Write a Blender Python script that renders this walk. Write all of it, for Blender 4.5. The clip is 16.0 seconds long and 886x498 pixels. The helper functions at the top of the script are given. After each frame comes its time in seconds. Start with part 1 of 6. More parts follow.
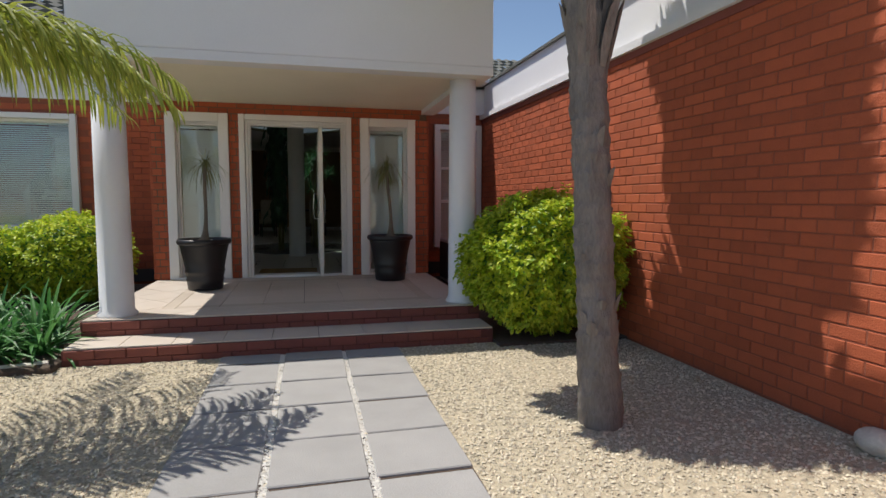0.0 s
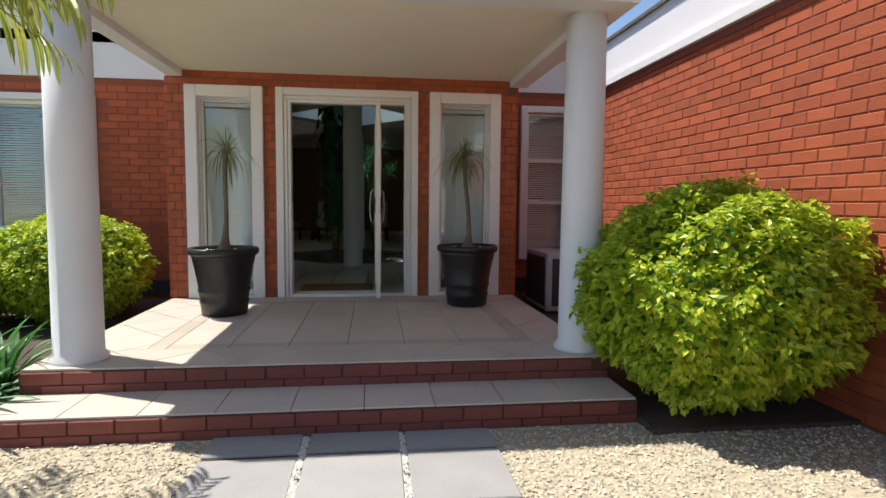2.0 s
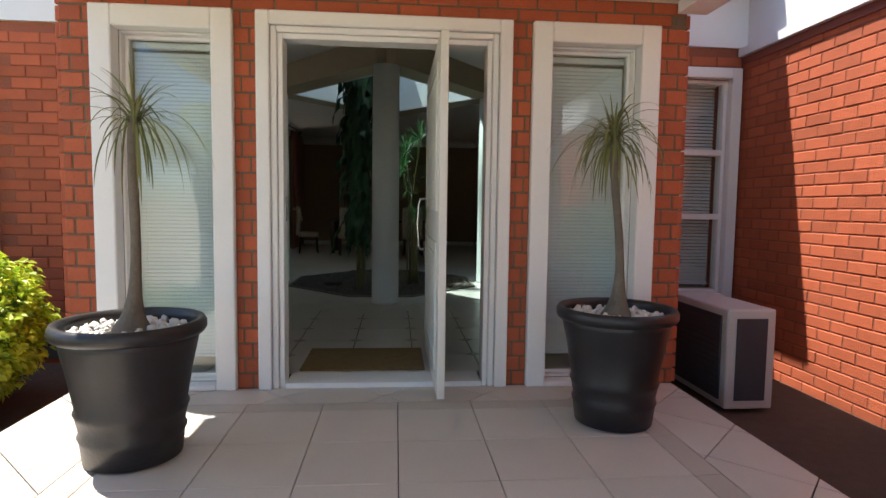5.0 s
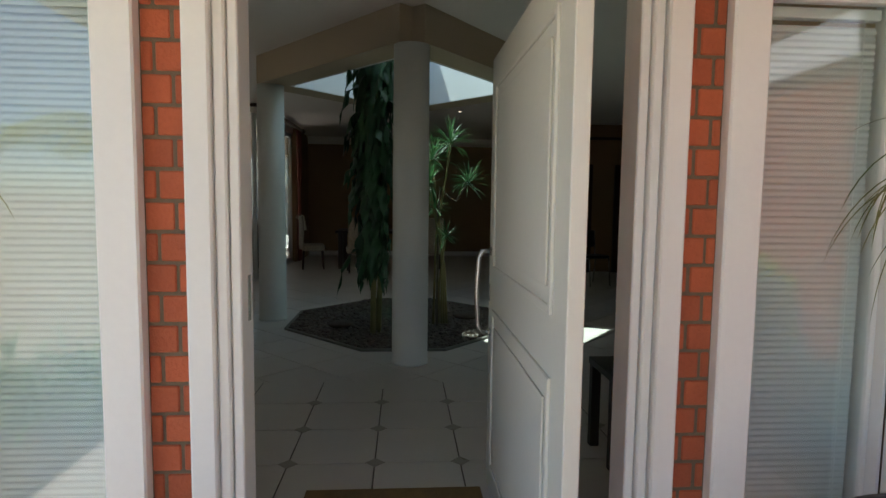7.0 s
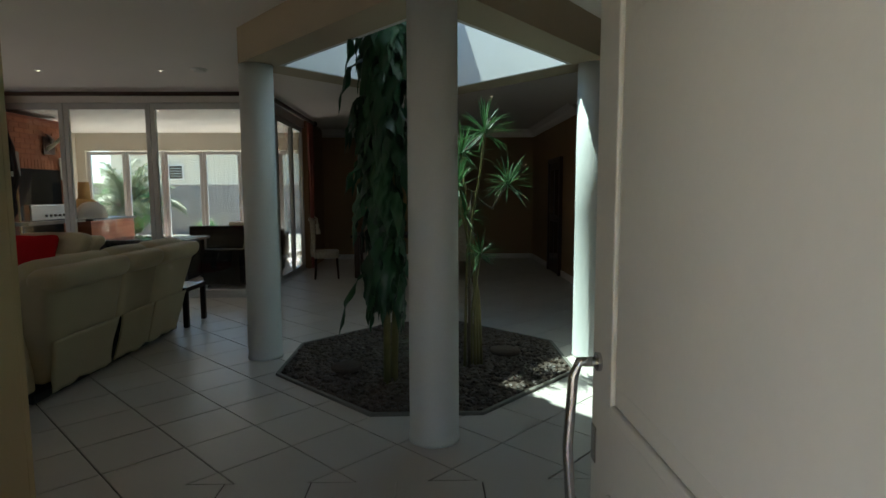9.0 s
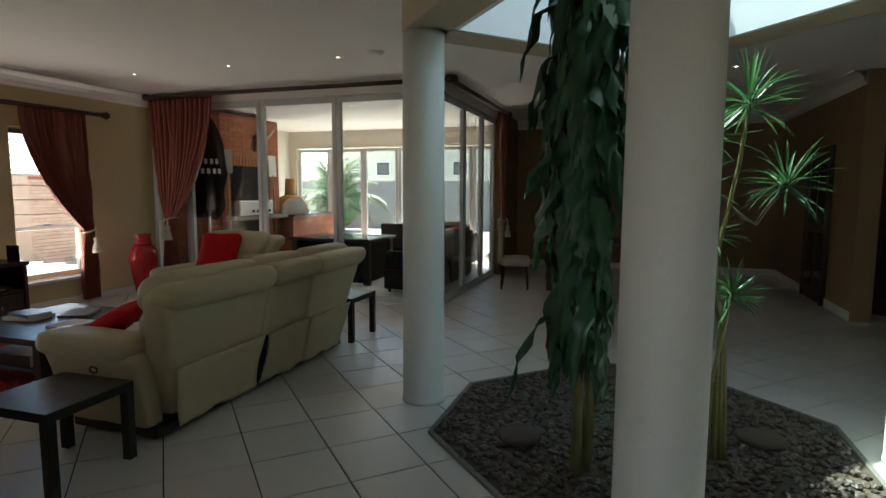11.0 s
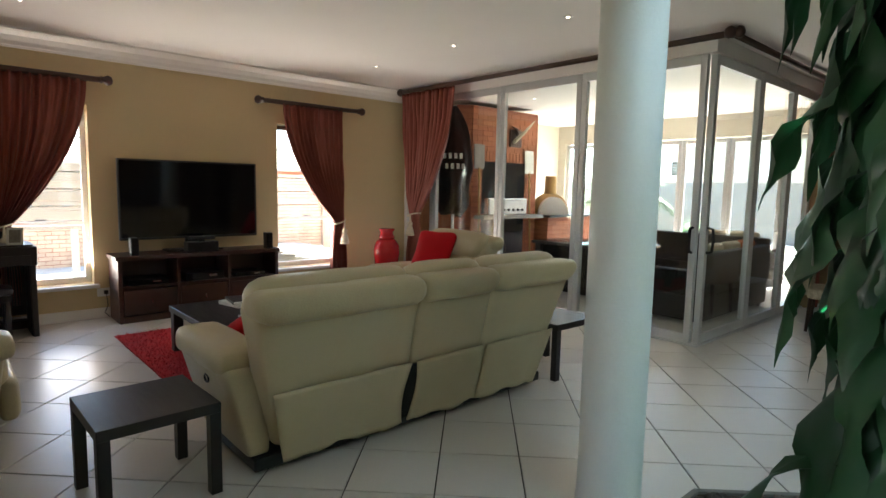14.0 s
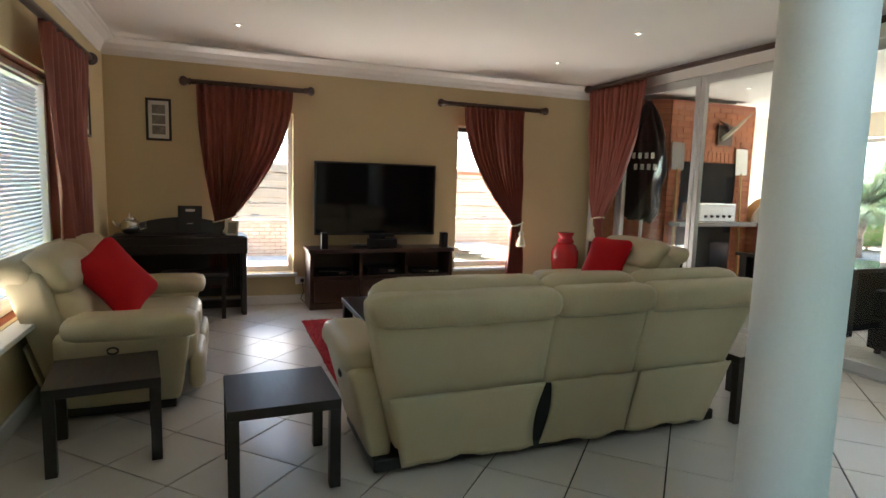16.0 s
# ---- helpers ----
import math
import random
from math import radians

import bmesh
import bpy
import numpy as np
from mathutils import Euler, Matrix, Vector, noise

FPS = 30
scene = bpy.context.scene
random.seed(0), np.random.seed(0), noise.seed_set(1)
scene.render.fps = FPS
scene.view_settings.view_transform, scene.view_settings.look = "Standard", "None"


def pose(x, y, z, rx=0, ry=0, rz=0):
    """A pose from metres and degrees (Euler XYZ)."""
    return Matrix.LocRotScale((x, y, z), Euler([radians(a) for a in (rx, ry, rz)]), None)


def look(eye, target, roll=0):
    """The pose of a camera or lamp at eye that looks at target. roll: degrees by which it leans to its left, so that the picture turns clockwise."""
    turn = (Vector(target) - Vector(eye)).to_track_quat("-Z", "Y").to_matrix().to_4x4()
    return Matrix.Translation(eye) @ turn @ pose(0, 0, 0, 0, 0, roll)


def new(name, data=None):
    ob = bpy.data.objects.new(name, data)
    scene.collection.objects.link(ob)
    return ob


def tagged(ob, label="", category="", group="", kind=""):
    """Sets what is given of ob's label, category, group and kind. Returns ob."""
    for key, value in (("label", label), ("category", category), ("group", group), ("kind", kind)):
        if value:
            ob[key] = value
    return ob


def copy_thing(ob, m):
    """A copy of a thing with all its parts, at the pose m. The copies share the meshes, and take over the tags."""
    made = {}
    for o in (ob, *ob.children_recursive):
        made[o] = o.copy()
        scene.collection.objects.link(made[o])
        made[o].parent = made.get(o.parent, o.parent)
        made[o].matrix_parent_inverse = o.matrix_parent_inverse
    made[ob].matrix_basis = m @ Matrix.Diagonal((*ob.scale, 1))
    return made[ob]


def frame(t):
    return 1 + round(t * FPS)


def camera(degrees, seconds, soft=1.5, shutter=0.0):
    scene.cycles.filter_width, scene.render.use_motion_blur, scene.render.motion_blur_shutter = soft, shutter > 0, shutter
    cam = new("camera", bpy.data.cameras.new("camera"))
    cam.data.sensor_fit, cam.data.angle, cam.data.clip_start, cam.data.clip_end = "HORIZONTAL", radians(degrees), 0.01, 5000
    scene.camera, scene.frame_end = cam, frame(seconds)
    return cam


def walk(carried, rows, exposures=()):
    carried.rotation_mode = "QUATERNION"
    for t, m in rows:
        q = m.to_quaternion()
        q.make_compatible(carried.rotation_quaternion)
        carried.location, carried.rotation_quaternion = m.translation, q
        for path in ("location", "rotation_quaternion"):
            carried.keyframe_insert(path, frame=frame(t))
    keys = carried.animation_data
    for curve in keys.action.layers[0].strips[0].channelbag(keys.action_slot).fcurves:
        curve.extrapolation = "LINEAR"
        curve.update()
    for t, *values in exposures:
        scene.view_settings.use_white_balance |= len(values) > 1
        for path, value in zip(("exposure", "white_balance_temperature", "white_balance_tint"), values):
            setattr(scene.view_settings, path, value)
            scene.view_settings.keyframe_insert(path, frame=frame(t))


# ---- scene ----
cam = camera(76.1, 16.0)
PATH = [
    (0, (0.164, -7.855, 1.027), (0.632, -5.918, 0.858), 0.1),
    (0.5, (0.253, -7.481, 1.019), (0.625, -5.523, 0.849), 0.3),
    (1, (0.303, -6.995, 1.01), (0.614, -5.027, 0.83), 0.5),
    (1.5, (0.302, -6.514, 1.01), (0.581, -4.541, 0.84), 0.6),
    (2, (0.301, -5.98, 0.973), (0.549, -4.002, 0.818), 0.5),
    (2.5, (0.292, -5.588, 0.972), (0.516, -3.607, 0.802), 0.7),
    (3, (0.274, -5.111, 0.983), (0.487, -3.129, 0.825), 0.7),
    (3.5, (0.333, -4.662, 0.979), (0.517, -2.676, 0.829), 0.7),
    (3.7, (0.319, -4.491, 0.981), (0.497, -2.504, 0.835), 0.8),
    (6, (0.002, -2.378, 1.168), (0.153, -0.389, 1.017), 0.5),
    (6.5, (-0.007, -1.988, 1.234), (0.127, 0.002, 1.078), 0.6),
    (7, (-0.059, -1.631, 1.348), (0.081, 0.357, 1.183), 0.7),
    (7.5, (-0.072, -1.252, 1.328), (0.059, 0.737, 1.168), 0.4),
    (8, (-0.027, -0.926, 1.41), (0.084, 1.063, 1.224), 0.1),
    (8.2, (0.009, -0.779, 1.423), (0.105, 1.209, 1.235), -0.1),
    (10.3, (-0.085, 0.607, 1.58), (-0.4, 2.57, 1.36), 0.4),
    (10.5, (-0.067, 0.783, 1.545), (-0.504, 2.723, 1.331), 0.2),
    (11, (-0.109, 1.065, 1.537), (-0.745, 2.949, 1.326), 0.2),
    (11.5, (-0.13, 1.288, 1.523), (-0.919, 3.114, 1.312), 0.3),
    (12, (-0.127, 1.551, 1.521), (-1.071, 3.301, 1.312), 0.4),
    (12.5, (-0.14, 1.764, 1.5), (-1.209, 3.442, 1.293), 0.7),
    (13, (-0.168, 2.028, 1.483), (-1.375, 3.61, 1.276), 0.8),
    (13.5, (-0.164, 2.266, 1.482), (-1.49, 3.749, 1.274), 1.0),
    (14, (-0.15, 2.502, 1.482), (-1.631, 3.829, 1.266), 1.2),
    (14.5, (-0.167, 2.678, 1.482), (-1.768, 3.855, 1.255), 1.3),
    (15, (-0.183, 2.797, 1.478), (-1.903, 3.791, 1.251), 1.5),
    (15.5, (-0.157, 2.871, 1.484), (-1.953, 3.722, 1.258), 1.5),
    (16, (-0.143, 2.934, 1.499), (-1.993, 3.657, 1.269), 1.7),
]
walk(cam, [(t, look(eye, to, lean)) for t, eye, to, lean in PATH], [(0, 0.2), (2.0, 0.7), (3.5, 1.1), (6.0, 1.65), (7.0, 1.68), (8.0, 1.66), (10.5, 2.25), (11.5, 2.78), (12.5, 3.22), (14, 3.68), (16, 3.68)])

# ---- world, sun, sky ----
world = bpy.data.worlds.new("sky_world")
scene.world = world
world.use_nodes = True
wn = world.node_tree.nodes
sky = wn.new("ShaderNodeTexSky")
sky.sky_type = "NISHITA"
sky.sun_disc = False
SUN_FROM = Vector((-0.39, 0.19, 1.0)).normalized()
sky.sun_elevation = math.asin(SUN_FROM.z)
sky.sun_rotation = math.atan2(SUN_FROM.x, SUN_FROM.y)
sky.altitude = 1200
wn["Background"].inputs["Strength"].default_value = 0.11
world.node_tree.links.new(sky.outputs["Color"], wn["Background"].inputs["Color"])
sun = new("sun", bpy.data.lights.new("sun", "SUN"))
sun.data.energy = 4.2
sun.data.angle = radians(0.53)
sun.data.color = (1.0, 0.95, 0.87)
sun.matrix_world = look(SUN_FROM * 30, (0, 0, 0))


def opening_fill(x, y, z, wide, deep, watts, to):
    """Added fill lamp at a window or door: daylight thrown up by sunlit paving."""
    a = new("window_fill", bpy.data.lights.new("window_fill", "AREA"))
    a.data.shape, a.data.size, a.data.size_y, a.data.energy = "RECTANGLE", wide, deep, watts
    a.data.color = (1.0, 0.89, 0.79)
    a.matrix_world = look((x, y, z), to)


opening_fill(-5.3, 13.14, 0.12, 5.2, 0.16, 16, (-5.3, 11.0, 2.4))
opening_fill(-7.16, 3.28, 0.54, 0.78, 0.30, 2.4, (-6.2, 3.28, 2.3))
opening_fill(-7.16, 6.30, 0.54, 0.86, 0.30, 2.4, (-6.2, 6.30, 2.3))
opening_fill(-4.35, 1.74, 0.70, 2.1, 0.10, 0.5, (-4.35, 2.5, 2.9))

# ---- materials ----


def mat(name, col, rough=0.6, metal=0.0, var=0.15, scale=3.0, fine=60.0, bump=0.15, spec=0.5, rand=0.0, island=0.0, sheen=0.0, stretch=(1, 1, 1)):
    m = bpy.data.materials.new(name)
    m.use_nodes = True
    n, l = m.node_tree.nodes, m.node_tree.links
    b = n["Principled BSDF"]
    b.inputs["Roughness"].default_value = rough
    b.inputs["Metallic"].default_value = metal
    b.inputs["Specular IOR Level"].default_value = spec
    b.inputs["Sheen Weight"].default_value = sheen
    geo = n.new("ShaderNodeNewGeometry")
    mp = n.new("ShaderNodeMapping")
    mp.inputs["Scale"].default_value = stretch
    l.new(geo.outputs["Position"], mp.inputs["Vector"])
    n1, n2 = n.new("ShaderNodeTexNoise"), n.new("ShaderNodeTexNoise")
    n1.inputs["Scale"].default_value, n1.inputs["Detail"].default_value = scale, 4
    n2.inputs["Scale"].default_value, n2.inputs["Detail"].default_value = fine, 3
    for t in (n1, n2):
        l.new(mp.outputs["Vector"], t.inputs["Vector"])

    def sums(a, k, b2=None):
        q = n.new("ShaderNodeMath")
        q.operation = "MULTIPLY_ADD"
        l.new(a, q.inputs[0])
        q.inputs[1].default_value = k
        if b2 is None:
            q.inputs[2].default_value = 1.0 - k * 0.5
        else:
            l.new(b2, q.inputs[2])
        return q.outputs[0]

    v = sums(n1.outputs["Fac"], 2.2 * var)
    w = n.new("ShaderNodeMath")
    w.operation = "SUBTRACT"
    l.new(n2.outputs["Fac"], w.inputs[0])
    w.inputs[1].default_value = 0.5
    v = sums(w.outputs[0], 1.4 * var, v)
    for amount, node, socket in ((rand, "ShaderNodeObjectInfo", "Random"), (island, "ShaderNodeNewGeometry", "Random Per Island")):
        if amount:
            src = n.new(node)
            s = n.new("ShaderNodeMath")
            s.operation = "SUBTRACT"
            l.new(src.outputs[socket], s.inputs[0])
            s.inputs[1].default_value = 0.5
            v = sums(s.outputs[0], amount, v)
    h = n.new("ShaderNodeHueSaturation")
    h.inputs["Color"].default_value = (*col, 1)
    l.new(v, h.inputs["Value"])
    l.new(h.outputs["Color"], b.inputs["Base Color"])
    if bump:
        bp = n.new("ShaderNodeBump")
        bp.inputs["Strength"].default_value = bump
        bp.inputs["Distance"].default_value = 0.01
        l.new(n2.outputs["Fac"], bp.inputs["Height"])
        l.new(bp.outputs["Normal"], b.inputs["Normal"])
    r = n.new("ShaderNodeMath")
    r.operation = "MULTIPLY_ADD"
    l.new(n1.outputs["Fac"], r.inputs[0])
    k = min(0.2, var)
    r.inputs[1].default_value = k
    r.inputs[2].default_value = rough - k * 0.5
    l.new(r.outputs[0], b.inputs["Roughness"])
    return m


def leafy(name, col, col2, trans=0.35, rough=0.42):
    """Leaves: two greens by leaf, some light let through."""
    m = bpy.data.materials.new(name)
    m.use_nodes = True
    n, l = m.node_tree.nodes, m.node_tree.links
    b = n["Principled BSDF"]
    b.inputs["Roughness"].default_value = rough
    geo = n.new("ShaderNodeNewGeometry")
    mix = n.new("ShaderNodeMix")
    mix.data_type = "RGBA"
    mix.inputs["A"].default_value, mix.inputs["B"].default_value = (*col, 1), (*col2, 1)
    l.new(geo.outputs["Random Per Island"], mix.inputs["Factor"])
    l.new(mix.outputs["Result"], b.inputs["Base Color"])
    tr = n.new("ShaderNodeBsdfTranslucent")
    l.new(mix.outputs["Result"], tr.inputs["Color"])
    ms = n.new("ShaderNodeMixShader")
    ms.inputs[0].default_value = trans
    l.new(b.outputs[0], ms.inputs[1])
    l.new(tr.outputs[0], ms.inputs[2])
    l.new(ms.outputs[0], n["Material Output"].inputs["Surface"])
    return m


def glass(name, tint=(0.93, 0.97, 0.96), gloss=1.0):
    m = bpy.data.materials.new(name)
    m.use_nodes = True
    n, l = m.node_tree.nodes, m.node_tree.links
    t, g, lw_, pw, f, x = (n.new("ShaderNode" + k) for k in ("BsdfTransparent", "BsdfGlossy", "LayerWeight", "Math", "Math", "MixShader"))
    t.inputs["Color"].default_value = (*tint, 1)
    g.inputs["Roughness"].default_value = 0.01
    pw.operation, f.operation = "POWER", "MULTIPLY_ADD"
    l.new(lw_.outputs["Facing"], pw.inputs[0])
    pw.inputs[1].default_value = 4.0
    l.new(pw.outputs[0], f.inputs[0])
    f.inputs[1].default_value = 0.8
    f.inputs[2].default_value = 0.045 * gloss
    l.new(f.outputs[0], x.inputs[0])
    l.new(t.outputs[0], x.inputs[1])
    l.new(g.outputs[0], x.inputs[2])
    l.new(x.outputs[0], n["Material Output"].inputs["Surface"])
    return m


def glow(name, col, power):
    m = bpy.data.materials.new(name)
    m.use_nodes = True
    b = m.node_tree.nodes["Principled BSDF"]
    b.inputs["Base Color"].default_value = (*col, 1)
    b.inputs["Emission Color"].default_value = (*col, 1)
    b.inputs["Emission Strength"].default_value = power
    return m


M = dict(
    brick=mat("face_brick", (0.40, 0.093, 0.037), 0.8, var=0.16, scale=9, fine=90, bump=0.4, rand=0.3),
    brick_far=mat("face_brick_joined", (0.40, 0.093, 0.037), 0.8, var=0.16, scale=9, fine=90, bump=0.4, island=0.3),
    brick_in=mat("braai_brick", (0.38, 0.13, 0.06), 0.8, var=0.16, scale=9, fine=90, bump=0.4, island=0.3),
    pier_mortar=mat("grey_mortar", (0.15, 0.108, 0.072), 0.95, var=0.2, bump=0.5),
    yard_brick=mat("pale_tan_brick", (0.47, 0.34, 0.265), 0.85, var=0.15, scale=9, fine=90, bump=0.3, island=0.25),
    mortar=mat("mortar", (0.27, 0.085, 0.048), 0.95, var=0.2, bump=0.5),
    # Also colours the painted shadow strip under the wing ledge.
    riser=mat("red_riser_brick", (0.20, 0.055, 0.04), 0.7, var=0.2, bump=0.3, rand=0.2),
    white=mat("white_plaster", (0.74, 0.74, 0.76), 0.7, var=0.05, scale=1.2, fine=120, bump=0.12),
    frame=mat("white_frame_paint", (0.77, 0.76, 0.74), 0.45, var=0.04, scale=2, fine=40, bump=0.05),
    soffit=mat("cream_soffit", (0.80, 0.75, 0.62), 0.7, var=0.05, scale=2, fine=120, bump=0.1),
    door=mat("white_door_paint", (0.66, 0.64, 0.58), 0.4, var=0.04, scale=2, fine=50, bump=0.05),
    wall=mat("beige_wall_paint", (0.60, 0.47, 0.27), 0.7, var=0.06, scale=1.5, fine=150, bump=0.1),
    wall2=mat("brown_wall_paint", (0.30, 0.19, 0.10), 0.7, var=0.08, scale=1.5, fine=150, bump=0.1),
    ceil=mat("ceiling_paint", (0.83, 0.785, 0.755), 0.8, var=0.04, scale=1, fine=150, bump=0.05),
    beam=mat("tan_beam_paint", (0.46, 0.38, 0.27), 0.7, var=0.06, scale=2, fine=120, bump=0.08),
    column=mat("column_paint", (0.66, 0.68, 0.66), 0.55, var=0.05, scale=2, fine=60, bump=0.12),
    gravel=mat("pale_gravel", (0.50, 0.43, 0.31), 0.9, var=0.5, scale=25, fine=140, bump=1.0),
    stone=mat("gravel_stones", (0.56, 0.49, 0.37), 0.85, var=0.2, scale=20, fine=120, bump=0.4, island=0.7),
    paver=mat("grey_concrete_paver", (0.33, 0.32, 0.31), 0.85, var=0.12, scale=5, fine=120, bump=0.35, rand=0.12),
    soil=mat("dark_soil", (0.085, 0.06, 0.045), 0.95, var=0.4, scale=12, fine=80, bump=1.0),
    tile=mat("cream_floor_tile", (0.63, 0.585, 0.54), 0.30, var=0.04, scale=3, fine=70, bump=0.0, rand=0.06, island=0.06),
    porch_tile=mat("porch_tile", (0.58, 0.51, 0.44), 0.42, var=0.07, scale=4, fine=70, bump=0.05, rand=0.08),
    grout=mat("grout", (0.05, 0.043, 0.036), 0.9, var=0.2),
    insert=mat("dark_insert_tile", (0.33, 0.29, 0.24), 0.3, var=0.2),
    leather=mat("olive_cream_leather", (0.50, 0.42, 0.262), 0.42, var=0.1, scale=5, fine=120, bump=0.2),
    leather_back=mat("sofa_back_cloth", (0.48, 0.41, 0.262), 0.6, var=0.07, scale=5, fine=160, bump=0.15),
    red=mat("red_cushion_cloth", (0.46, 0.008, 0.012), 0.8, var=0.12, scale=8, fine=160, bump=0.25, spec=0.15),
    rug=mat("red_shag", (0.45, 0.012, 0.018), 0.95, var=0.3, scale=12, fine=120, bump=0.8, island=0.4),
    black=mat("black_brown_laminate", (0.022, 0.016, 0.015), 0.35, var=0.15, scale=6, fine=60, bump=0.04, stretch=(1, 8, 1)),
    wood=mat("dark_wood", (0.045, 0.017, 0.011), 0.4, var=0.3, scale=5, fine=50, bump=0.1, stretch=(1, 1, 8)),
    rod=mat("rod_wood", (0.05, 0.022, 0.014), 0.35, var=0.2),
    curtain=mat("rust_satin_curtain", (0.25, 0.062, 0.042), 0.5, var=0.2, scale=6, fine=200, bump=0.12),
    tassel=mat("cream_tassel", (0.72, 0.66, 0.52), 0.8, var=0.1, fine=200, bump=0.3),
    alu=mat("white_aluminium", (0.62, 0.62, 0.62), 0.35, 0.3, var=0.04),
    steel=mat("brushed_steel", (0.55, 0.55, 0.55), 0.25, 1.0, var=0.05),
    plastic=mat("black_plastic", (0.012, 0.012, 0.014), 0.35, var=0.1),
    pot=mat("black_plastic_pot", (0.014, 0.012, 0.013), 0.4, var=0.2, scale=6, fine=60, bump=0.12),
    screen=mat("dark_tv_screen", (0.006, 0.006, 0.008), 0.07, var=0.05, bump=0.0),
    pebble=mat("white_pebbles", (0.62, 0.59, 0.54), 0.6, var=0.1, island=0.3),
    dark_pebble=mat("dark_pebbles", (0.085, 0.062, 0.047), 0.5, var=0.2, fine=40, island=0.7),
    bark=mat("grey_palm_bark", (0.20, 0.172, 0.152), 0.9, var=0.5, scale=6, fine=34, bump=1.0, stretch=(2.2, 2.2, 0.7)),
    log=mat("log_slice", (0.075, 0.05, 0.036), 0.8, var=0.35, scale=12, fine=60, bump=0.5),
    pony=mat("ponytail_trunk", (0.145, 0.118, 0.088), 0.85, var=0.3, scale=10, fine=60, bump=0.5),
    stem=mat("yellow_green_stem", (0.21, 0.19, 0.075), 0.6, var=0.3, scale=12, fine=60, bump=0.3),
    ac=mat("ac_white", (0.55, 0.54, 0.52), 0.5, var=0.06),
    ac_dark=mat("ac_grille", (0.05, 0.055, 0.065), 0.5, var=0.1),
    mat_=mat("coir_mat", (0.22, 0.14, 0.055), 0.95, var=0.3, scale=20, fine=160, bump=0.8),
    roof=mat("grey_roof_tile", (0.10, 0.10, 0.085), 0.85, var=0.3, scale=3, fine=40, bump=0.4, island=0.4),
    blind=mat("white_blind", (0.70, 0.73, 0.72), 0.5, var=0.03),
    wicker=mat("black_wicker", (0.012, 0.011, 0.012), 0.7, var=0.3, fine=150, bump=0.6, spec=0.15),
    cream=mat("cream_cushion", (0.55, 0.50, 0.38), 0.85, var=0.1, bump=0.2),
    orange=mat("orange_cushion", (0.60, 0.13, 0.03), 0.85, var=0.1, bump=0.2),
    urn=mat("red_glaze", (0.40, 0.012, 0.015), 0.15, var=0.1, bump=0.02),
    picture=mat("photo_print", (0.22, 0.20, 0.17), 0.6, var=0.6, scale=14, bump=0),
    paper=mat("white_mount", (0.75, 0.73, 0.68), 0.7, var=0.03),
    vibra=mat("concrete_fence", (0.30, 0.275, 0.255), 0.9, var=0.2, scale=3, fine=40, bump=0.4, rand=0.15),
    bright=mat("pale_paving", (0.50, 0.465, 0.41), 0.85, var=0.1, scale=4, bump=0.2),
    house=mat("cream_house_wall", (0.72, 0.68, 0.58), 0.8, var=0.06, bump=0.1),
    terracotta=mat("oven_clay", (0.46, 0.29, 0.11), 0.8, var=0.15, bump=0.2),
    edging=mat("dark_edging", (0.17, 0.16, 0.14), 0.6, var=0.15),
    canvas=mat("black_canvas", (0.012, 0.012, 0.013), 0.9, var=0.2, fine=150, bump=0.2, spec=0.2),
    rock=mat("pale_rock", (0.55, 0.51, 0.45), 0.85, var=0.25, scale=6, fine=50, bump=0.6),
    glass=glass("clear_glass"),
    roof_glass=glass("tinted_roof_glass", (0.72, 0.835, 0.83)),
    green_lamp=glow("green_lens", (0.03, 0.8, 0.25), 2.0),
    glass_front=glass("front_window_glass", (0.93, 0.96, 0.955), 1.6),
    lamp=glow("downlight_bulb", (1.0, 0.86, 0.66), 1.6),
    bush=leafy("bush_leaves", (0.23, 0.40, 0.02), (0.68, 0.71, 0.06), 0.44),
    # Also the dark cores that stand for shade inside the bushes.
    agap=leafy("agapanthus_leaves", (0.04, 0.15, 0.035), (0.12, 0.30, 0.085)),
    frond=leafy("palm_frond", (0.21, 0.27, 0.035), (0.45, 0.46, 0.09), 0.45),
    drac=leafy("dracaena_leaves", (0.010, 0.042, 0.017), (0.030, 0.100, 0.042), 0.18, 0.36),
    spike=leafy("spiky_leaves", (0.028, 0.10, 0.035), (0.09, 0.21, 0.07), 0.3),
    ponyl=leafy("ponytail_leaves", (0.10, 0.13, 0.04), (0.24, 0.24, 0.09), 0.3),
    garden=leafy("garden_leaves", (0.13, 0.17, 0.10), (0.30, 0.34, 0.22), 0.3),
    chair_cloth=mat("patterned_chair_cloth", (0.40, 0.33, 0.25), 0.85, var=0.5, scale=28, fine=90, bump=0.2),
)

# ---- mesh helpers ----


def thing(name, loc=(0, 0, 0), label="", category="", group="", kind="", rz=0.0):
    ob = new(name)
    ob.empty_display_size = 0.1
    ob.matrix_basis = pose(*loc, 0, 0, rz)
    return tagged(ob, label, category, group, kind)


def mesh_of(name, bm, material):
    me = bpy.data.meshes.new(name)
    bm.to_mesh(me)
    bm.free()
    me.materials.append(material)
    return me


def part(name, bm, material, parent=None, label="", smooth=False, at=None, category="", group="", kind=""):
    """One mesh object, under a thing or a part if parent is given; bm may be a bmesh or a mesh that is shared."""
    me = bm if isinstance(bm, bpy.types.Mesh) else mesh_of(name, bm, material)
    if smooth:
        for p in me.polygons:
            p.use_smooth = True
    ob = new(name, me)
    if parent is not None:
        ob.parent = parent
    if at is not None:
        ob.matrix_basis = at
    return tagged(ob, label, category, group, kind)


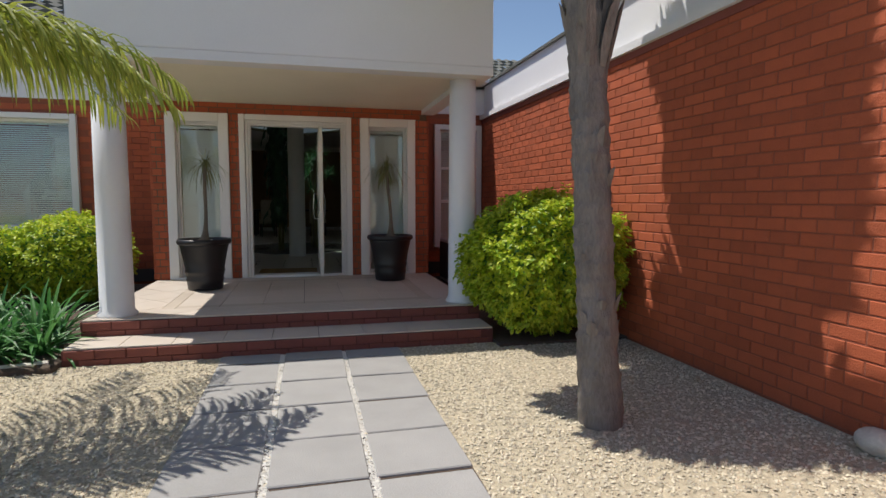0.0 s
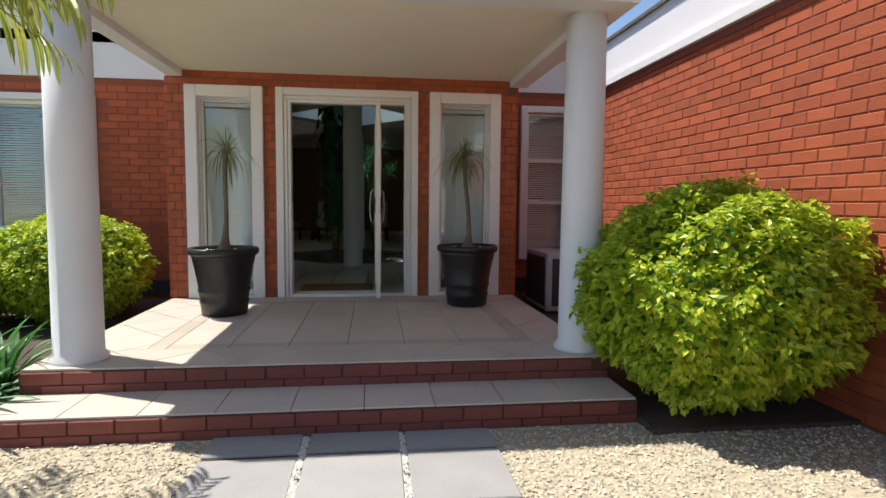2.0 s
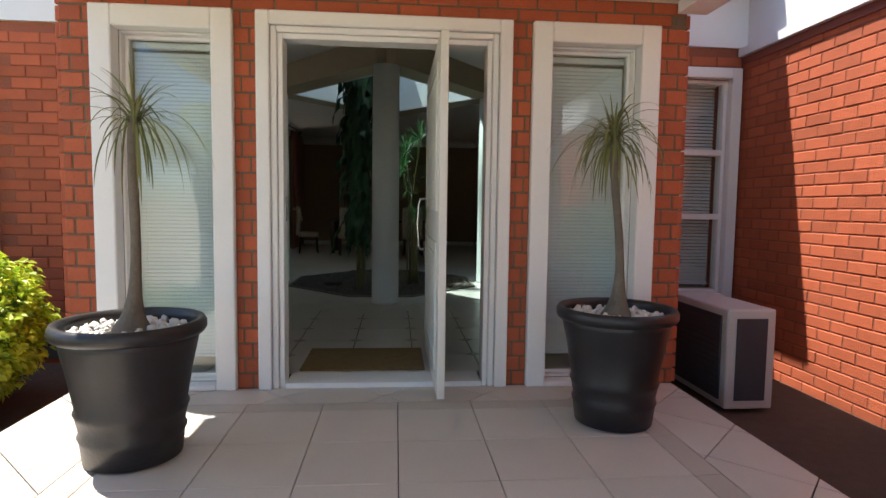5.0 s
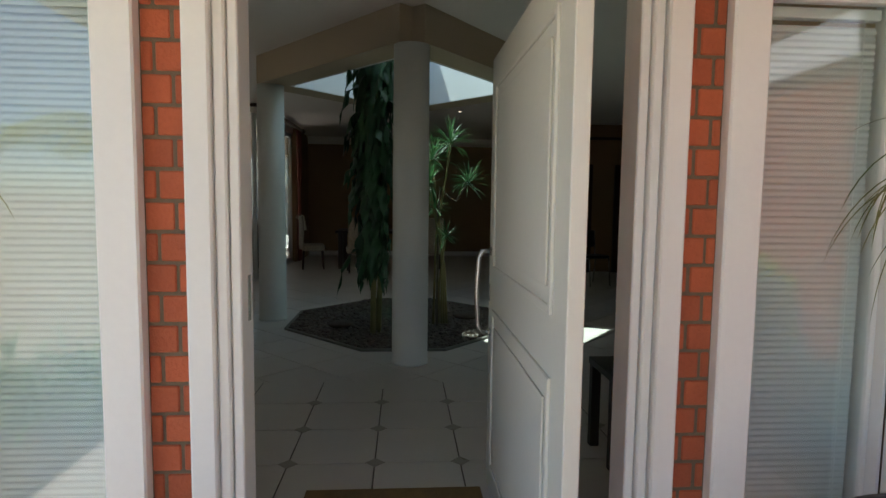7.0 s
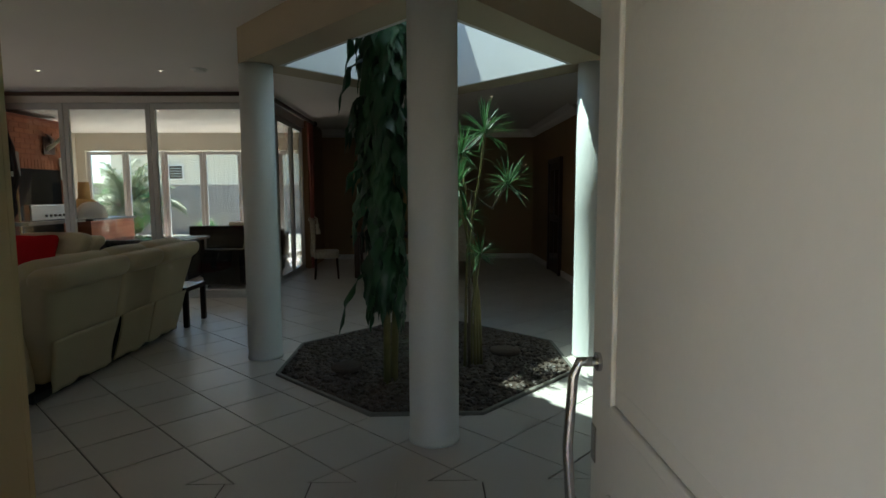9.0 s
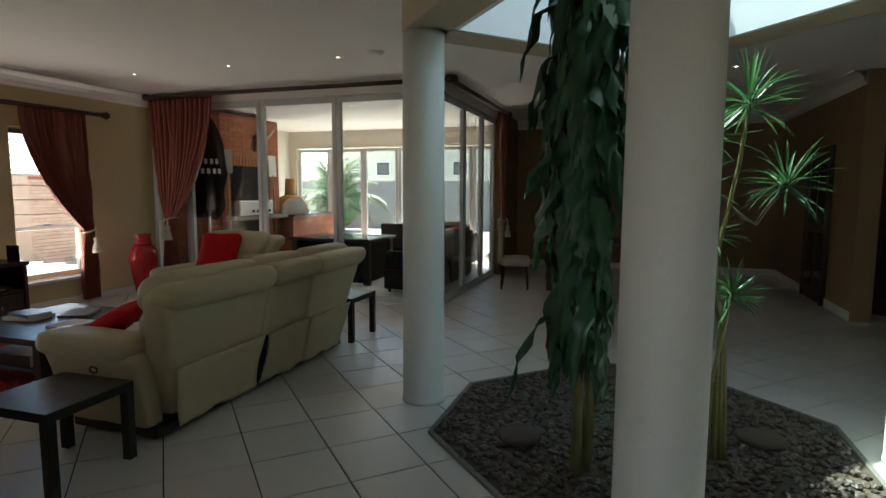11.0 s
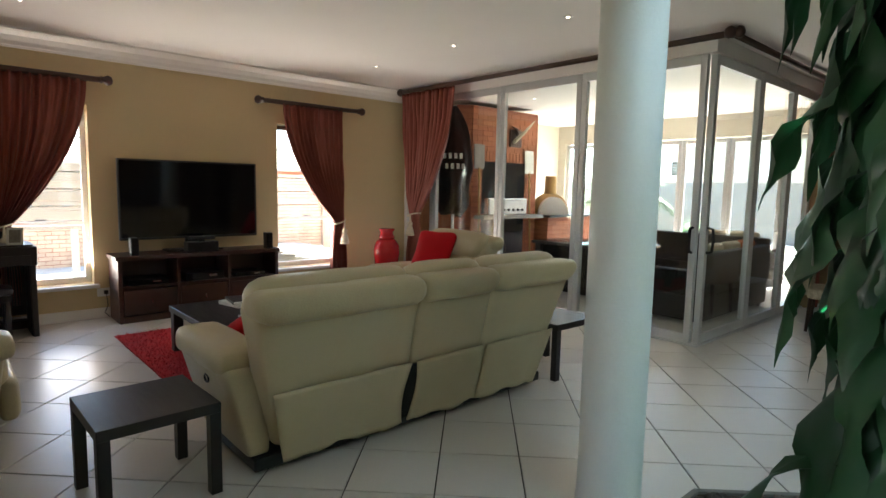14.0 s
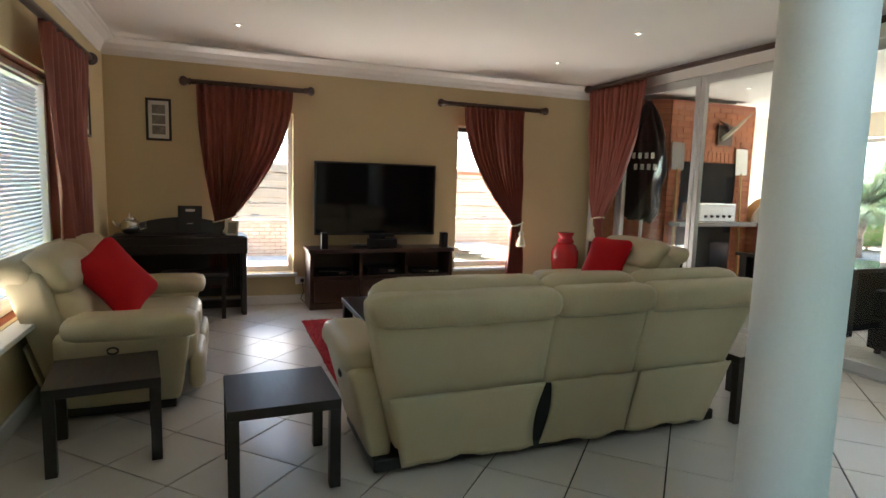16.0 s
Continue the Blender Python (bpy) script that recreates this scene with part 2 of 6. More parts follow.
def box(x0, x1, y0, y1, z0, z1, bev=0.0, seg=2, bm=None):
    """A block, bevelled if asked; added to bm if one is given."""
    b = bmesh.new()
    bmesh.ops.create_cube(b, size=1, matrix=Matrix.Translation(((x0 + x1) / 2, (y0 + y1) / 2, (z0 + z1) / 2)) @ Matrix.Diagonal((abs(x1 - x0), abs(y1 - y0), abs(z1 - z0), 1)))
    if bev:
        bmesh.ops.bevel(b, geom=list(b.edges), offset=bev, segments=seg, profile=0.5, affect="EDGES")
    return merge(bm, b)


def merge(bm, b, m=None):
    if m is not None:
        b.transform(m)
    if bm is None:
        return b
    me = bpy.data.meshes.new("join")
    b.to_mesh(me)
    b.free()
    bm.from_mesh(me)
    bpy.data.meshes.remove(me)
    return bm


def lathe(profile, n=24, bm=None, cap=True):
    """Turns (radius, height) pairs round the z axis."""
    b = bmesh.new()
    rings = [[b.verts.new((r * math.cos(2 * math.pi * i / n), r * math.sin(2 * math.pi * i / n), z)) for i in range(n)] for r, z in profile]
    for a, c in zip(rings, rings[1:]):
        for i in range(n):
            b.faces.new((a[i], a[(i + 1) % n], c[(i + 1) % n], c[i]))
    if cap:
        b.faces.new(rings[0][::-1])
        b.faces.new(rings[-1])
    return merge(bm, b)


def tube(points, radii, n=8, bm=None):
    b = bmesh.new()
    pts = [Vector(p) for p in points]
    rings = []
    ways = [(pts[min(i + 1, len(pts) - 1)] - pts[max(i - 1, 0)]).normalized() for i in range(len(pts))]
    axes = (Vector((1, 0, 0)), Vector((0, 1, 0)), Vector((0, 0, 1)))
    ref = min(axes, key=lambda a: sum(abs(d.dot(a)) for d in ways))
    for i, p in enumerate(pts):
        u = (ref - ways[i] * ref.dot(ways[i])).normalized()
        w = ways[i].cross(u)
        r = radii[i] if hasattr(radii, "__len__") else radii
        rings.append([b.verts.new(p + u * (r * math.cos(2 * math.pi * k / n)) + w * (r * math.sin(2 * math.pi * k / n))) for k in range(n)])
    for a, c in zip(rings, rings[1:]):
        for k in range(n):
            b.faces.new((a[k], a[(k + 1) % n], c[(k + 1) % n], c[k]))
    b.faces.new(rings[0][::-1])
    b.faces.new(rings[-1])
    return merge(bm, b)


def prism(poly, z0, z1, bm=None):
    b = bmesh.new()
    lo = [b.verts.new((x, y, z0)) for x, y in poly]
    hi = [b.verts.new((x, y, z1)) for x, y in poly]
    b.faces.new(lo[::-1])
    b.faces.new(hi)
    for i in range(len(poly)):
        j = (i + 1) % len(poly)
        b.faces.new((lo[i], lo[j], hi[j], hi[i]))
    return merge(bm, b)


def rounded(x0, x1, y0, y1, z0, z1, r=0.08, puff=0.0, seed=0, cuts=4, bm=None):
    """A soft block such as a cushion: rounded edges, swollen and a little uneven."""
    b = box(x0, x1, y0, y1, z0, z1)
    bmesh.ops.subdivide_edges(b, edges=list(b.edges), cuts=cuts * 2, use_grid_fill=True)
    c = Vector(((x0 + x1) / 2, (y0 + y1) / 2, (z0 + z1) / 2))
    h = Vector((abs(x1 - x0) / 2, abs(y1 - y0) / 2, abs(z1 - z0) / 2))
    r = min(r, *(0.98 * k for k in h))
    for v in b.verts:
        d = v.co - c
        inner = Vector([max(-(h[i] - r), min(h[i] - r, d[i])) for i in range(3)])
        out = d - inner
        if out.length > 1e-6:
            d = inner + out.normalized() * r
        u = [d[i] / h[i] for i in range(3)]
        sw = puff * (1 - u[0] ** 2 * 0.9) * (1 - u[1] ** 2 * 0.9) * (1 - u[2] ** 2 * 0.9)
        if out.length > 1e-6:
            d += out.normalized() * sw
        d += Vector(noise.noise_vector((v.co + Vector((seed * 3.1, seed, 0))) * 5)) * 0.006
        v.co = c + d
    return merge(bm, b)


def leaf_strip(bm, base, way, length, width, droop, n=5, fold=0.25, up=Vector((0, 0, 1)), tipw=0.05):
    """A bent, folded strap leaf."""
    way = Vector(way).normalized()
    side = way.cross(up)
    side = side.normalized() if side.length > 1e-4 else Vector((1, 0, 0))
    p = Vector(base)
    rows = []
    d = way.copy()
    for i in range(n + 1):
        s = i / n
        w = width * (math.sin(math.pi * min(1, 0.12 + 0.88 * s)) ** 0.6 * (1 - tipw) + tipw) * (1 if s < 1 else 0.15)
        nrm = side.cross(d).normalized()
        rows.append((bm.verts.new(p + side * w / 2 + nrm * w * fold), bm.verts.new(p), bm.verts.new(p - side * w / 2 + nrm * w * fold)))
        p = p + d * (length / n)
        d = (d + Vector((0, 0, -1)) * droop / n).normalized()
    for a, c in zip(rows, rows[1:]):
        bm.faces.new((a[0], a[1], c[1], c[0]))
        bm.faces.new((a[1], a[2], c[2], c[1]))
    return bm


def wall_box(name, x0, x1, y0, y1, z0, z1, material, label=""):
    return part(name, box(x0, x1, y0, y1, z0, z1), material, None, label, kind="structure")


def holed(name, axis, a0, a1, z0, z1, t0, t1, holes, material, label=""):
    """A wall along x or y with rectangular openings right through it; holes: (from, to, bottom, top), in order."""
    bm = bmesh.new()

    def add(u0, u1, v0, v1):
        if u1 - u0 > 1e-4 and v1 - v0 > 1e-4:
            if axis == "x":
                box(u0, u1, t0, t1, v0, v1, bm=bm)
            else:
                box(t0, t1, u0, u1, v0, v1, bm=bm)
    u = a0
    for h0, h1, b, t in holes:
        add(u, h0, z0, z1)
        add(h0, h1, z0, b)
        add(h0, h1, t, z1)
        u = h1
    add(u, a1, z0, z1)
    return part(name, bm, material, None, label, kind="structure")

# ---- outdoor ground, porch and front ----
GZ = -0.28
CEIL = 2.9
R = random.Random(4)
bm = bmesh.new()
for (x0, x1, y0, y1) in ((-300, 300, -300, -0.1), (-300, -7.3, -0.1, 300), (6.2, 300, -0.1, 300), (-7.3, 6.2, 13.4, 300), (-7.31, -7.3, 13.4, 13.5), (-7.3, -1.72, -0.1, 1.5), (1.83, 6.2, -0.1, 1.5)):
    bm.faces.new([bm.verts.new(p) for p in ((x0, y0, GZ), (x1, y0, GZ), (x1, y1, GZ), (x0, y1, GZ))])
part("ground", bm, M["gravel"], None, "pale yellow gravel ground round the house", kind="structure")

# raised porch and its lower step
porch = part("porch_slab", box(-1.72, 1.83, -2.5, 0.05, GZ, -0.012), M["grout"], None, "tiled porch slab before the front door", kind="structure")
step = part("porch_step", box(-1.72, 1.83, -2.92, -2.5, GZ, -0.152), M["grout"], None, "lower tiled porch step with red brick riser", kind="structure")

# portico over the porch
part("portico_roof", box(-1.70, 1.93, -2.58, 0.26, 2.30, 3.25, 0.012), M["white"], None, "deep plain white plastered portico roof", kind="structure")
part("portico_soffit", box(-1.66, 1.81, -2.40, 0.02, 2.285, 2.296), M["soffit"], None, "cream portico soffit", kind="structure")
bm = box(-1.70, 1.93, -2.58, -2.38, 2.22, 2.298)
box(-1.70, -1.56, -2.376, 0.0, 2.22, 2.298, bm=bm)
box(1.75, 1.93, -2.376, 0.0, 2.22, 2.298, bm=bm)
part("portico_beam", bm, M["white"], None, "white beam edging the portico soffit", kind="structure")
for x in (-1.5, 1.71):
    part("porch_column", lathe([(0.165, -0.01), (0.165, 0.02), (0.14, 0.05), (0.135, 1.2), (0.13, 2.22)], 28), M["white"], None, "round white plastered porch column", smooth=True, at=pose(x, -2.28, 0), category="column", group="porch columns")

# brick entrance block, with openings for two side lights and the door
OPEN = ((-1.45, -0.90, 0.0, 2.05), (-0.66, 0.77, 0.0, 2.08), (1.00, 1.56, 0.0, 2.05))
holed("wall_front", "x", -1.72, 1.83, GZ, 2.30, 0.045, 0.25, OPEN, M["pier_mortar"], "front wall of the brick entrance block")
holed("wall_front_inner", "x", -1.5, 1.6, 0.0, CEIL, 0.252, 0.30, ((-1.45, -0.90, 0.0, 2.05), (-0.70, 0.81, 0.0, 2.1), (1.00, 1.56, 0.0, 2.05)), M["wall"], "inside of the front wall")
wall_box("wall_front_upper", -1.72, 1.83, 0.27, 0.48, 2.30, 3.25, M["white"], "white wall over the entrance")
wall_box("wall_entry_west", -1.72, -1.5, 0.25, 1.75, GZ, CEIL, M["wall"])
wall_box("wall_entry_east", 1.6, 1.83, 0.25, 2.45, GZ, CEIL, M["wall"])
# set-back wings
holed("wall_south_west", "x", -7.3, -1.72, GZ, 2.48, 1.53, 1.75, ((-5.32, -3.12, 0.62, 2.2),), M["mortar"], "brick wing wall left of the porch")
wall_box("wall_south_west_upper", -7.3, -1.72, 1.5, 1.75, 2.48, 3.35, M["white"], "white plaster band over the brick wing")
holed("wall_south_west_inner", "x", -7.1, -1.5, 0, CEIL, 1.752, 1.78, ((-5.32, -3.12, 0.62, 2.2),), M["wall"])
holed("wall_south_east", "x", 1.83, 6.2, GZ, 2.48, 1.53, 1.75, ((2.36, 3.0, 0.2, 2.2),), M["mortar"], "dark brick wall beside the porch")
wall_box("wall_south_east_upper", 1.83, 3.3, 1.5, 1.75, 2.48, 2.95, M["white"])
part("eave_east", box(1.935, 3.13, 1.10, 1.52, 2.952, 3.03, 0.006), M["white"], None, "white eave and gutter over the set-back wall", kind="structure")
# long brick wing on the east of the forecourt
wall_box("wall_wing", 3.117, 3.34, -9.5, 1.53, GZ, 2.40, M["mortar"], "long orange face-brick wing wall")
wall_box("wing_band", 3.06, 3.36, -9.5, 1.5, 2.40, 2.47, M["white"], "white ledge along the top of the brick wing")
wall_box("wing_parapet", 3.14, 3.32, -9.5, 1.5, 2.47, 2.95, M["white"], "white plastered parapet over the brick wing")
wall_box("wing_coping", 3.10, 3.36, -9.5, 1.52, 2.95, 2.985, M["roof"], "dark coping on the parapet")

# ---- indoor shell ----
FY, LX = 12.6, -7.1
part("floor", box(-7.3, 6.2, 1.5, 13.4, -0.2, -0.008, bm=box(-8.4, -7.3, 7.9, 13.4, -0.2, -0.008)), M["grout"], None, "cream ceramic tile floor with dark joints", kind="structure")
part("floor_entry", box(-1.72, 1.83, 0.05, 1.5, -0.2, -0.008), M["grout"], None, "tiled entrance floor", kind="structure")
holed("wall_west", "y", 1.5, 8.1, GZ, 3.3, -7.35, LX, ((2.86, 3.72, 0.38, 2.26), (5.82, 6.78, 0.38, 2.26)), M["wall"], "beige painted wall behind the television")
wall_box("wall_patio_west", -8.4, -8.2, 8.1, 13.4, GZ, 3.3, M["house"], "cream side wall of the patio room")
wall_box("wall_patio_south", -8.4, -7.352, 7.9, 8.1, GZ, 3.3, M["house"])
holed("wall_north", "x", -8.4, -2.4, GZ, 3.3, 13.2, 13.4, ((-8.0, -2.65, 0.0, 2.5),), M["house"], "cream end wall of the patio room with folding doors")
wall_box("wall_dining_north", -2.4, 2.55, FY, FY + 0.2, 0, CEIL, M["wall2"], "dark brown wall behind the dining area")
wall_box("wall_dining_west", -2.58, -2.4, 11.0, 13.4, 0, CEIL, M["wall2"])
wall_box("wall_dining_east", 2.33, 2.55, 8.8, FY, 0, CEIL, M["wall2"], "brown wall east of the dining area")
wall_box("wall_hall_north", 2.55, 6.2, 9.4, 9.6, 0, CEIL, M["wall2"])
wall_box("wall_east", 6.0, 6.2, 1.5, 9.6, GZ, CEIL, M["wall2"])
wall_box("wall_hall_south", 1.83, 6.0, 1.752, 1.78, 2.2, CEIL, M["wall"])
wall_box("wall_hall_south_side", 3.0, 6.0, 1.752, 1.78, 0, 2.2, M["wall"])
# ceiling with the diamond-shaped light well
CX, CY, DX, DY = -0.05, 4.76, 1.48, 1.70
DIA = [(0.0, 3.06), (1.43, 4.76), (-0.02, 6.46), (-1.53, 4.84)]
bm = bmesh.new()
rect = [bm.verts.new((x, y, CEIL)) for x, y in ((-8.4, 1.5), (6.2, 1.5), (6.2, 13.4), (-8.4, 13.4))]
dia = [bm.verts.new((x, y, CEIL)) for x, y in DIA]
for a, b2, c in ((rect[0], rect[1], dia[0]), (rect[1], dia[1], dia[0]), (rect[1], rect[2], dia[1]), (rect[2], dia[2], dia[1]), (rect[2], rect[3], dia[2]), (rect[3], dia[3], dia[2]), (rect[3], rect[0], dia[3]), (rect[0], dia[0], dia[3])):
    bm.faces.new((a, c, b2))
up = bmesh.ops.extrude_face_region(bm, geom=list(bm.faces))
bmesh.ops.translate(bm, vec=(0, 0, 0.12), verts=[v for v in up["geom"] if isinstance(v, bmesh.types.BMVert)])
part("ceiling", bm, M["ceil"], None, "white painted ceiling with a diamond light well", kind="structure")
part("ceiling_entry", box(-1.72, 1.83, 0.25, 1.5, CEIL, CEIL + 0.12), M["ceil"], None, kind="structure")
for i in range(4):
    (xa, ya), (xb, yb) = DIA[i], DIA[(i + 1) % 4]
    L = math.hypot(xb - xa, yb - ya)
    ang = math.degrees(math.atan2(yb - ya, xb - xa))
    part("light_well_beam", box(-0.02, L + 0.02, -0.15, 0.15, 2.60, CEIL - 0.002), M["beam"], None, "tan plastered beam of the light well", at=pose(xa, ya, 0, 0, 0, ang), kind="structure")
    part("light_well_wall", box(0.05, L - 0.05, 0.152, 0.19, 2.602, 4.6), M["white"], None, "white wall of the light well", at=pose(xa, ya, 0, 0, 0, ang), kind="structure")
    part("light_well_roof_curb", box(-0.1, L + 0.1, -0.16, 0.15, CEIL + 0.122, 4.6), M["white"], None, "outer curb of the light well", at=pose(xa, ya, 0, 0, 0, ang), kind="structure")
    part("interior_column", lathe([(0.155, 0.0), (0.155, 0.025), (0.15, 0.03), (0.148, 1.3), (0.145, 2.6)], 32), M["column"], None, "round pale painted indoor column", smooth=True, at=pose(xa, ya, 0), category="column", group="columns round the planter")
sky_pane = part("skylight", prism([(x + (x - CX) * 0.06, y + (y - CY) * 0.06) for x, y in DIA], 4.61, 4.62), M["roof_glass"], None, "pale blue-green glass skylight over the light well", kind="structure")

# ---- front windows and door ----


def ring(x0, x1, z0, z1, w, y0, y1, bev=0.004, bm=None, foot=None):
    """A rectangular frame of bars w wide; foot: the bottom bar's height."""
    foot = w if foot is None else foot
    bm = box(x0, x0 + w, y0, y1, z0, z1, bev, 1, bm=bm)
    box(x1 - w, x1, y0, y1, z0, z1, bev, 1, bm=bm)
    box(x0 + w, x1 - w, y0, y1, z1 - w, z1, bev, 1, bm=bm)
    if foot:
        box(x0 + w, x1 - w, y0, y1, z0, z0 + foot, bev, 1, bm=bm)
    return bm


SLAT = {}


def blind(name, x0, x1, z0, z1, y, label, pitch=0.026, tilt=28, closed=True):
    b = thing(name, (x0, y, z0), label, "blind")
    w = x1 - x0
    part("headrail", box(0, w, -0.018, 0.018, z1 - z0 - 0.035, z1 - z0, 0.003, 1), M["blind"], b)
    part("bottom_rail", box(0, w, -0.013, 0.013, 0, 0.016, 0.003, 1), M["blind"], b)
    key = round(w, 3)
    if key not in SLAT:
        bm = bmesh.new()
        prof = [(-0.0135, 0.0), (0.0, 0.0022), (0.0135, 0.0)]
        vs = [[bm.verts.new((x, py, pz)) for py, pz in prof] for x in (0.004, w - 0.004)]
        lo = [[bm.verts.new((x, py, pz - 0.0008)) for py, pz in prof] for x in (0.004, w - 0.004)]
        for k in range(2):
            bm.faces.new((vs[0][k], vs[1][k], vs[1][k + 1], vs[0][k + 1]))
            bm.faces.new((lo[0][k + 1], lo[1][k + 1], lo[1][k], lo[0][k]))
        SLAT[key] = mesh_of("slat", bm, M["blind"])
    n = int((z1 - z0 - 0.06) / pitch)
    for i in range(n):
        part("slat", SLAT[key], None, b, at=pose(0, 0, 0.03 + i * pitch, tilt, 0, 0))
    for u in (0.12, 0.88):
        part("cord", tube([(w * u, -0.016, 0.01), (w * u, -0.016, z1 - z0 - 0.03)], 0.0012, 5), M["blind"], b)
    return b


def side_light(name, x0, x1):
    win = thing(name, (0, 0, 0), "tall white side light beside the front door", "window", kind="structure")
    part("casing", ring(x0, x1, 0.0, 2.15, 0.115, 0.0, 0.10, 0.006, foot=0.03), M["frame"], win)
    i0, i1 = x0 + 0.113, x1 - 0.113
    part("reveal_lining", ring(i0, i1, 0.03, 2.037, 0.012, 0.102, 0.245, 0.002), M["frame"], win)
    part("window_frame", ring(i0 + 0.013, i1 - 0.013, 0.043, 2.023, 0.02, 0.145, 0.185, 0.003), M["frame"], win)
    pane = part("pane", box(i0 + 0.033, i1 - 0.033, 0.160, 0.166, 0.063, 2.003), M["glass_front"], win)
    pane.visible_shadow = False
    blind("venetian_blind", i0 + 0.03, i1 - 0.03, 0.15, 2.0, 0.213, "closed white venetian blind behind a side light", 0.0225, 66)


side_light("window_1", -1.553, -0.797)
side_light("window_2", 0.900, 1.662)

fr = thing("door_frame", (0, 0, 0), "stepped white painted front door frame", "door frame", kind="structure")
part("casing", ring(-0.671, 0.780, 0.0, 2.15, 0.075, 0.0, 0.09, 0.006, foot=0), M["frame"], fr)
part("casing_step", ring(-0.594, 0.703, 0.0, 2.073, 0.035, 0.02, 0.12, 0.006, foot=0), M["frame"], fr)
part("jamb", ring(-0.557, 0.666, 0.0, 2.036, 0.030, 0.035, 0.16, 0.004, foot=0), M["frame"], fr)
part("threshold", box(-0.525, 0.634, 0.03, 0.25, -0.01, 0.03, 0.006), M["frame"], fr)
part("strike_plate", box(-0.527, -0.5255, 0.10, 0.13, 0.98, 1.12), M["steel"], fr)

dr = thing("front_door", (0.36, 0.2, 0.0), "white panelled pivot door standing open", "door")
part("leaf", box(-0.022, 0.022, -0.50, 0.74, 0.035, 1.985, 0.003, 1), M["door"], dr)
for z0, z1 in ((0.16, 0.88), (1.05, 1.86)):
    for s in (-1, 1):
        f = bmesh.new()
        for a in (box(-0.006, 0.006, -0.37, -0.345, z0, z1, 0.004), box(-0.006, 0.006, 0.585, 0.61, z0, z1, 0.004), box(-0.006, 0.006, -0.345, 0.585, z0, z0 + 0.025, 0.004), box(-0.006, 0.006, -0.345, 0.585, z1 - 0.025, z1, 0.004), box(-0.004, 0.004, -0.31, 0.55, z0 + 0.07, z1 - 0.07, 0.003)):
            merge(f, a)
        f.transform(Matrix.Translation((s * 0.026, 0, 0)))
        part("panel_moulding", f, M["door"], dr)
for s in (-1, 1):
    h = part("pull_handle", tube([(s * 0.022, 0.69, 1.13), (s * 0.066, 0.69, 1.13), (s * 0.078, 0.69, 1.10), (s * 0.088, 0.69, 0.945), (s * 0.078, 0.69, 0.79), (s * 0.066, 0.69, 0.76), (s * 0.022, 0.69, 0.76)], 0.011, 10), M["steel"], dr, "bowed steel pull handle", True)
    for z in (0.76, 1.13):
        part("rosette", lathe([(0.02, 0), (0.02, 0.008), (0.012, 0.012)], 16), M["steel"], h, at=pose(s * 0.022, 0.69, z, 0, s * 90, 0))
part("lock_plate", box(-0.026, -0.0225, 0.70, 0.73, 0.90, 0.98, 0.001, 1), M["steel"], dr)

part("door_mat", box(-0.5, 0.31, 0.36, 0.92, 0.0, 0.015, 0.004), M["mat_"], None, "brown coir door mat inside the front door", category="mat")

# small barred window in the set-back wall
sw = thing("window_3", (0, 0, 0), "white three-pane window beside the porch", "window", kind="structure")
part("casing", ring(2.27, 3.09, 0.25, 2.30, 0.09, 1.46, 1.60, 0.006), M["frame"], sw)
bm = ring(2.36, 3.0, 0.34, 2.21, 0.035, 1.53, 1.62, 0.004)
for z in (1.02, 1.58):
    box(2.395, 2.965, 1.53, 1.62, z - 0.025, z + 0.025, 0.004, 1, bm=bm)
part("window_frame", bm, M["frame"], sw)
for z0, z1 in ((0.375, 0.995), (1.045, 1.555), (1.605, 2.175)):
    part("pane", box(2.395, 2.965, 1.57, 1.576, z0, z1), M["glass_front"], sw).visible_shadow = False
blind("venetian_blind", 2.40, 2.96, 0.40, 2.2, 1.66, "closed pale venetian blind in a small window", 0.03, 55)

# wing window with blind
lw = thing("window_4", (0, 0, 0), "wide white window with blinds in the brick wing", "window", kind="structure")
part("casing", ring(-5.39, -3.05, 0.55, 2.27, 0.08, 1.46, 1.60, 0.006), M["frame"], lw)
bm = ring(-5.31, -3.13, 0.63, 2.19, 0.045, 1.54, 1.70, 0.004)
box(-4.245, -4.195, 1.54, 1.62, 0.675, 2.145, 0.004, 1, bm=bm)
part("window_frame", bm, M["frame"], lw)
for a, b2 in ((-5.265, -4.245), (-4.195, -3.175)):
    part("pane", box(a, b2, 1.575, 1.581, 0.675, 2.145), M["glass_front"], lw).visible_shadow = False
part("window_sill", box(-5.37, -3.07, 1.782, 1.90, 0.585, 0.617, 0.006), M["frame"], lw)
blind("venetian_blind", -5.26, -3.18, 0.68, 2.16, 1.65, "white venetian blind, slats nearly closed", 0.030, 50)

# ---- porch things ----


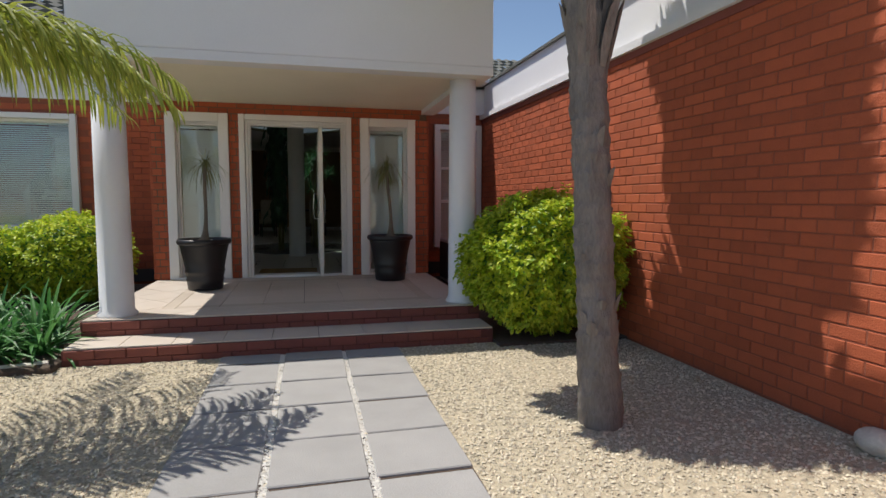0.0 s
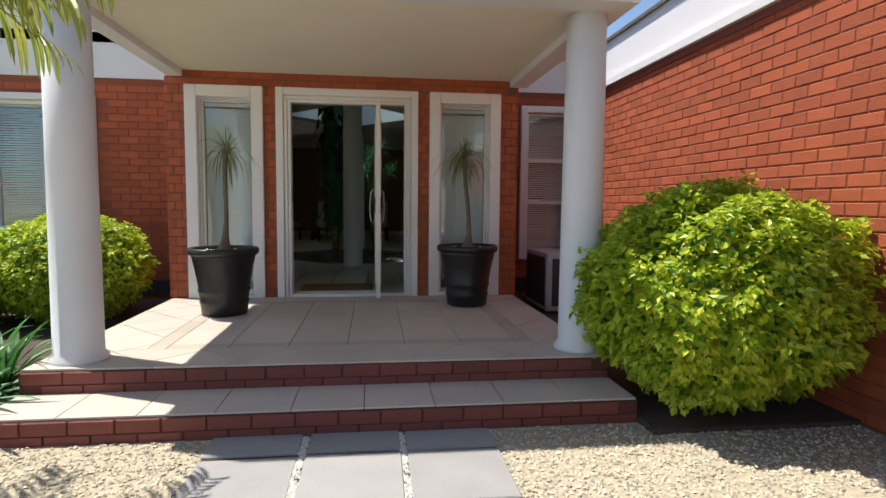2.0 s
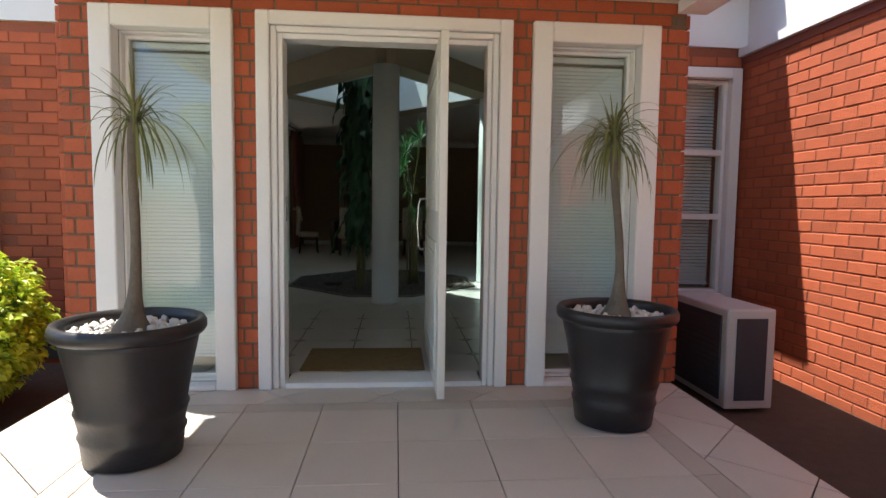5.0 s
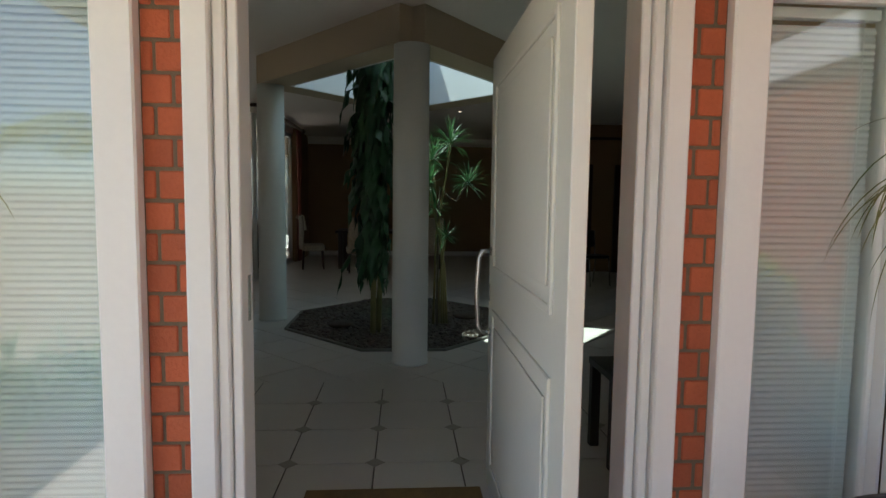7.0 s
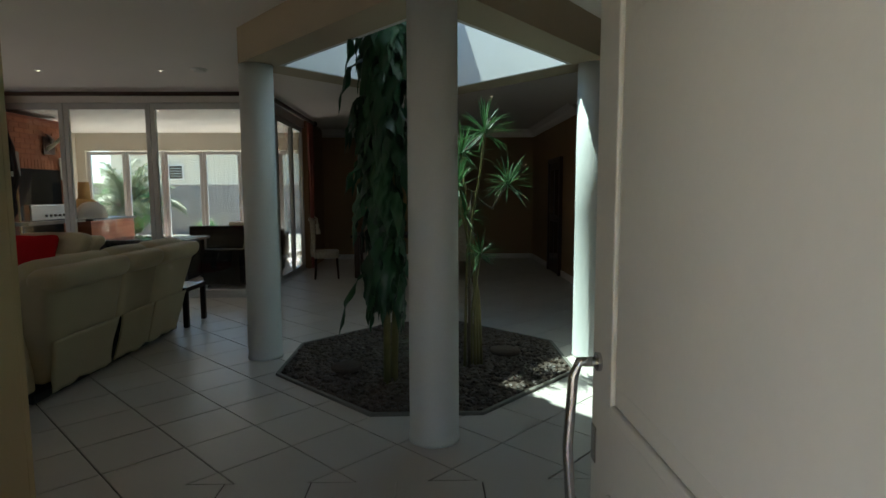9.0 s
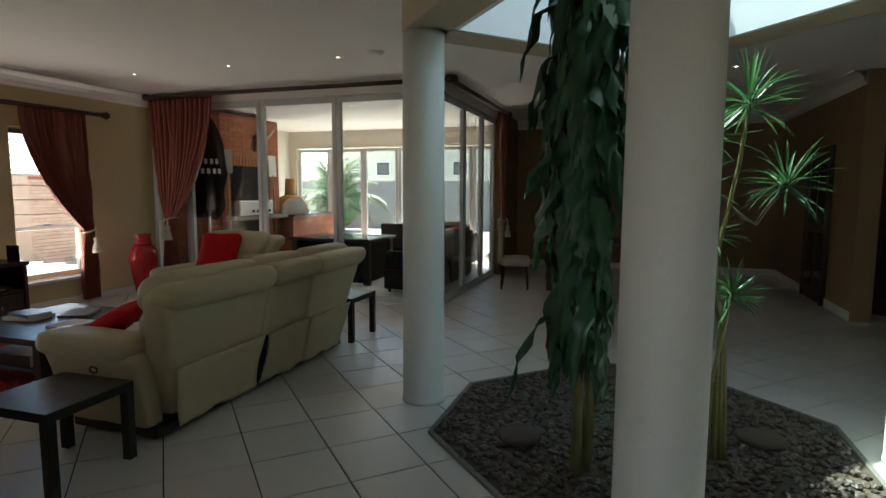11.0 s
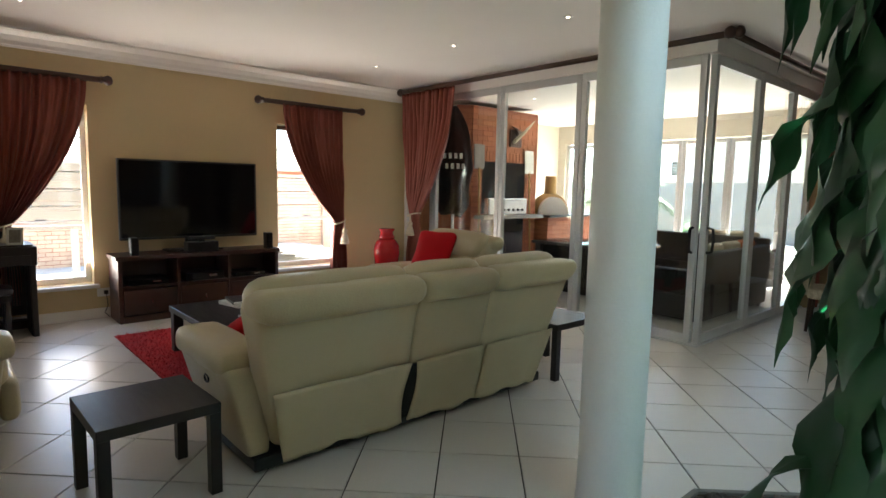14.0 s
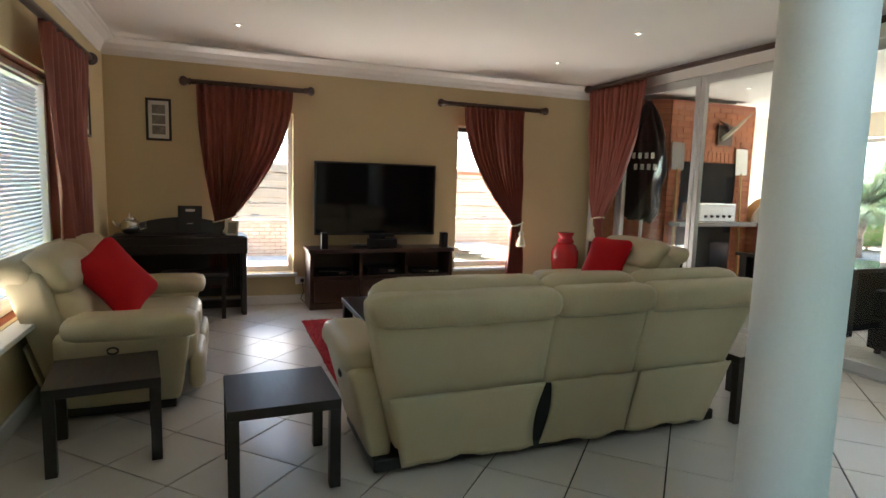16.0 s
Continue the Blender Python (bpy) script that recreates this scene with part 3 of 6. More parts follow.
def pot_palm(x, y, lean, seed, lab, dense):
    """A ponytail palm in a ringed black pot, under one Empty each."""
    rr = random.Random(seed)
    p = thing("plant_pot", (x, y, 0), "large ringed black plastic pot with white pebbles", "plant pot", "pots by the front door", rz=seed * 40)
    part("body", lathe([(0.165, 0.0), (0.19, 0.01), (0.2, 0.1), (0.208, 0.12), (0.2, 0.14), (0.212, 0.2), (0.22, 0.22), (0.212, 0.24), (0.24, 0.40), (0.262, 0.50), (0.268, 0.53), (0.26, 0.535), (0.25, 0.5), (0.245, 0.49)], 40), M["pot"], p, smooth=True)
    part("rim", lathe([(0.255, 0.525), (0.285, 0.528), (0.296, 0.545), (0.296, 0.57), (0.285, 0.588), (0.262, 0.585), (0.255, 0.56), (0.255, 0.525)], 40, cap=False), M["pot"], p, smooth=True)
    part("soil", lathe([(0.252, 0.48), (0.25, 0.525)], 24), M["soil"], p)
    bm = bmesh.new()
    for i in range(150):
        a, q = rr.uniform(0, 6.283), 0.235 * math.sqrt(rr.uniform(0.1, 1))
        b = bmesh.new()
        bmesh.ops.create_icosphere(b, subdivisions=1, radius=rr.uniform(0.016, 0.028))
        merge(bm, b, Matrix.Translation((q * math.cos(a), q * math.sin(a), 0.53 + rr.uniform(0, 0.018))) @ Euler((rr.uniform(0, 3), rr.uniform(0, 3), 0)).to_matrix().to_4x4() @ Matrix.Diagonal((1, 0.8, 0.6, 1)))
    part("pebbles", bm, M["pebble"], p, "white pebbles", True, kind="stuff")
    t = thing("ponytail_palm", (x, y, 0.5), lab, "potted palm", "palms by the front door")
    pts, rad = [], []
    for i in range(31):
        s = i / 30
        pts.append((lean[0] * s ** 1.5 + 0.016 * math.sin(5 * s), lean[1] * s, 0.92 * s))
        rad.append(0.0195 + 0.105 * math.exp(-s * 12) + 0.0012 * rr.uniform(-1, 1) + 0.004 * max(0, s - 0.8) / 0.2)
    part("trunk", tube(pts, rad, 16), M["pony"], t, smooth=True)
    top = Vector(pts[-1])
    for k in range(3):
        bm = bmesh.new()
        for i in range(dense):
            a = rr.uniform(0, 6.283)
            e = rr.uniform(0.7, 1.45) if i < 14 else rr.uniform(-0.5, 1.15)
            q = rr.uniform(0.12, 0.26) if i < 14 else rr.uniform(0.18, 0.46)
            leaf_strip(bm, top + Vector((0.012 * math.cos(a), 0.012 * math.sin(a), rr.uniform(-0.05, 0.04))), (math.cos(a) * math.cos(e), math.sin(a) * math.cos(e), math.sin(e)), q, rr.uniform(0.006, 0.011), rr.uniform(1.0, 2.4) if i < 14 else rr.uniform(1.6, 4.6), 11, 0.2)
        part("leaf_tuft", bm, M["ponyl"], t)


pot_palm(-0.99, -0.84, (0.05, 0.0), 1, "slim ponytail palm with a bare curved trunk", 24)
pot_palm(1.22, -0.55, (-0.02, 0.02), 2, "ponytail palm with a dense drooping crown", 44)

ac = thing("air_conditioner", (2.25, 0.15, GZ), "white outdoor air conditioner with a dark grille", "air conditioner")
part("casing", box(0, 0.33, 0, 0.85, 0.06, 0.72, 0.015), M["ac"], ac)
g = part("fan_grille", box(-0.012, 0.0, 0.06, 0.80, 0.11, 0.67, 0.004, 1), M["ac_dark"], ac, "dark grille")
for i in range(13):
    part("grille_bar", box(-0.017, -0.0125, 0.07, 0.79, 0.13 + i * 0.04, 0.138 + i * 0.04), M["ac_dark"], g)
part("end_panel", box(0.06, 0.27, -0.008, 0.0, 0.12, 0.66, 0.003, 1), M["ac_dark"], ac, "dark louvred end panel")
for y in (0.1, 0.68):
    part("foot", box(0.02, 0.31, y, y + 0.07, 0, 0.06), M["ac_dark"], ac)

# ---- planting in the forecourt ----
def bush(name, x, y, rx, ry, z1, n, seed, label, mat_="bush"):
    rr = random.Random(seed)
    t = thing(name, (x, y, GZ), label, "bush")
    h = z1 - GZ
    part("stems", tube([(0, 0, -0.02), (0.03, 0.02, h * 0.3), (0, 0, h * 0.55)], [0.05, 0.04, 0.02], 7), M["pony"], t)
    # Solid dark core: shade among the inner leaves, put in as colour.
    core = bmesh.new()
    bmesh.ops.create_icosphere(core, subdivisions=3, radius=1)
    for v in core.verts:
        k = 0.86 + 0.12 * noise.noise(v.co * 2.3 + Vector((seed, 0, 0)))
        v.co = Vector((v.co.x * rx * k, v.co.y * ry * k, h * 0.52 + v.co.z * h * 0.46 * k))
    part("inner_shade", core, M["agap"], t, "dark green core standing for the shaded inner foliage", True)
    vs, fs = [], []
    for i in range(n):
        u = Vector((rr.gauss(0, 1), rr.gauss(0, 1), rr.gauss(0, 1))).normalized()
        k = (0.93 + 0.12 * noise.noise(u * 2.3 + Vector((seed, 0, 0))) + 0.15 * noise.noise(u * 7.5 + Vector((seed, 3, 0)))) * rr.uniform(0.93, 1.05)
        p = Vector((u.x * rx * k, u.y * ry * k, h * 0.52 + u.z * h * 0.48 * k))
        if p.z < 0.02:
            continue
        s = rr.uniform(0.019, 0.036)
        nn = (u * 0.55 + Vector((rr.gauss(0, 0.5), rr.gauss(0, 0.5), 0.75 + rr.gauss(0, 0.45)))).normalized()
        d = (u + Vector((rr.uniform(-1, 1), rr.uniform(-1, 1), rr.uniform(-0.6, 0.6)))).normalized()
        d = (d - nn * d.dot(nn)).normalized()
        side = d.cross(nn)
        q = len(vs)
        vs += [p, p + d * s * 0.9 + side * s * 0.55 + nn * s * 0.12, p + d * s * 1.8 - nn * s * 0.25, p + d * s * 0.9 - side * s * 0.55 + nn * s * 0.12]
        fs += [(q, q + 1, q + 2), (q, q + 2, q + 3)]
    me = bpy.data.meshes.new("leaves")
    me.from_pydata(vs, [], fs)
    me.materials.append(M[mat_])
    part("leaves", me, None, t, "yellow-green leaves", kind="stuff")


bush("round_bush", 2.42, -2.72, 0.80, 0.78, 1.13, 30000, 1, "clipped round bush with bright yellow-green leaves")
bush("round_bush", -2.72, 0.15, 0.72, 0.72, 0.86, 17000, 2, "clipped round yellow-green bush beside the porch")
bush("round_bush", -3.75, -0.2, 0.75, 0.7, 0.80, 11000, 3, "yellow-green bush by the brick wing")
bush("round_bush", -4.9, -0.3, 0.8, 0.75, 0.78, 9000, 4, "yellow-green bush in the garden bed")

part("garden_bed", box(-7.0, -1.725, -3.1, 1.49, GZ - 0.02, GZ + 0.05, 0.02), M["soil"], None, "dark soil bed left of the porch", kind="structure")
part("garden_bed_east", box(1.835, 3.12, -3.12, 1.49, GZ - 0.02, GZ + 0.03, 0.01), M["soil"], None, "dark soil bed beside the porch", kind="structure")
bm = tube([(-7.0, -3.12, GZ + 0.03), (-4.0, -3.22, GZ + 0.03), (-2.4, -3.12, GZ + 0.03), (-1.8, -2.95, GZ + 0.03)], 0.04, 8)
part("bed_edging", bm, M["rock"], None, "low stone edging of the garden bed", category="edging")
rr = random.Random(9)
for i, (x, y) in enumerate(((-1.98, -2.65), (-2.25, -2.9), (-2.35, -2.35), (-2.7, -2.7), (-2.05, -2.15), (-2.6, -2.1), (-3.1, -2.6), (-3.0, -2.0), (-3.6, -2.6))):
    t = thing("agapanthus", (x, y, GZ + 0.05), "leafy green strap-leaved clump in the bed", "plant", "strap-leaved clumps")
    bm = bmesh.new()
    for k in range(52):
        a, e = rr.uniform(0, 6.283), rr.uniform(0.5, 1.45)
        leaf_strip(bm, (rr.uniform(-0.06, 0.06), rr.uniform(-0.06, 0.06), -0.01), (math.cos(a) * math.cos(e), math.sin(a) * math.cos(e), math.sin(e)), rr.uniform(0.35, 0.72), 0.036, rr.uniform(0.9, 2.6), 6, 0.18)
    part("leaves", bm, M["agap"], t)


def frond(bm, base, way, length, droop, rr, leaf=0.44, n=54, width=0.015, limp=(0.6, 1.6)):
    """A feather frond: leaflets in two ranks on a bending rib."""
    d = Vector(way).normalized()
    side = d.cross(Vector((0, 0, 1))).normalized()
    p = Vector(base)
    ribs = [p.copy()]
    for i in range(n):
        s = i / n
        p = p + d * (length / n)
        d = (d + Vector((0, 0, -1)) * droop / n * (0.4 + 1.2 * s)).normalized()
        ribs.append(p.copy())
        if s > 0.12:
            for sg in (-1, 1):
                w = (d * 0.75 + side * sg * rr.uniform(0.7, 1.0) + Vector((0, 0, rr.uniform(0.0, 0.5)))).normalized()
                leaf_strip(bm, p, w, leaf * (math.sin(math.pi * (0.15 + 0.8 * s)) + 0.15) * rr.uniform(0.85, 1.1), width, rr.uniform(*limp), 5, 0.25)
    tube(ribs[::4], [0.014 * (1 - 0.8 * i / len(ribs[::4])) for i in range(len(ribs[::4]))], 6, bm=bm)


def palm(x, y, h, r, nfr, seed, label, lens, droop, lean=(0, 0), angles=None, elev=(0.2, 1.3), flare=0.62, width=0.015, leaves="frond", limp=(0.6, 1.6), leaf=0.44):
    rr = random.Random(seed)
    t = thing("palm_tree", (x, y, GZ), label, "palm tree")
    pts, rad = [], []
    rings = int(h / 0.018)
    for i in range(rings + 1):
        s = i / rings
        pts.append((lean[0] * s, lean[1] * s, h * s - 0.03 * (i == 0)))
        scar = ((h * s + 0.03 * noise.noise((h * s * 2, seed, 0))) % 0.105) / 0.105
        rad.append(r * (1.10 - 0.16 * min(1, s * 6) + 0.09 * scar ** 3 + 0.42 * max(0, s - flare) ** 0.8))
    bm = tube(pts, rad, 40)
    for v in bm.verts:
        q = Vector((v.co.x * 22, v.co.y * 22, v.co.z * 5))
        out = Vector((v.co.x - lean[0] * v.co.z / h, v.co.y - lean[1] * v.co.z / h, 0)).normalized()
        v.co += Vector(noise.noise_vector(v.co * 6)) * 0.010 + out * (0.012 * noise.noise(q) + 0.006 * noise.noise(q * 2.7))
    part("trunk", bm, M["bark"], t, "grey ringed trunk", True)
    top = Vector(pts[-1])
    bm = bmesh.new()
    for i in range(64):
        a = i * 2.4
        s = rr.uniform(flare, 0.98) if i < 46 else rr.uniform(0.12, flare)
        q = Vector((lean[0] * s + r * math.cos(a), lean[1] * s + r * math.sin(a), h * s))
        leaf_strip(bm, q, (math.cos(a) * 0.25, math.sin(a) * 0.25, 1), rr.uniform(0.25, 0.5) if i < 46 else rr.uniform(0.06, 0.13), 0.11 if i < 46 else 0.07, -0.35, 4, 0.3)
    part("old_leaf_base", bm, M["bark"], t, "old grey leaf bases", kind="stuff")
    for i in range(nfr):
        a = angles[i] if angles else i * 2.399 + rr.uniform(-0.2, 0.2)
        e = rr.uniform(*elev)
        bm = bmesh.new()
        frond(bm, top, (math.cos(a) * math.cos(e), math.sin(a) * math.cos(e), math.sin(e)), lens * rr.uniform(0.85, 1.1), droop, rr, leaf, width=width, limp=limp)
        part("frond", bm, M[leaves], t)


palm(1.83, -4.92, 3.45, 0.116, 54, 5, "tall palm with a grey fibrous trunk in the gravel", 1.6, 1.35, (0.0, 0.42), angles=[-0.35 + 3.8 * (i * 0.618 % 1) for i in range(54)], elev=(0.3, 1.3), flare=0.60, width=0.045)
palm(-2.55, -4.75, 1.75, 0.13, 13, 8, "low palm with arching yellow-green feather fronds", 2.25, 1.55, angles=[0.36, 0.22, 0.5, 0.62, 0.3, 0.9, 1.3, 1.9, 2.6, 3.5, 4.4, 5.2, -0.7], elev=(0.55, 0.8), width=0.02, limp=(1.4, 4.5), leaf=0.5)

for i, (x, y, s) in enumerate(((3.05, -5.62, 0.10),)):
    bm = bmesh.new()
    bmesh.ops.create_icosphere(bm, subdivisions=3, radius=s)
    for v in bm.verts:
        v.co = Vector((v.co.x * 1.1, v.co.y * 1.2, v.co.z * 0.75)) * (1 + 0.25 * noise.noise(v.co * 9 + Vector((i, 0, 0))))
    part("garden_rock", bm, M["rock"], None, "pale rounded garden rock against the wall", True, at=pose(x, y, GZ + s * 0.55), category="rock", group="rocks along the wall")

# tiled roof over the wing, and antenna
rf = thing("wing_roof", (0, 0, 0), "grey-green tiled pitched roof over the brick wing", "roof", kind="structure")
part("gutter", box(-9, -1.75, 1.22, 1.36, 3.30, 3.40, 0.01), M["white"], rf)
part("eave_soffit", box(-9, -1.75, 1.23, 1.74, 3.352, 3.37), M["white"], rf)
vs, fs = [], []
for r_ in range(14):
    for c in range(30):
        x0, y0 = -9 + c * 0.245 + (r_ % 2) * 0.1, 1.25 + r_ * 0.33
        z0 = 3.38 + r_ * 0.165
        q = len(vs)
        dz = R.uniform(-0.01, 0.01)
        vs += [(x0, y0, z0 + 0.035 + dz), (x0 + 0.12, y0, z0 + 0.075 + dz), (x0 + 0.24, y0, z0 + 0.035 + dz), (x0, y0 + 0.4, z0 + 0.19), (x0 + 0.12, y0 + 0.4, z0 + 0.23), (x0 + 0.24, y0 + 0.4, z0 + 0.19), (x0, y0, z0), (x0 + 0.24, y0, z0)]
        fs += [(q, q + 1, q + 4, q + 3), (q + 1, q + 2, q + 5, q + 4), (q + 6, q + 7, q + 2, q + 1, q)]
me = bpy.data.meshes.new("roof_tiles")
me.from_pydata(vs, [], fs)
me.materials.append(M["roof"])
part("roof_tiles", me, None, rf, kind="stuff")
part("aerial", tube([(-5.3, 4.5, 5.0), (-5.3, 4.5, 6.2)], 0.015, 6), M["steel"], rf)
rf2 = thing("far_roof", (0, 0, 0), "grey tiled roof behind the parapet", "roof", kind="structure")
me2 = me.copy()
part("roof_tiles", me2, None, rf2, kind="stuff", at=pose(12.6, 3.2, -0.35))

# ---- pavers ----
path_ob = thing("garden_path", (0, 0, GZ), "square grey concrete pavers set in gravel", "path", kind="structure")
PV = {}
for w, d in ((0.47, 0.5), (0.47, 0.24)):
    PV[d] = mesh_of("paver", box(-w / 2, w / 2, -d / 2, d / 2, -0.04, 0.012, 0.006, 1), M["paver"])
part("joint_soil", box(-0.53, 0.94, -8.6, -2.945, -0.03, 0.001), M["soil"], path_ob, "dark soil in the joints")
y = -2.94
for r_ in range(12):
    d = 0.24 if r_ == 0 else 0.5
    for c in range(3):
        part("paver", PV[d], None, path_ob, at=pose((-0.30, 0.205, 0.705)[c] + R.uniform(-0.006, 0.006), y - d / 2 + R.uniform(-0.006, 0.006), R.uniform(-0.003, 0.003), R.uniform(-0.3, 0.3), R.uniform(-0.3, 0.3), R.uniform(-0.8, 0.8)))
    y -= d + 0.025


def stones(name, n, area, zf, size, material, label, seed, keep=None, flat=0.6, parent=None):
    """Loose stones, many small faceted lumps in one mesh."""
    rr = random.Random(seed)
    base = bmesh.new()
    bmesh.ops.create_icosphere(base, subdivisions=1, radius=1)
    bv = np.array([v.co[:] for v in base.verts])
    bf = [tuple(v.index for v in f.verts) for f in base.faces]
    if size[1] < 0.02:
        bv = np.array([(1, 0, 0), (0, 1, 0), (-1, 0, 0), (0, -1, 0), (0, 0, 1)], float)
        bf = [(0, 1, 4), (1, 2, 4), (2, 3, 4), (3, 0, 4)]
    base.free()
    vs, fs = [], []
    for i in range(n):
        x, y2 = rr.uniform(area[0], area[1]), rr.uniform(area[2], area[3])
        if keep and not keep(x, y2):
            continue
        s = rr.uniform(*size)
        e = Euler((rr.uniform(-0.5, 0.5), rr.uniform(-0.5, 0.5), rr.uniform(0, 6.28))).to_matrix()
        w = (bv * (s, s * rr.uniform(0.6, 0.9), s * flat)) @ np.array(e).T + (x, y2, zf + s * 0.15)
        q = len(vs)
        vs += w.tolist()
        fs += [tuple(k + q for k in f) for f in bf]
    m2 = bpy.data.meshes.new(name)
    m2.from_pydata(vs, [], fs)
    m2.materials.append(material)
    return part(name, m2, None, parent, label, kind="stuff")


stones("gravel", 42000, (-2.9, 3.1, -6.9, -2.95), GZ, (0.008, 0.017), M["stone"], "loose pale yellow gravel stones", 3, lambda x, y2: (not -0.53 < x < 0.94 or abs(x + 0.047) < 0.014 or abs(x - 0.455) < 0.012) and not (x > 1.85 and y2 > -3.10))

for x in (-0.047, 0.455):
    stones("joint_pebbles", 2600, (x - 0.018, x + 0.018, -8.0, -2.96), 0.003, (0.007, 0.013), M["pebble"], "pale pebbles in a path joint", 5, None, 0.6, path_ob)

# ---- sliding glass walls to the patio room ----
GY, GX, GT = 7.92, -2.52, 2.76
wall_box("glass_wall_header", LX, GX + 0.06, GY - 0.06, GY + 0.06, GT + 0.002, CEIL - 0.002, M["ceil"])
wall_box("glass_wall_header_east", GX - 0.06, GX + 0.06, GY + 0.062, 11.0, GT + 0.002, CEIL - 0.002, M["ceil"])


def glass_leaf(u0, u1, along, handle=None, label="aluminium framed sliding glass door"):
    p = thing("sliding_door", (0, 0, 0), label, "glass door", "glass doors to the patio room")
    w = 0.062

    def bx(a, b, z0, z1, t, bev=0.004):
        return box(a, b, GY - t, GY + t, z0, z1, bev, 1) if along == "x" else box(GX - t, GX + t, a, b, z0, z1, bev, 1)
    part("stile", bx(u0, u0 + w, 0.02, GT, 0.03), M["alu"], p)
    part("stile", bx(u1 - w, u1, 0.02, GT, 0.03), M["alu"], p)
    part("top_rail", bx(u0 + w, u1 - w, GT - 0.09, GT, 0.028), M["alu"], p)
    part("bottom_rail", bx(u0 + w, u1 - w, 0.02, 0.11, 0.028), M["alu"], p)
    part("pane", bx(u0 + w, u1 - w, 0.11, GT - 0.09, 0.004, 0), M["glass"], p).visible_shadow = False
    if handle is not None:
        q = Vector((handle, GY - 0.03, 1.03)) if along == "x" else Vector((GX + 0.03, handle, 1.03))
        d = Vector((0, -0.05, 0)) if along == "x" else Vector((0.05, 0, 0))
        part("handle", tube([q + Vector((0, 0, 0.12)), q + d + Vector((0, 0, 0.11)), q + d * 1.2, q + d + Vector((0, 0, -0.11)), q + Vector((0, 0, -0.12))], 0.015, 8), M["canvas"], p, "black bow handle", True)


for a, b in ((-7.08, -6.42), (-6.41, -5.13), (-5.12, -3.93)):
    glass_leaf(a, b, "x")
glass_leaf(-3.92, GX - 0.035, "x", GX - 0.07)
glass_leaf(GY + 0.035, 9.10, "y", GY + 0.07)
glass_leaf(9.11, 10.14, "y")
glass_leaf(10.15, 10.98, "y")
tr = thing("door_track", (0, 0, 0), "aluminium floor track of the glass walls", "track", kind="structure")
part("track", box(LX, GX + 0.05, GY - 0.05, GY + 0.05, 0, 0.018, 0.003, 1), M["alu"], tr)
part("track", box(GX - 0.05, GX + 0.05, GY + 0.052, 11.0, 0, 0.018, 0.003, 1), M["alu"], tr)

# ---- trim ----
def cornice(x0, y0, x1, y1, inx, iny, name="cornice"):
    """A coved strip under the ceiling from point to point; (inx, iny) points into the room."""
    bm = bmesh.new()
    prof = [(0, -0.03), (0.015, -0.03), (0.018, -0.012), (0.026, -0.008), (0.034, 0.03), (0.06, 0.078), (0.11, 0.108), (0.118, 0.116), (0.142, 0.12), (0.146, 0.138), (0, 0.138)]
    ends = []
    for x, y in ((x0, y0), (x1, y1)):
        ends.append([bm.verts.new((x + inx * a, y + iny * a, CEIL - 0.14 + h)) for a, h in prof])
    for k in range(len(prof)):
        j = (k + 1) % len(prof)
        bm.faces.new((ends[0][k], ends[0][j], ends[1][j], ends[1][k]))
    bmesh.ops.recalc_face_normals(bm, faces=list(bm.faces))
    part(name, bm, M["ceil"], None, "white coved cornice", kind="structure")


cornice(LX, 1.78, LX, 7.86, 1, 0)
cornice(LX + 0.147, 1.78, -1.5, 1.78, 0, 1)
cornice(-2.4, FY, 2.33, FY, 0, -1)
cornice(2.33, 8.8, 2.33, FY, -1, 0)
for (x0, x1, y0, y1) in ((LX, LX + 0.018, 1.78, 7.86), (LX + 0.02, -1.5, 1.78, 1.798), (2.312, 2.33, 8.8, FY), (-2.4, 2.31, FY - 0.018, FY), (-1.5, -1.482, 0.32, 1.75), (1.582, 1.6, 0.32, 2.45)):
    part("baseboard", box(x0, x1, y0, y1, 0.0, 0.11, 0.004, 1), M["ceil"], None, "painted skirting board", kind="structure")

# ---- west windows ----
for i, (y0, y1) in enumerate(((2.86, 3.72), (5.82, 6.78))):
    w = thing("window_5" if i == 0 else "window_6", (0, 0, 0), "white steel window with horizontal burglar bars", "window", kind="structure")
    bm = bmesh.new()
    for a in (box(-7.30, -7.24, y0, y0 + 0.05, 0.38, 2.26, 0.004, 1), box(-7.30, -7.24, y1 - 0.05, y1, 0.38, 2.26, 0.004, 1), box(-7.30, -7.24, y0 + 0.05, y1 - 0.05, 2.21, 2.26, 0.004, 1), box(-7.30, -7.24, y0 + 0.05, y1 - 0.05, 0.38, 0.44, 0.004, 1), box(-7.30, -7.24, y0 + 0.05, y1 - 0.05, 1.0, 1.045, 0.004, 1)):
        merge(bm, a)
    part("window_frame", bm, M["frame"], w)
    for z0, z1 in ((0.44, 1.0), (1.045, 2.21)):
        part("pane", box(-7.275, -7.269, y0 + 0.05, y1 - 0.05, z0, z1), M["glass"], w).visible_shadow = False
    for k in range(6):
        part("bar", box(-7.225, -7.213, y0 + 0.005, y1 - 0.005, 1.2 + k * 0.18, 1.212 + k * 0.18), M["frame"], w)
    part("catch", box(-7.238, -7.215, (y0 + y1) / 2 - 0.05, (y0 + y1) / 2 + 0.05, 1.05, 1.07, 0.004, 1), M["plastic"], w)
    part("blind_roll", tube([(-7.19, y0 + 0.03, 2.21), (-7.19, y1 - 0.03, 2.21)], 0.03, 12), M["wood"], w, "rolled-up brown blind", True)
    part("window_sill", box(-7.22, -7.03, y0 - 0.04, y1 + 0.04, 0.34, 0.377, 0.006), M["frame"], w)

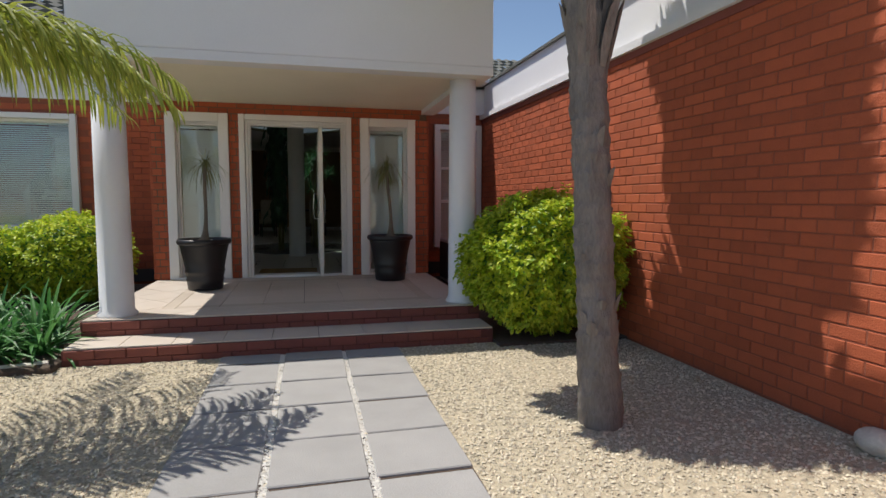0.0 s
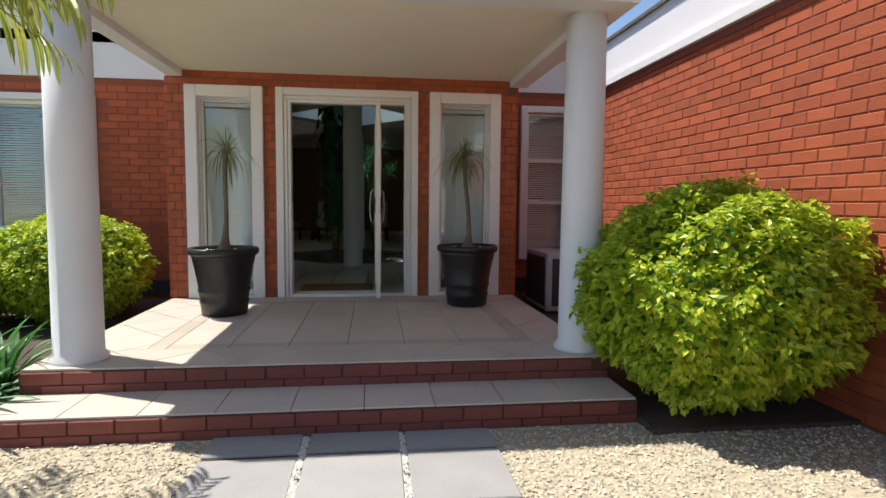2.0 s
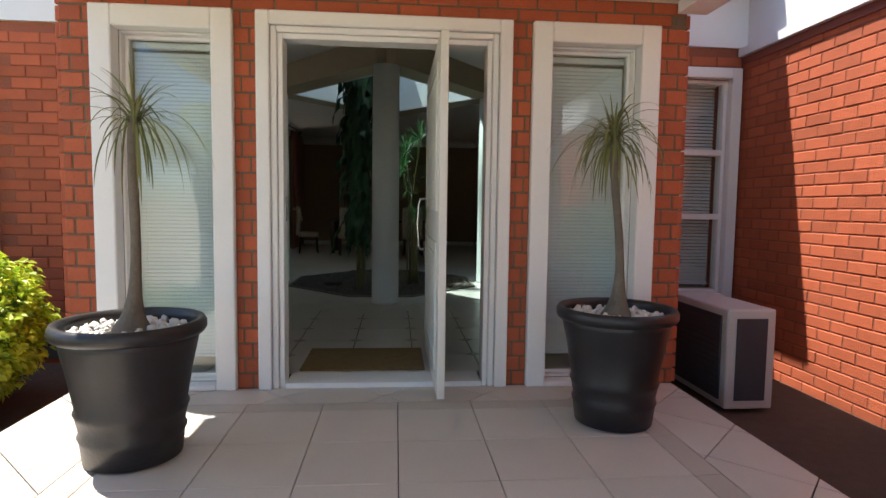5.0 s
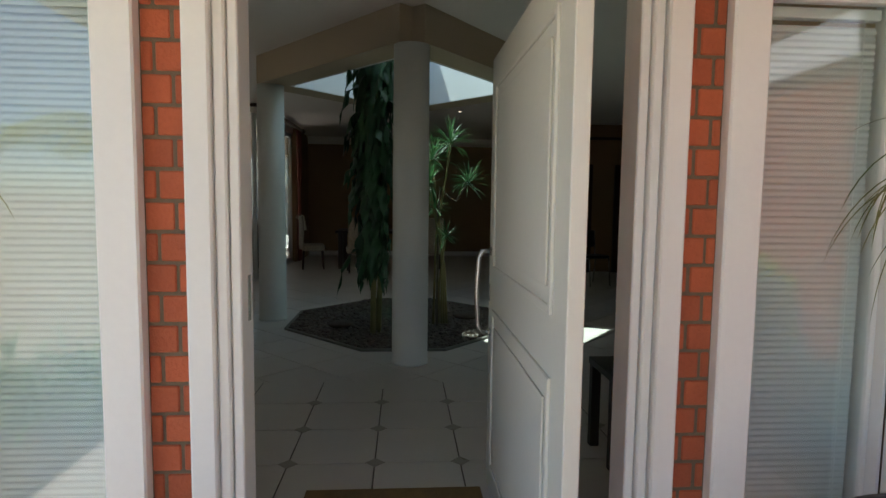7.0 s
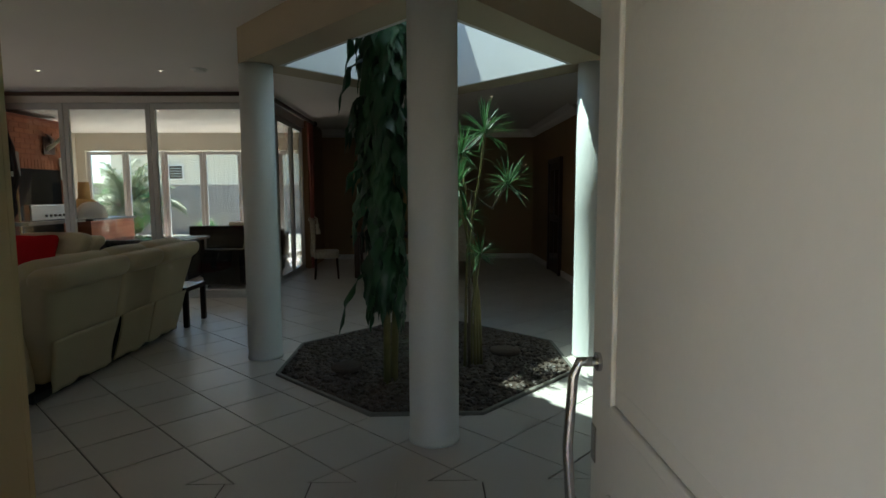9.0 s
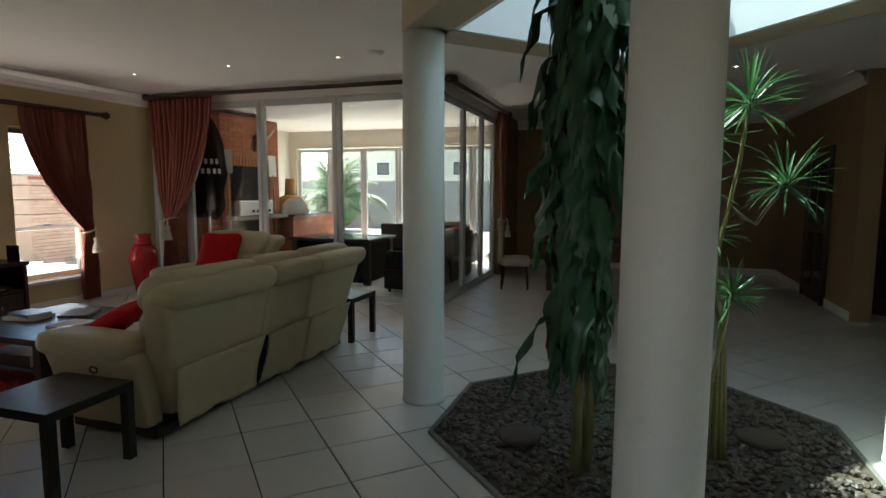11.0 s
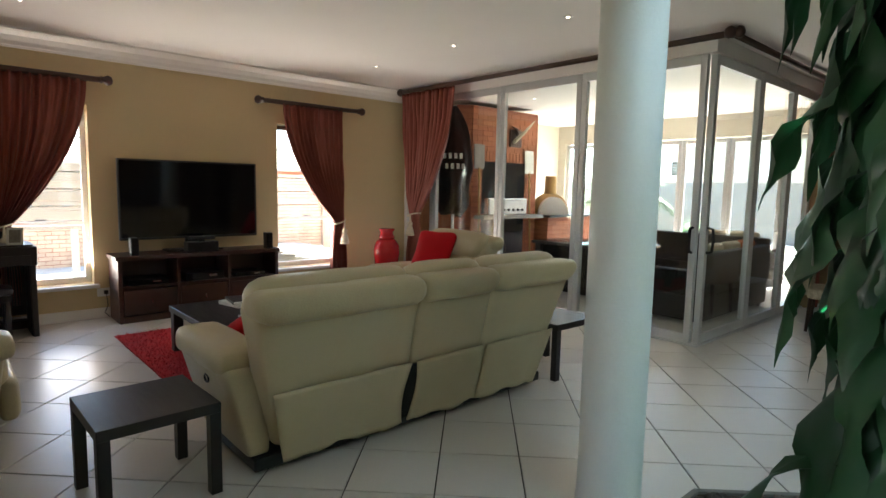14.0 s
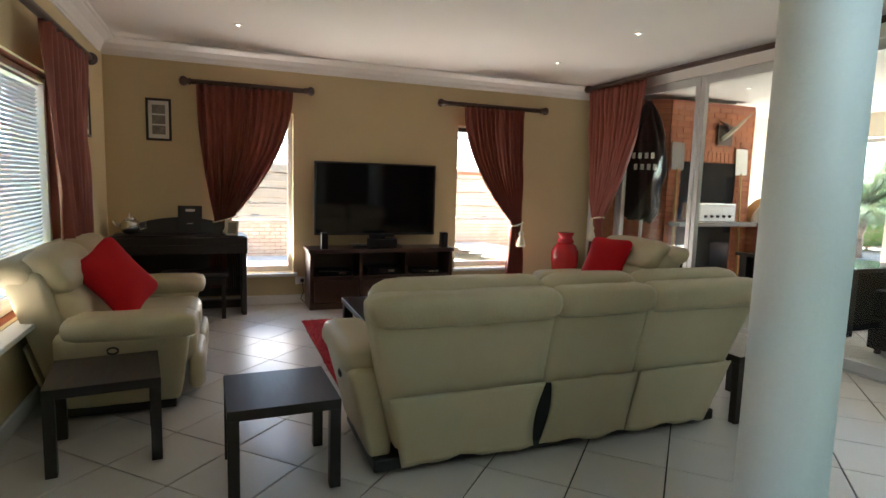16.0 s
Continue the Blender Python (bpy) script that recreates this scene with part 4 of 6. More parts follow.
# ---- curtains ----
def drape(name, axis, base, a0, a1, z1, ztie, atie, wtie, z0, label, seed=0, depth=0.05, folds=9, open_side=0, low=1.7):
    """A pleated curtain, gathered at a tie and flaring below. axis: the way it runs; base: the other coordinate."""
    bm = bmesh.new()
    nu, nv = 110, 46
    rows = []
    for j in range(nv + 1):
        z = z1 + (z0 - z1) * j / nv
        if z >= ztie:
            s = (z1 - z) / (z1 - ztie)
            k = s ** 1.9
            lo = a0 + (atie - wtie / 2 - a0) * k
            hi = a1 + (atie + wtie / 2 - a1) * k
        else:
            s = min(1, (ztie - z) / max(0.2, (ztie - z0)))
            g = 1 + (low - 1) * math.sin(min(1, s * 1.4) * 1.5)
            lo, hi = atie - wtie / 2 * g, atie + wtie / 2 * g
        wid = (hi - lo)
        row = []
        for i in range(nu + 1):
            u = i / nu
            amp = depth * (0.6 + 0.75 * noise.noise((u * 6 + seed, z * 0.8, 0))) * min(1.0, 0.5 + wid)
            ph = u * folds * 2 * math.pi + 2.2 * noise.noise((u * 4, z * 0.7, seed)) + 0.9 * noise.noise((u * 9, z * 1.6, seed + 4))
            o = amp * math.sin(ph) + 0.020 * noise.noise((u * 14, z * 2.5, seed))
            a = lo + wid * u + 0.25 * amp * math.cos(ph) * 0.6
            row.append(bm.verts.new((a, base + o, z) if axis == "x" else (base + o, a, z)))
        rows.append(row)
    for r0, r1 in zip(rows, rows[1:]):
        for i in range(nu):
            bm.faces.new((r0[i], r0[i + 1], r1[i + 1], r1[i]))
    c = thing(name, (0, 0, 0), label, "curtain", "rust curtains")
    o = part("cloth", bm, M["curtain"], c, smooth=True)
    o.modifiers.new("thick", "SOLIDIFY").thickness = 0.003
    n, r = 26, wtie * 0.62
    pts = []
    for i in range(n + 1):
        t = 2 * math.pi * i / n
        d = (r * math.cos(t), (depth + 0.03) * math.sin(t), 0.03 * math.cos(t))
        pts.append((atie + d[0], base + d[1], ztie + d[2]) if axis == "x" else (base + d[1], atie + d[0], ztie + d[2]))
    part("tie_rope", tube(pts, 0.009, 6), M["tassel"], c, "cream twisted tie rope", True)
    off = (depth + 0.04) * open_side
    q = (atie + wtie * 0.2, base + off, ztie - 0.30) if axis == "x" else (base + off, atie + wtie * 0.2, ztie - 0.30)
    t = part("tassel", lathe([(0.045, 0.0), (0.042, 0.04), (0.03, 0.1), (0.02, 0.13), (0.027, 0.15), (0.027, 0.17), (0.012, 0.19), (0.006, 0.28)], 14), M["tassel"], c, "cream thread tassel", True, at=pose(*q) @ Matrix.Diagonal((1.4, 1.4, 1.1, 1)))
    return c


def rod(p0, p1, label="dark turned wooden curtain rod with ball finials", brackets=True, into=(1, 0)):
    r = thing("curtain_rod", (0, 0, 0), label, "curtain rod", "curtain rods")
    p0, p1 = Vector(p0), Vector(p1)
    d = (p1 - p0).normalized()
    part("pole", tube([p0, p1], 0.029, 12), M["rod"], r, smooth=True)
    for p, s in ((p0, -1), (p1, 1)):
        q = d.to_track_quat("Z", "Y").to_matrix().to_4x4()
        part("finial", lathe([(0.02, -0.01), (0.028, 0.0), (0.02, 0.012), (0.034, 0.03), (0.038, 0.045), (0.03, 0.065), (0.008, 0.075)], 14), M["rod"], r, smooth=True, at=Matrix.Translation(p) @ q @ Matrix.Scale(1.4, 4) @ (Matrix.Identity(4) if s > 0 else Matrix.Rotation(math.pi, 4, "X")))
    if brackets:
        for f in (0.12, 0.88):
            p = p0 + (p1 - p0) * f
            part("bracket", tube([p - Vector((into[0], into[1], 0)) * 0.13, p], 0.01, 8), M["rod"], r)
    return r


rod((-6.97, 2.62, 2.51), (-6.97, 3.84, 2.51))
rod((-6.97, 5.58, 2.51), (-6.97, 6.97, 2.51))
drape("curtain", "y", -6.96, 2.68, 3.70, 2.49, 1.02, 2.93, 0.17, 0.25, "rust satin curtain tied back beside a window", 1, 0.055, 13, 1)
drape("curtain", "y", -6.96, 5.83, 6.72, 2.49, 0.98, 6.66, 0.15, 0.06, "rust satin curtain tied back beside the television", 2, 0.055, 13, 1)
rod((-6.85, 7.66, 2.845), (-2.26, 7.66, 2.845), "long dark wooden curtain rod along the glass wall", False)
rod((-2.26, 7.68, 2.845), (-2.26, 11.0, 2.845), "long dark wooden curtain rod along the side glass", False)
drape("curtain", "x", 7.70, -6.92, -5.78, 2.82, 1.08, -6.60, 0.18, 0.05, "long rust curtain tied back at the glass wall", 3, 0.06, 14, -1)
drape("curtain", "y", -2.30, 10.62, 11.0, 2.82, 1.0, 10.82, 0.2, 0.05, "rust curtain drawn to the end of the glass", 4, 0.045, 8, 1, 1.3)
rod((-5.78, 1.91, 2.46), (-2.6, 1.91, 2.46), into=(0, 1))
drape("curtain", "x", 1.92, -5.58, -4.42, 2.44, 0.75, -5.14, 0.36, 0.1, "rust curtain beside the blind", 5, 0.05, 9, 1, 1.2)

# ---- seating ----
def cushion(x, y, z, rx, ry, rz, w=0.46, label="plump red scatter cushion", spin=0):
    bm = rounded(-w / 2, w / 2, -w / 2, w / 2, -0.06, 0.06, 0.055, 0.05, 3, 5)
    for v in bm.verts:
        k = max(abs(v.co.x), abs(v.co.y)) / (w / 2)
        v.co.z *= 1.25 - 0.75 * min(1, k) ** 3
        q = abs(v.co.x * v.co.y) / (w / 2) ** 2
        v.co.x *= 1 + 0.10 * q
        v.co.y *= 1 + 0.10 * q
    part("scatter_cushion", bm, M["red"], None, label, True, at=pose(x, y, z, rx, ry, rz) @ pose(0, 0, 0, 0, 0, spin), category="cushion", group="red cushions")


def recliner(name, loc, rz, seats, label, depth=0.95):
    """A leather recliner sofa in its own frame: width along x, the front towards -y, the back at y = depth."""
    s = thing(name, loc, label, "sofa", rz=rz)
    x = 0.0
    arm = 0.23
    total = sum(seats) + arm * 2
    bm = box(0.12, total - 0.12, 0.12, depth - 0.12, 0.02, 0.09, 0.01)
    part("base_frame", bm, M["plastic"], s, "black steel recliner base")
    for k, ax in enumerate((0.0, total - arm)):
        bm = rounded(ax, ax + arm, 0.03, depth - 0.16, 0.07, 0.56, 0.05, 0.01, k, 6)
        for v in bm.verts:
            t = max(0.0, 0.52 - v.co.z) / 0.45
            u = (v.co.x - ax) / arm if k else 1 - (v.co.x - ax) / arm
            v.co.x += (-1 if k else 1) * 0.11 * u * t
            v.co.y += 0.07 * t * max(0.0, 1 - v.co.y / 0.4)
        a = part("arm", bm, M["leather"], s, smooth=True)
        part("arm_pad", rounded(ax - 0.025, ax + arm + 0.025, -0.02, depth - 0.2, 0.50, 0.655, 0.07, 0.02, k + 4), M["leather"], a, smooth=True)
        xo = ax + 0.012 if k == 0 else ax + arm - 0.012
        part("recline_lever", tube([(xo, 0.45 + 0.03 * math.cos(j), 0.45 + 0.02 * math.sin(j)) for j in [i * 0.6 for i in range(11)]], 0.006, 6), M["plastic"], a, "small dark pull lever")
    x = arm
    for i, w in enumerate(seats):
        e0 = 0.12 if i == 0 else 0.004
        e1 = 0.12 if i == len(seats) - 1 else 0.004
        part("seat_cushion", rounded(x + 0.005, x + w - 0.005, 0.0, depth - 0.28, 0.26, 0.50, 0.08, 0.03, i), M["leather"], s, smooth=True)
        part("footrest", rounded(x + 0.01, x + w - 0.01, -0.045, 0.06, 0.08, 0.33, 0.05, 0.015, i), M["leather"], s, smooth=True)
        # leaning back: a shell behind, pillows before it
        bm = rounded(x - e0, x + w + e1, depth - 0.24, depth - 0.02, 0.12, 0.93, 0.05, 0.012, i, 6)
        roll = rounded(x - e0 - 0.01, x + w + e1 + 0.01, depth - 0.20, depth + 0.04, 0.815, 0.985, 0.084, 0.016, i + 9, 7)
        front = rounded(x - e0 * 0.6, x + w + e1 * 0.6, depth - 0.36, depth - 0.16, 0.44, 0.80, 0.09, 0.03, i + 3, 5)
        head = rounded(x - e0 * 0.7, x + w + e1 * 0.7, depth - 0.36, depth - 0.10, 0.76, 1.03, 0.12, 0.035, i + 6, 6)
        for nm, b, m_ in (("back_shell", bm, "leather_back"), ("back_roll", roll, "leather"), ("back_pillow", front, "leather"), ("headrest", head, "leather")):
            for v in b.verts:
                v.co.y += 0.23 * (v.co.z - 0.42) - (0.05 * max(0, 0.35 - v.co.z))
                for sg, end, hit in ((-1, x - e0, i == 0), (1, x + w + e1, i == len(seats) - 1)):
                    if hit:
                        k = max(0.0, 1 - abs(v.co.x - end) / 0.3)
                        v.co.x += sg * k * 0.24 * (v.co.z - 0.62)
            if nm in ("back_pillow", "headrest"):
                for v in b.verts:
                    v.co.y += 0.012 * noise.noise((v.co.x * 14, v.co.z * 9, i)) + 0.010 * noise.noise((v.co.x * 5, v.co.z * 22, i + 3))
            part(nm, b, M[m_], s, smooth=True)
        if len(seats) > 1 and i == len(seats) - 1:
            # Black block that darkens the seam like the shade in an open gap.
            seam_dark = box(x - 0.05, x + 0.05, depth - 0.08, depth - 0.002, 0.09, 0.44)
            for v in seam_dark.verts:
                v.co.y += 0.23 * (v.co.z - 0.42)
            part("recline_mechanism", seam_dark, M["canvas"], s, "black block standing in for the shaded gap between two backs")
        flap = box(x - e0 + 0.012, x + w + e1 - 0.012, depth - 0.006, depth + 0.004, 0.06, 0.46)
        bmesh.ops.subdivide_edges(flap, edges=list(flap.edges), cuts=13, use_grid_fill=True)
        if len(seats) > 1 and i >= len(seats) - 2:
            seam = x + w if i == len(seats) - 2 else x
            for v in flap.verts:
                near = max(0.0, 1 - abs(v.co.x - seam) / 0.18)
                lens = math.sin(math.pi * min(1, max(0, (0.46 - v.co.z) / 0.40))) ** 0.8
                v.co.x += (-1 if i == len(seats) - 2 else 1) * near * (0.028 * lens + 0.01)
        for v in flap.verts:
            for sg, end, hit in ((-1, x - e0, i == 0), (1, x + w + e1, i == len(seats) - 1)):
                if hit:
                    v.co.x += sg * max(0.0, 1 - abs(v.co.x - end) / 0.3) * 0.24 * (v.co.z - 0.62)
            v.co.y += 0.23 * (v.co.z - 0.42) + 0.016 * noise.noise((v.co.x * 5, v.co.z * 4, i)) + 0.008
            if v.co.z < 0.2:
                v.co.z += 0.03 * noise.noise((v.co.x * 6, 0, i))
        part("back_flap", flap, M["leather_back"], s, "loose cloth back flap", True)
        x += w
    return s


# the long sofa faces west with its back to the hall
recliner("recliner_sofa", (-3.60, 6.02, 0.0), -90, (0.64, 0.60, 0.81), "olive-cream leather three-seat recliner sofa, back turned", 0.92)
recliner("recliner_loveseat", (-3.89, 2.76, 0.0), 180, (0.60, 0.60), "olive-cream leather two-seat recliner under the window", 0.92)
recliner("recliner_armchair", (-5.16, 5.90, 0.0), -5, (0.60,), "olive-cream leather recliner armchair by the glass wall", 0.92)
cushion(-4.50, 2.26, 0.79, 58, 0, 150, 0.46, "red scatter cushion leaning on the two-seater", 24)
cushion(-4.62, 6.36, 0.79, 66, 0, 8, 0.46, "red scatter cushion on the far armchair")
cushion(-3.46, 3.90, 0.60, 35, 0, -60, 0.42, "red scatter cushion on the long sofa")

# ---- tables ----
def lack(x, y, rz=0.0, label="square black-brown side table", w=0.52, h=0.45):
    t = thing("side_table", (x, y, 0), label, "side table", "black-brown side tables", rz=rz)
    part("tabletop", box(-w / 2, w / 2, -w / 2, w / 2, h - 0.05, h, 0.002, 1), M["black"], t)
    for sx in (-1, 1):
        for sy in (-1, 1):
            b = box(-0.026, 0.026, -0.026, 0.026, 0, h - 0.05, 0.002, 1)
            part("leg", b, M["black"], t, at=pose(sx * (w / 2 - 0.027), sy * (w / 2 - 0.027), 0))
    return t


ta = lack(-3.02, 3.19, 1.5, "square black-brown side table behind the sofa arm")
copy_thing(ta, pose(-3.56, 2.33, 0, 0, 0, 7))["label"] = "square black-brown side table by the armchair"
copy_thing(ta, pose(-2.98, 6.27, 0, 0, 0, -1))["label"] = "square black-brown side table at the sofa end"

ct = thing("coffee_table", (-4.75, 4.5, 0.0), "low black-brown coffee table on the red rug", "coffee table")
part("tabletop", box(-0.55, 0.55, -0.55, 0.55, 0.37, 0.42, 0.003, 1), M["black"], ct)
part("shelf", box(-0.5, 0.5, -0.5, 0.5, 0.14, 0.165, 0.003, 1), M["black"], ct)
for sx in (-1, 1):
    for sy in (-1, 1):
        part("leg", box(-0.04, 0.04, -0.04, 0.04, 0.03, 0.37, 0.003, 1), M["black"], ct, at=pose(sx * 0.5, sy * 0.5, 0))
for i, (x, y, z, w, d, h, rz, m_) in enumerate(((-5.0, 4.45, 0.42, 0.3, 0.22, 0.03, 12, "paper"), (-5.0, 4.46, 0.45, 0.28, 0.2, 0.025, -8, "black"), (-4.75, 4.72, 0.42, 0.24, 0.3, 0.02, 30, "picture"), (-4.45, 4.4, 0.42, 0.21, 0.28, 0.015, 5, "paper"), (-4.6, 4.15, 0.165, 0.3, 0.24, 0.09, 3, "wood"))):
    b = thing("book", (x, y, z), ("white book on the coffee table", "black book on a white one", "magazine with a printed cover", "loose white papers on the coffee table", "thick brown book on the table shelf")[i], "book", rz=rz)
    part("cover", box(-w / 2, w / 2, -d / 2, d / 2, 0, h, 0.002, 1), M[m_], b)
    part("pages", box(-w / 2 + 0.006, w / 2 + 0.002, -d / 2 + 0.006, d / 2 - 0.006, 0.003, h - 0.003), M["paper"], b)
part("remote_control", box(-0.02, 0.02, -0.085, 0.085, 0, 0.018, 0.006), M["plastic"], None, "black remote control on the coffee table", at=pose(-4.38, 4.78, 0.42, 0, 0, 40), category="remote")

# shaggy rug
rug = thing("rug", (-5.12, 4.5, 0.0), "bright red shaggy rug", "rug")
part("backing", box(-1.02, 1.02, -0.8, 0.8, 0.001, 0.012), M["rug"], rug)
rr = random.Random(12)
vs, fs = [], []
for i in range(9000):
    x, y = rr.uniform(-1.03, 1.03), rr.uniform(-0.81, 0.81)
    a, h, w = rr.uniform(0, 6.28), rr.uniform(0.02, 0.036), 0.006
    dx, dy = math.cos(a) * 0.02, math.sin(a) * 0.02
    q = len(vs)
    vs += [(x - dy * 0.25, y + dx * 0.25, 0.008), (x + dy * 0.25, y - dx * 0.25, 0.008), (x + dx, y + dy, h)]
    fs.append((q, q + 1, q + 2))
me = bpy.data.meshes.new("shag")
me.from_pydata(vs, [], fs)
me.materials.append(M["rug"])
part("shag", me, None, rug, kind="stuff")

# ---- television wall ----
cab = thing("tv_cabinet", (-7.06, 3.85, 0.0), "dark wooden television cabinet with open shelves and drawers", "tv cabinet")
part("top", box(0, 0.44, -0.02, 1.77, 0.66, 0.705, 0.004, 1), M["wood"], cab)
part("side_panel", box(0.01, 0.425, 0.0, 0.04, 0, 0.658, 0.003, 1), M["wood"], cab)
part("side_panel", box(0.01, 0.425, 1.71, 1.75, 0, 0.658, 0.003, 1), M["wood"], cab)
part("back_panel", box(0.01, 0.03, 0.042, 1.708, 0.04, 0.655), M["wood"], cab)
part("plinth", box(0.04, 0.415, 0.042, 1.708, 0.0, 0.07), M["wood"], cab)
part("shelf", box(0.032, 0.415, 0.042, 1.708, 0.36, 0.385, 0.002, 1), M["wood"], cab)
for y in (0.58, 1.14):
    part("divider", box(0.032, 0.415, y, y + 0.03, 0.072, 0.655), M["wood"], cab)
for i in range(3):
    d = part("drawer_front", box(0.41, 0.43, 0.05 + i * 0.56, 0.565 + i * 0.56, 0.085, 0.345, 0.003, 1), M["wood"], cab)
    part("handle", tube([(0.43, 0.31 + i * 0.56, 0.25), (0.455, 0.31 + i * 0.56, 0.24), (0.455, 0.31 + i * 0.56, 0.2), (0.43, 0.31 + i * 0.56, 0.19)], 0.006, 6), M["steel"], d, "steel drop handle")
for i, (y, w, h, lab) in enumerate(((0.1, 0.4, 0.06, "flat black media player in the cabinet"), (0.68, 0.42, 0.09, "black amplifier on the cabinet shelf"), (1.24, 0.36, 0.05, "black decoder box in the cabinet"))):
    b = thing("media_box", (-7.0, 3.85 + y, 0.385), lab, "media player")
    part("body", box(0, 0.32, 0, w, 0, h, 0.004, 1), M["plastic"], b)
    part("front_panel", box(0.32, 0.324, 0.01, w - 0.01, 0.006, h - 0.006), M["screen"], b)
    part("display", box(0.3245, 0.3255, w * 0.6, w * 0.8, h * 0.4, h * 0.7), M["steel"], b)
tv = thing("television", (-6.92, 3.94, 0.705), "large black flat television on a pedestal", "television")
part("screen", box(-0.008, 0.0, 0.018, 1.492, 0.163, 0.997), M["screen"], tv, "dark glossy screen")
part("bezel", box(-0.05, -0.009, 0.0, 1.51, 0.14, 1.015, 0.006), M["plastic"], tv)
bm = box(-0.012, 0.006, 0.0, 0.016, 0.14, 1.015)
box(-0.012, 0.006, 1.494, 1.51, 0.14, 1.015, bm=bm)
box(-0.012, 0.006, 0.016, 1.494, 0.998, 1.015, bm=bm)
box(-0.012, 0.006, 0.016, 1.494, 0.14, 0.162, bm=bm)
part("frame_edge", bm, M["plastic"], tv)
part("neck", box(-0.08, -0.03, 0.68, 0.83, 0.02, 0.2, 0.005), M["plastic"], tv)
part("foot", box(-0.13, 0.1, 0.45, 1.06, 0.0, 0.02, 0.006), M["plastic"], tv)
for y, lab in ((4.02, "small black speaker at one end of the cabinet"), (5.5, "small black speaker at the window end of the cabinet")):
    sp = thing("speaker", (-6.70, y, 0.705), lab, "speaker")
    part("body", box(-0.05, 0.05, -0.04, 0.04, 0, 0.19, 0.008), M["plastic"], sp)
    part("grille", box(0.05, 0.056, -0.033, 0.033, 0.01, 0.18, 0.002, 1), M["wicker"], sp)
sb = thing("centre_speaker", (-6.72, 4.72, 0.705), "black centre speaker below the television", "speaker")
part("body", box(-0.09, 0.06, -0.17, 0.17, 0, 0.115, 0.008), M["plastic"], sb)
part("grille", box(0.06, 0.066, -0.16, 0.16, 0.008, 0.107, 0.002, 1), M["wicker"], sb)
sn = thing("sensor_bar", (-6.72, 4.72, 0.82), "slim black sensor bar on the speaker", "sensor")
part("body", box(-0.03, 0.03, -0.14, 0.14, 0.02, 0.06, 0.008), M["plastic"], sn)
part("stand", box(-0.02, 0.02, -0.03, 0.03, 0, 0.02), M["plastic"], sn)
so = thing("wall_socket", (-7.098, 3.80, 0.28), "white wall socket with a black cable", "socket")
part("plate", box(0, 0.012, -0.06, 0.06, -0.045, 0.045, 0.003, 1), M["frame"], so)
part("plug", box(0.012, 0.04, 0.0, 0.04, -0.02, 0.02, 0.005), M["plastic"], so)
part("cable", tube([(0.035, 0.02, -0.01), (0.05, 0.03, -0.14), (0.03, 0.0, -0.22), (0.06, 0.04, -0.265)], 0.004, 6), M["plastic"], so)

urn = thing("red_urn", (-6.72, 7.3, 0.0), "tall glossy red lidded urn by the curtain", "urn")
part("body", lathe([(0.10, 0.0), (0.115, 0.01), (0.13, 0.12), (0.165, 0.35), (0.185, 0.52), (0.18, 0.63), (0.14, 0.71), (0.10, 0.74)], 36), M["urn"], urn, smooth=True)
part("neck_ring", lathe([(0.105, 0.74), (0.115, 0.75), (0.115, 0.77), (0.10, 0.79), (0.09, 0.83), (0.11, 0.865), (0.115, 0.88), (0.10, 0.885)], 36), M["urn"], urn, smooth=True)

# ---- piano corner ----
pn = thing("digital_piano", (-7.03, 1.84, 0.0), "black-brown digital piano with closed lid", "piano")
part("body", box(0.0, 0.46, 0.0, 1.34, 0.68, 0.86, 0.012), M["black"], pn)
part("lid", box(0.02, 0.44, 0.03, 1.31, 0.86, 0.875, 0.004, 1), M["black"], pn)
part("key_slip", box(0.46, 0.475, 0.05, 1.29, 0.69, 0.78, 0.004, 1), M["black"], pn)
for y in (0.0, 1.27):
    part("side_panel", box(0.02, 0.38, y, y + 0.06, 0.0, 0.68, 0.006), M["black"], pn)
    part("front_leg", box(0.39, 0.44, y + 0.005, y + 0.055, 0.0, 0.68, 0.006), M["black"], pn)
part("back_board", box(0.04, 0.06, 0.06, 1.27, 0.15, 0.66), M["black"], pn)
part("pedal_bar", box(0.1, 0.2, 0.06, 1.27, 0.04, 0.12, 0.004, 1), M["black"], pn)
poly = [(0.14, 0.0)] + [(0.14 + 1.06 * i / 20, 0.07 + 0.105 * math.sin(math.pi * i / 20) ** 0.8) for i in range(21)] + [(1.20, 0.0)]
mr = prism(poly, -0.008, 0.008)
part("music_rest", mr, M["black"], pn, "low arched music rest", at=pose(0.12, 0, 0.876) @ Matrix.Rotation(math.radians(-12), 4, "Y") @ Matrix(((0, 0, 1, 0), (1, 0, 0, 0), (0, 1, 0, 0), (0, 0, 0, 1))))
bk = thing("song_book", (-6.84, 2.60, 0.885), "black song book with white title on the music rest", "book")
part("cover", box(-0.012, 0.0, -0.12, 0.12, 0, 0.3, 0.002, 1), M["black"], bk, at=pose(0, 0, 0, 0, -14, 0))
part("title_bar", box(0.0015, 0.0025, -0.045, 0.05, 0.235, 0.262), M["paper"], bk, "white title bar", at=pose(0, 0, 0, 0, -14, 0))
part("cover_mark", box(0.0015, 0.0025, -0.03, 0.025, 0.10, 0.107), M["paper"], bk, "thin pale mark", at=pose(0, 0, 0, 0, -14, 0))
st = thing("piano_bench", (-6.62, 2.32, 0.0), "black piano bench pushed under the piano", "bench")
part("seat", rounded(-0.17, 0.17, 0, 0.66, 0.43, 0.50, 0.03, 0.008, 2), M["plastic"], st, smooth=True)
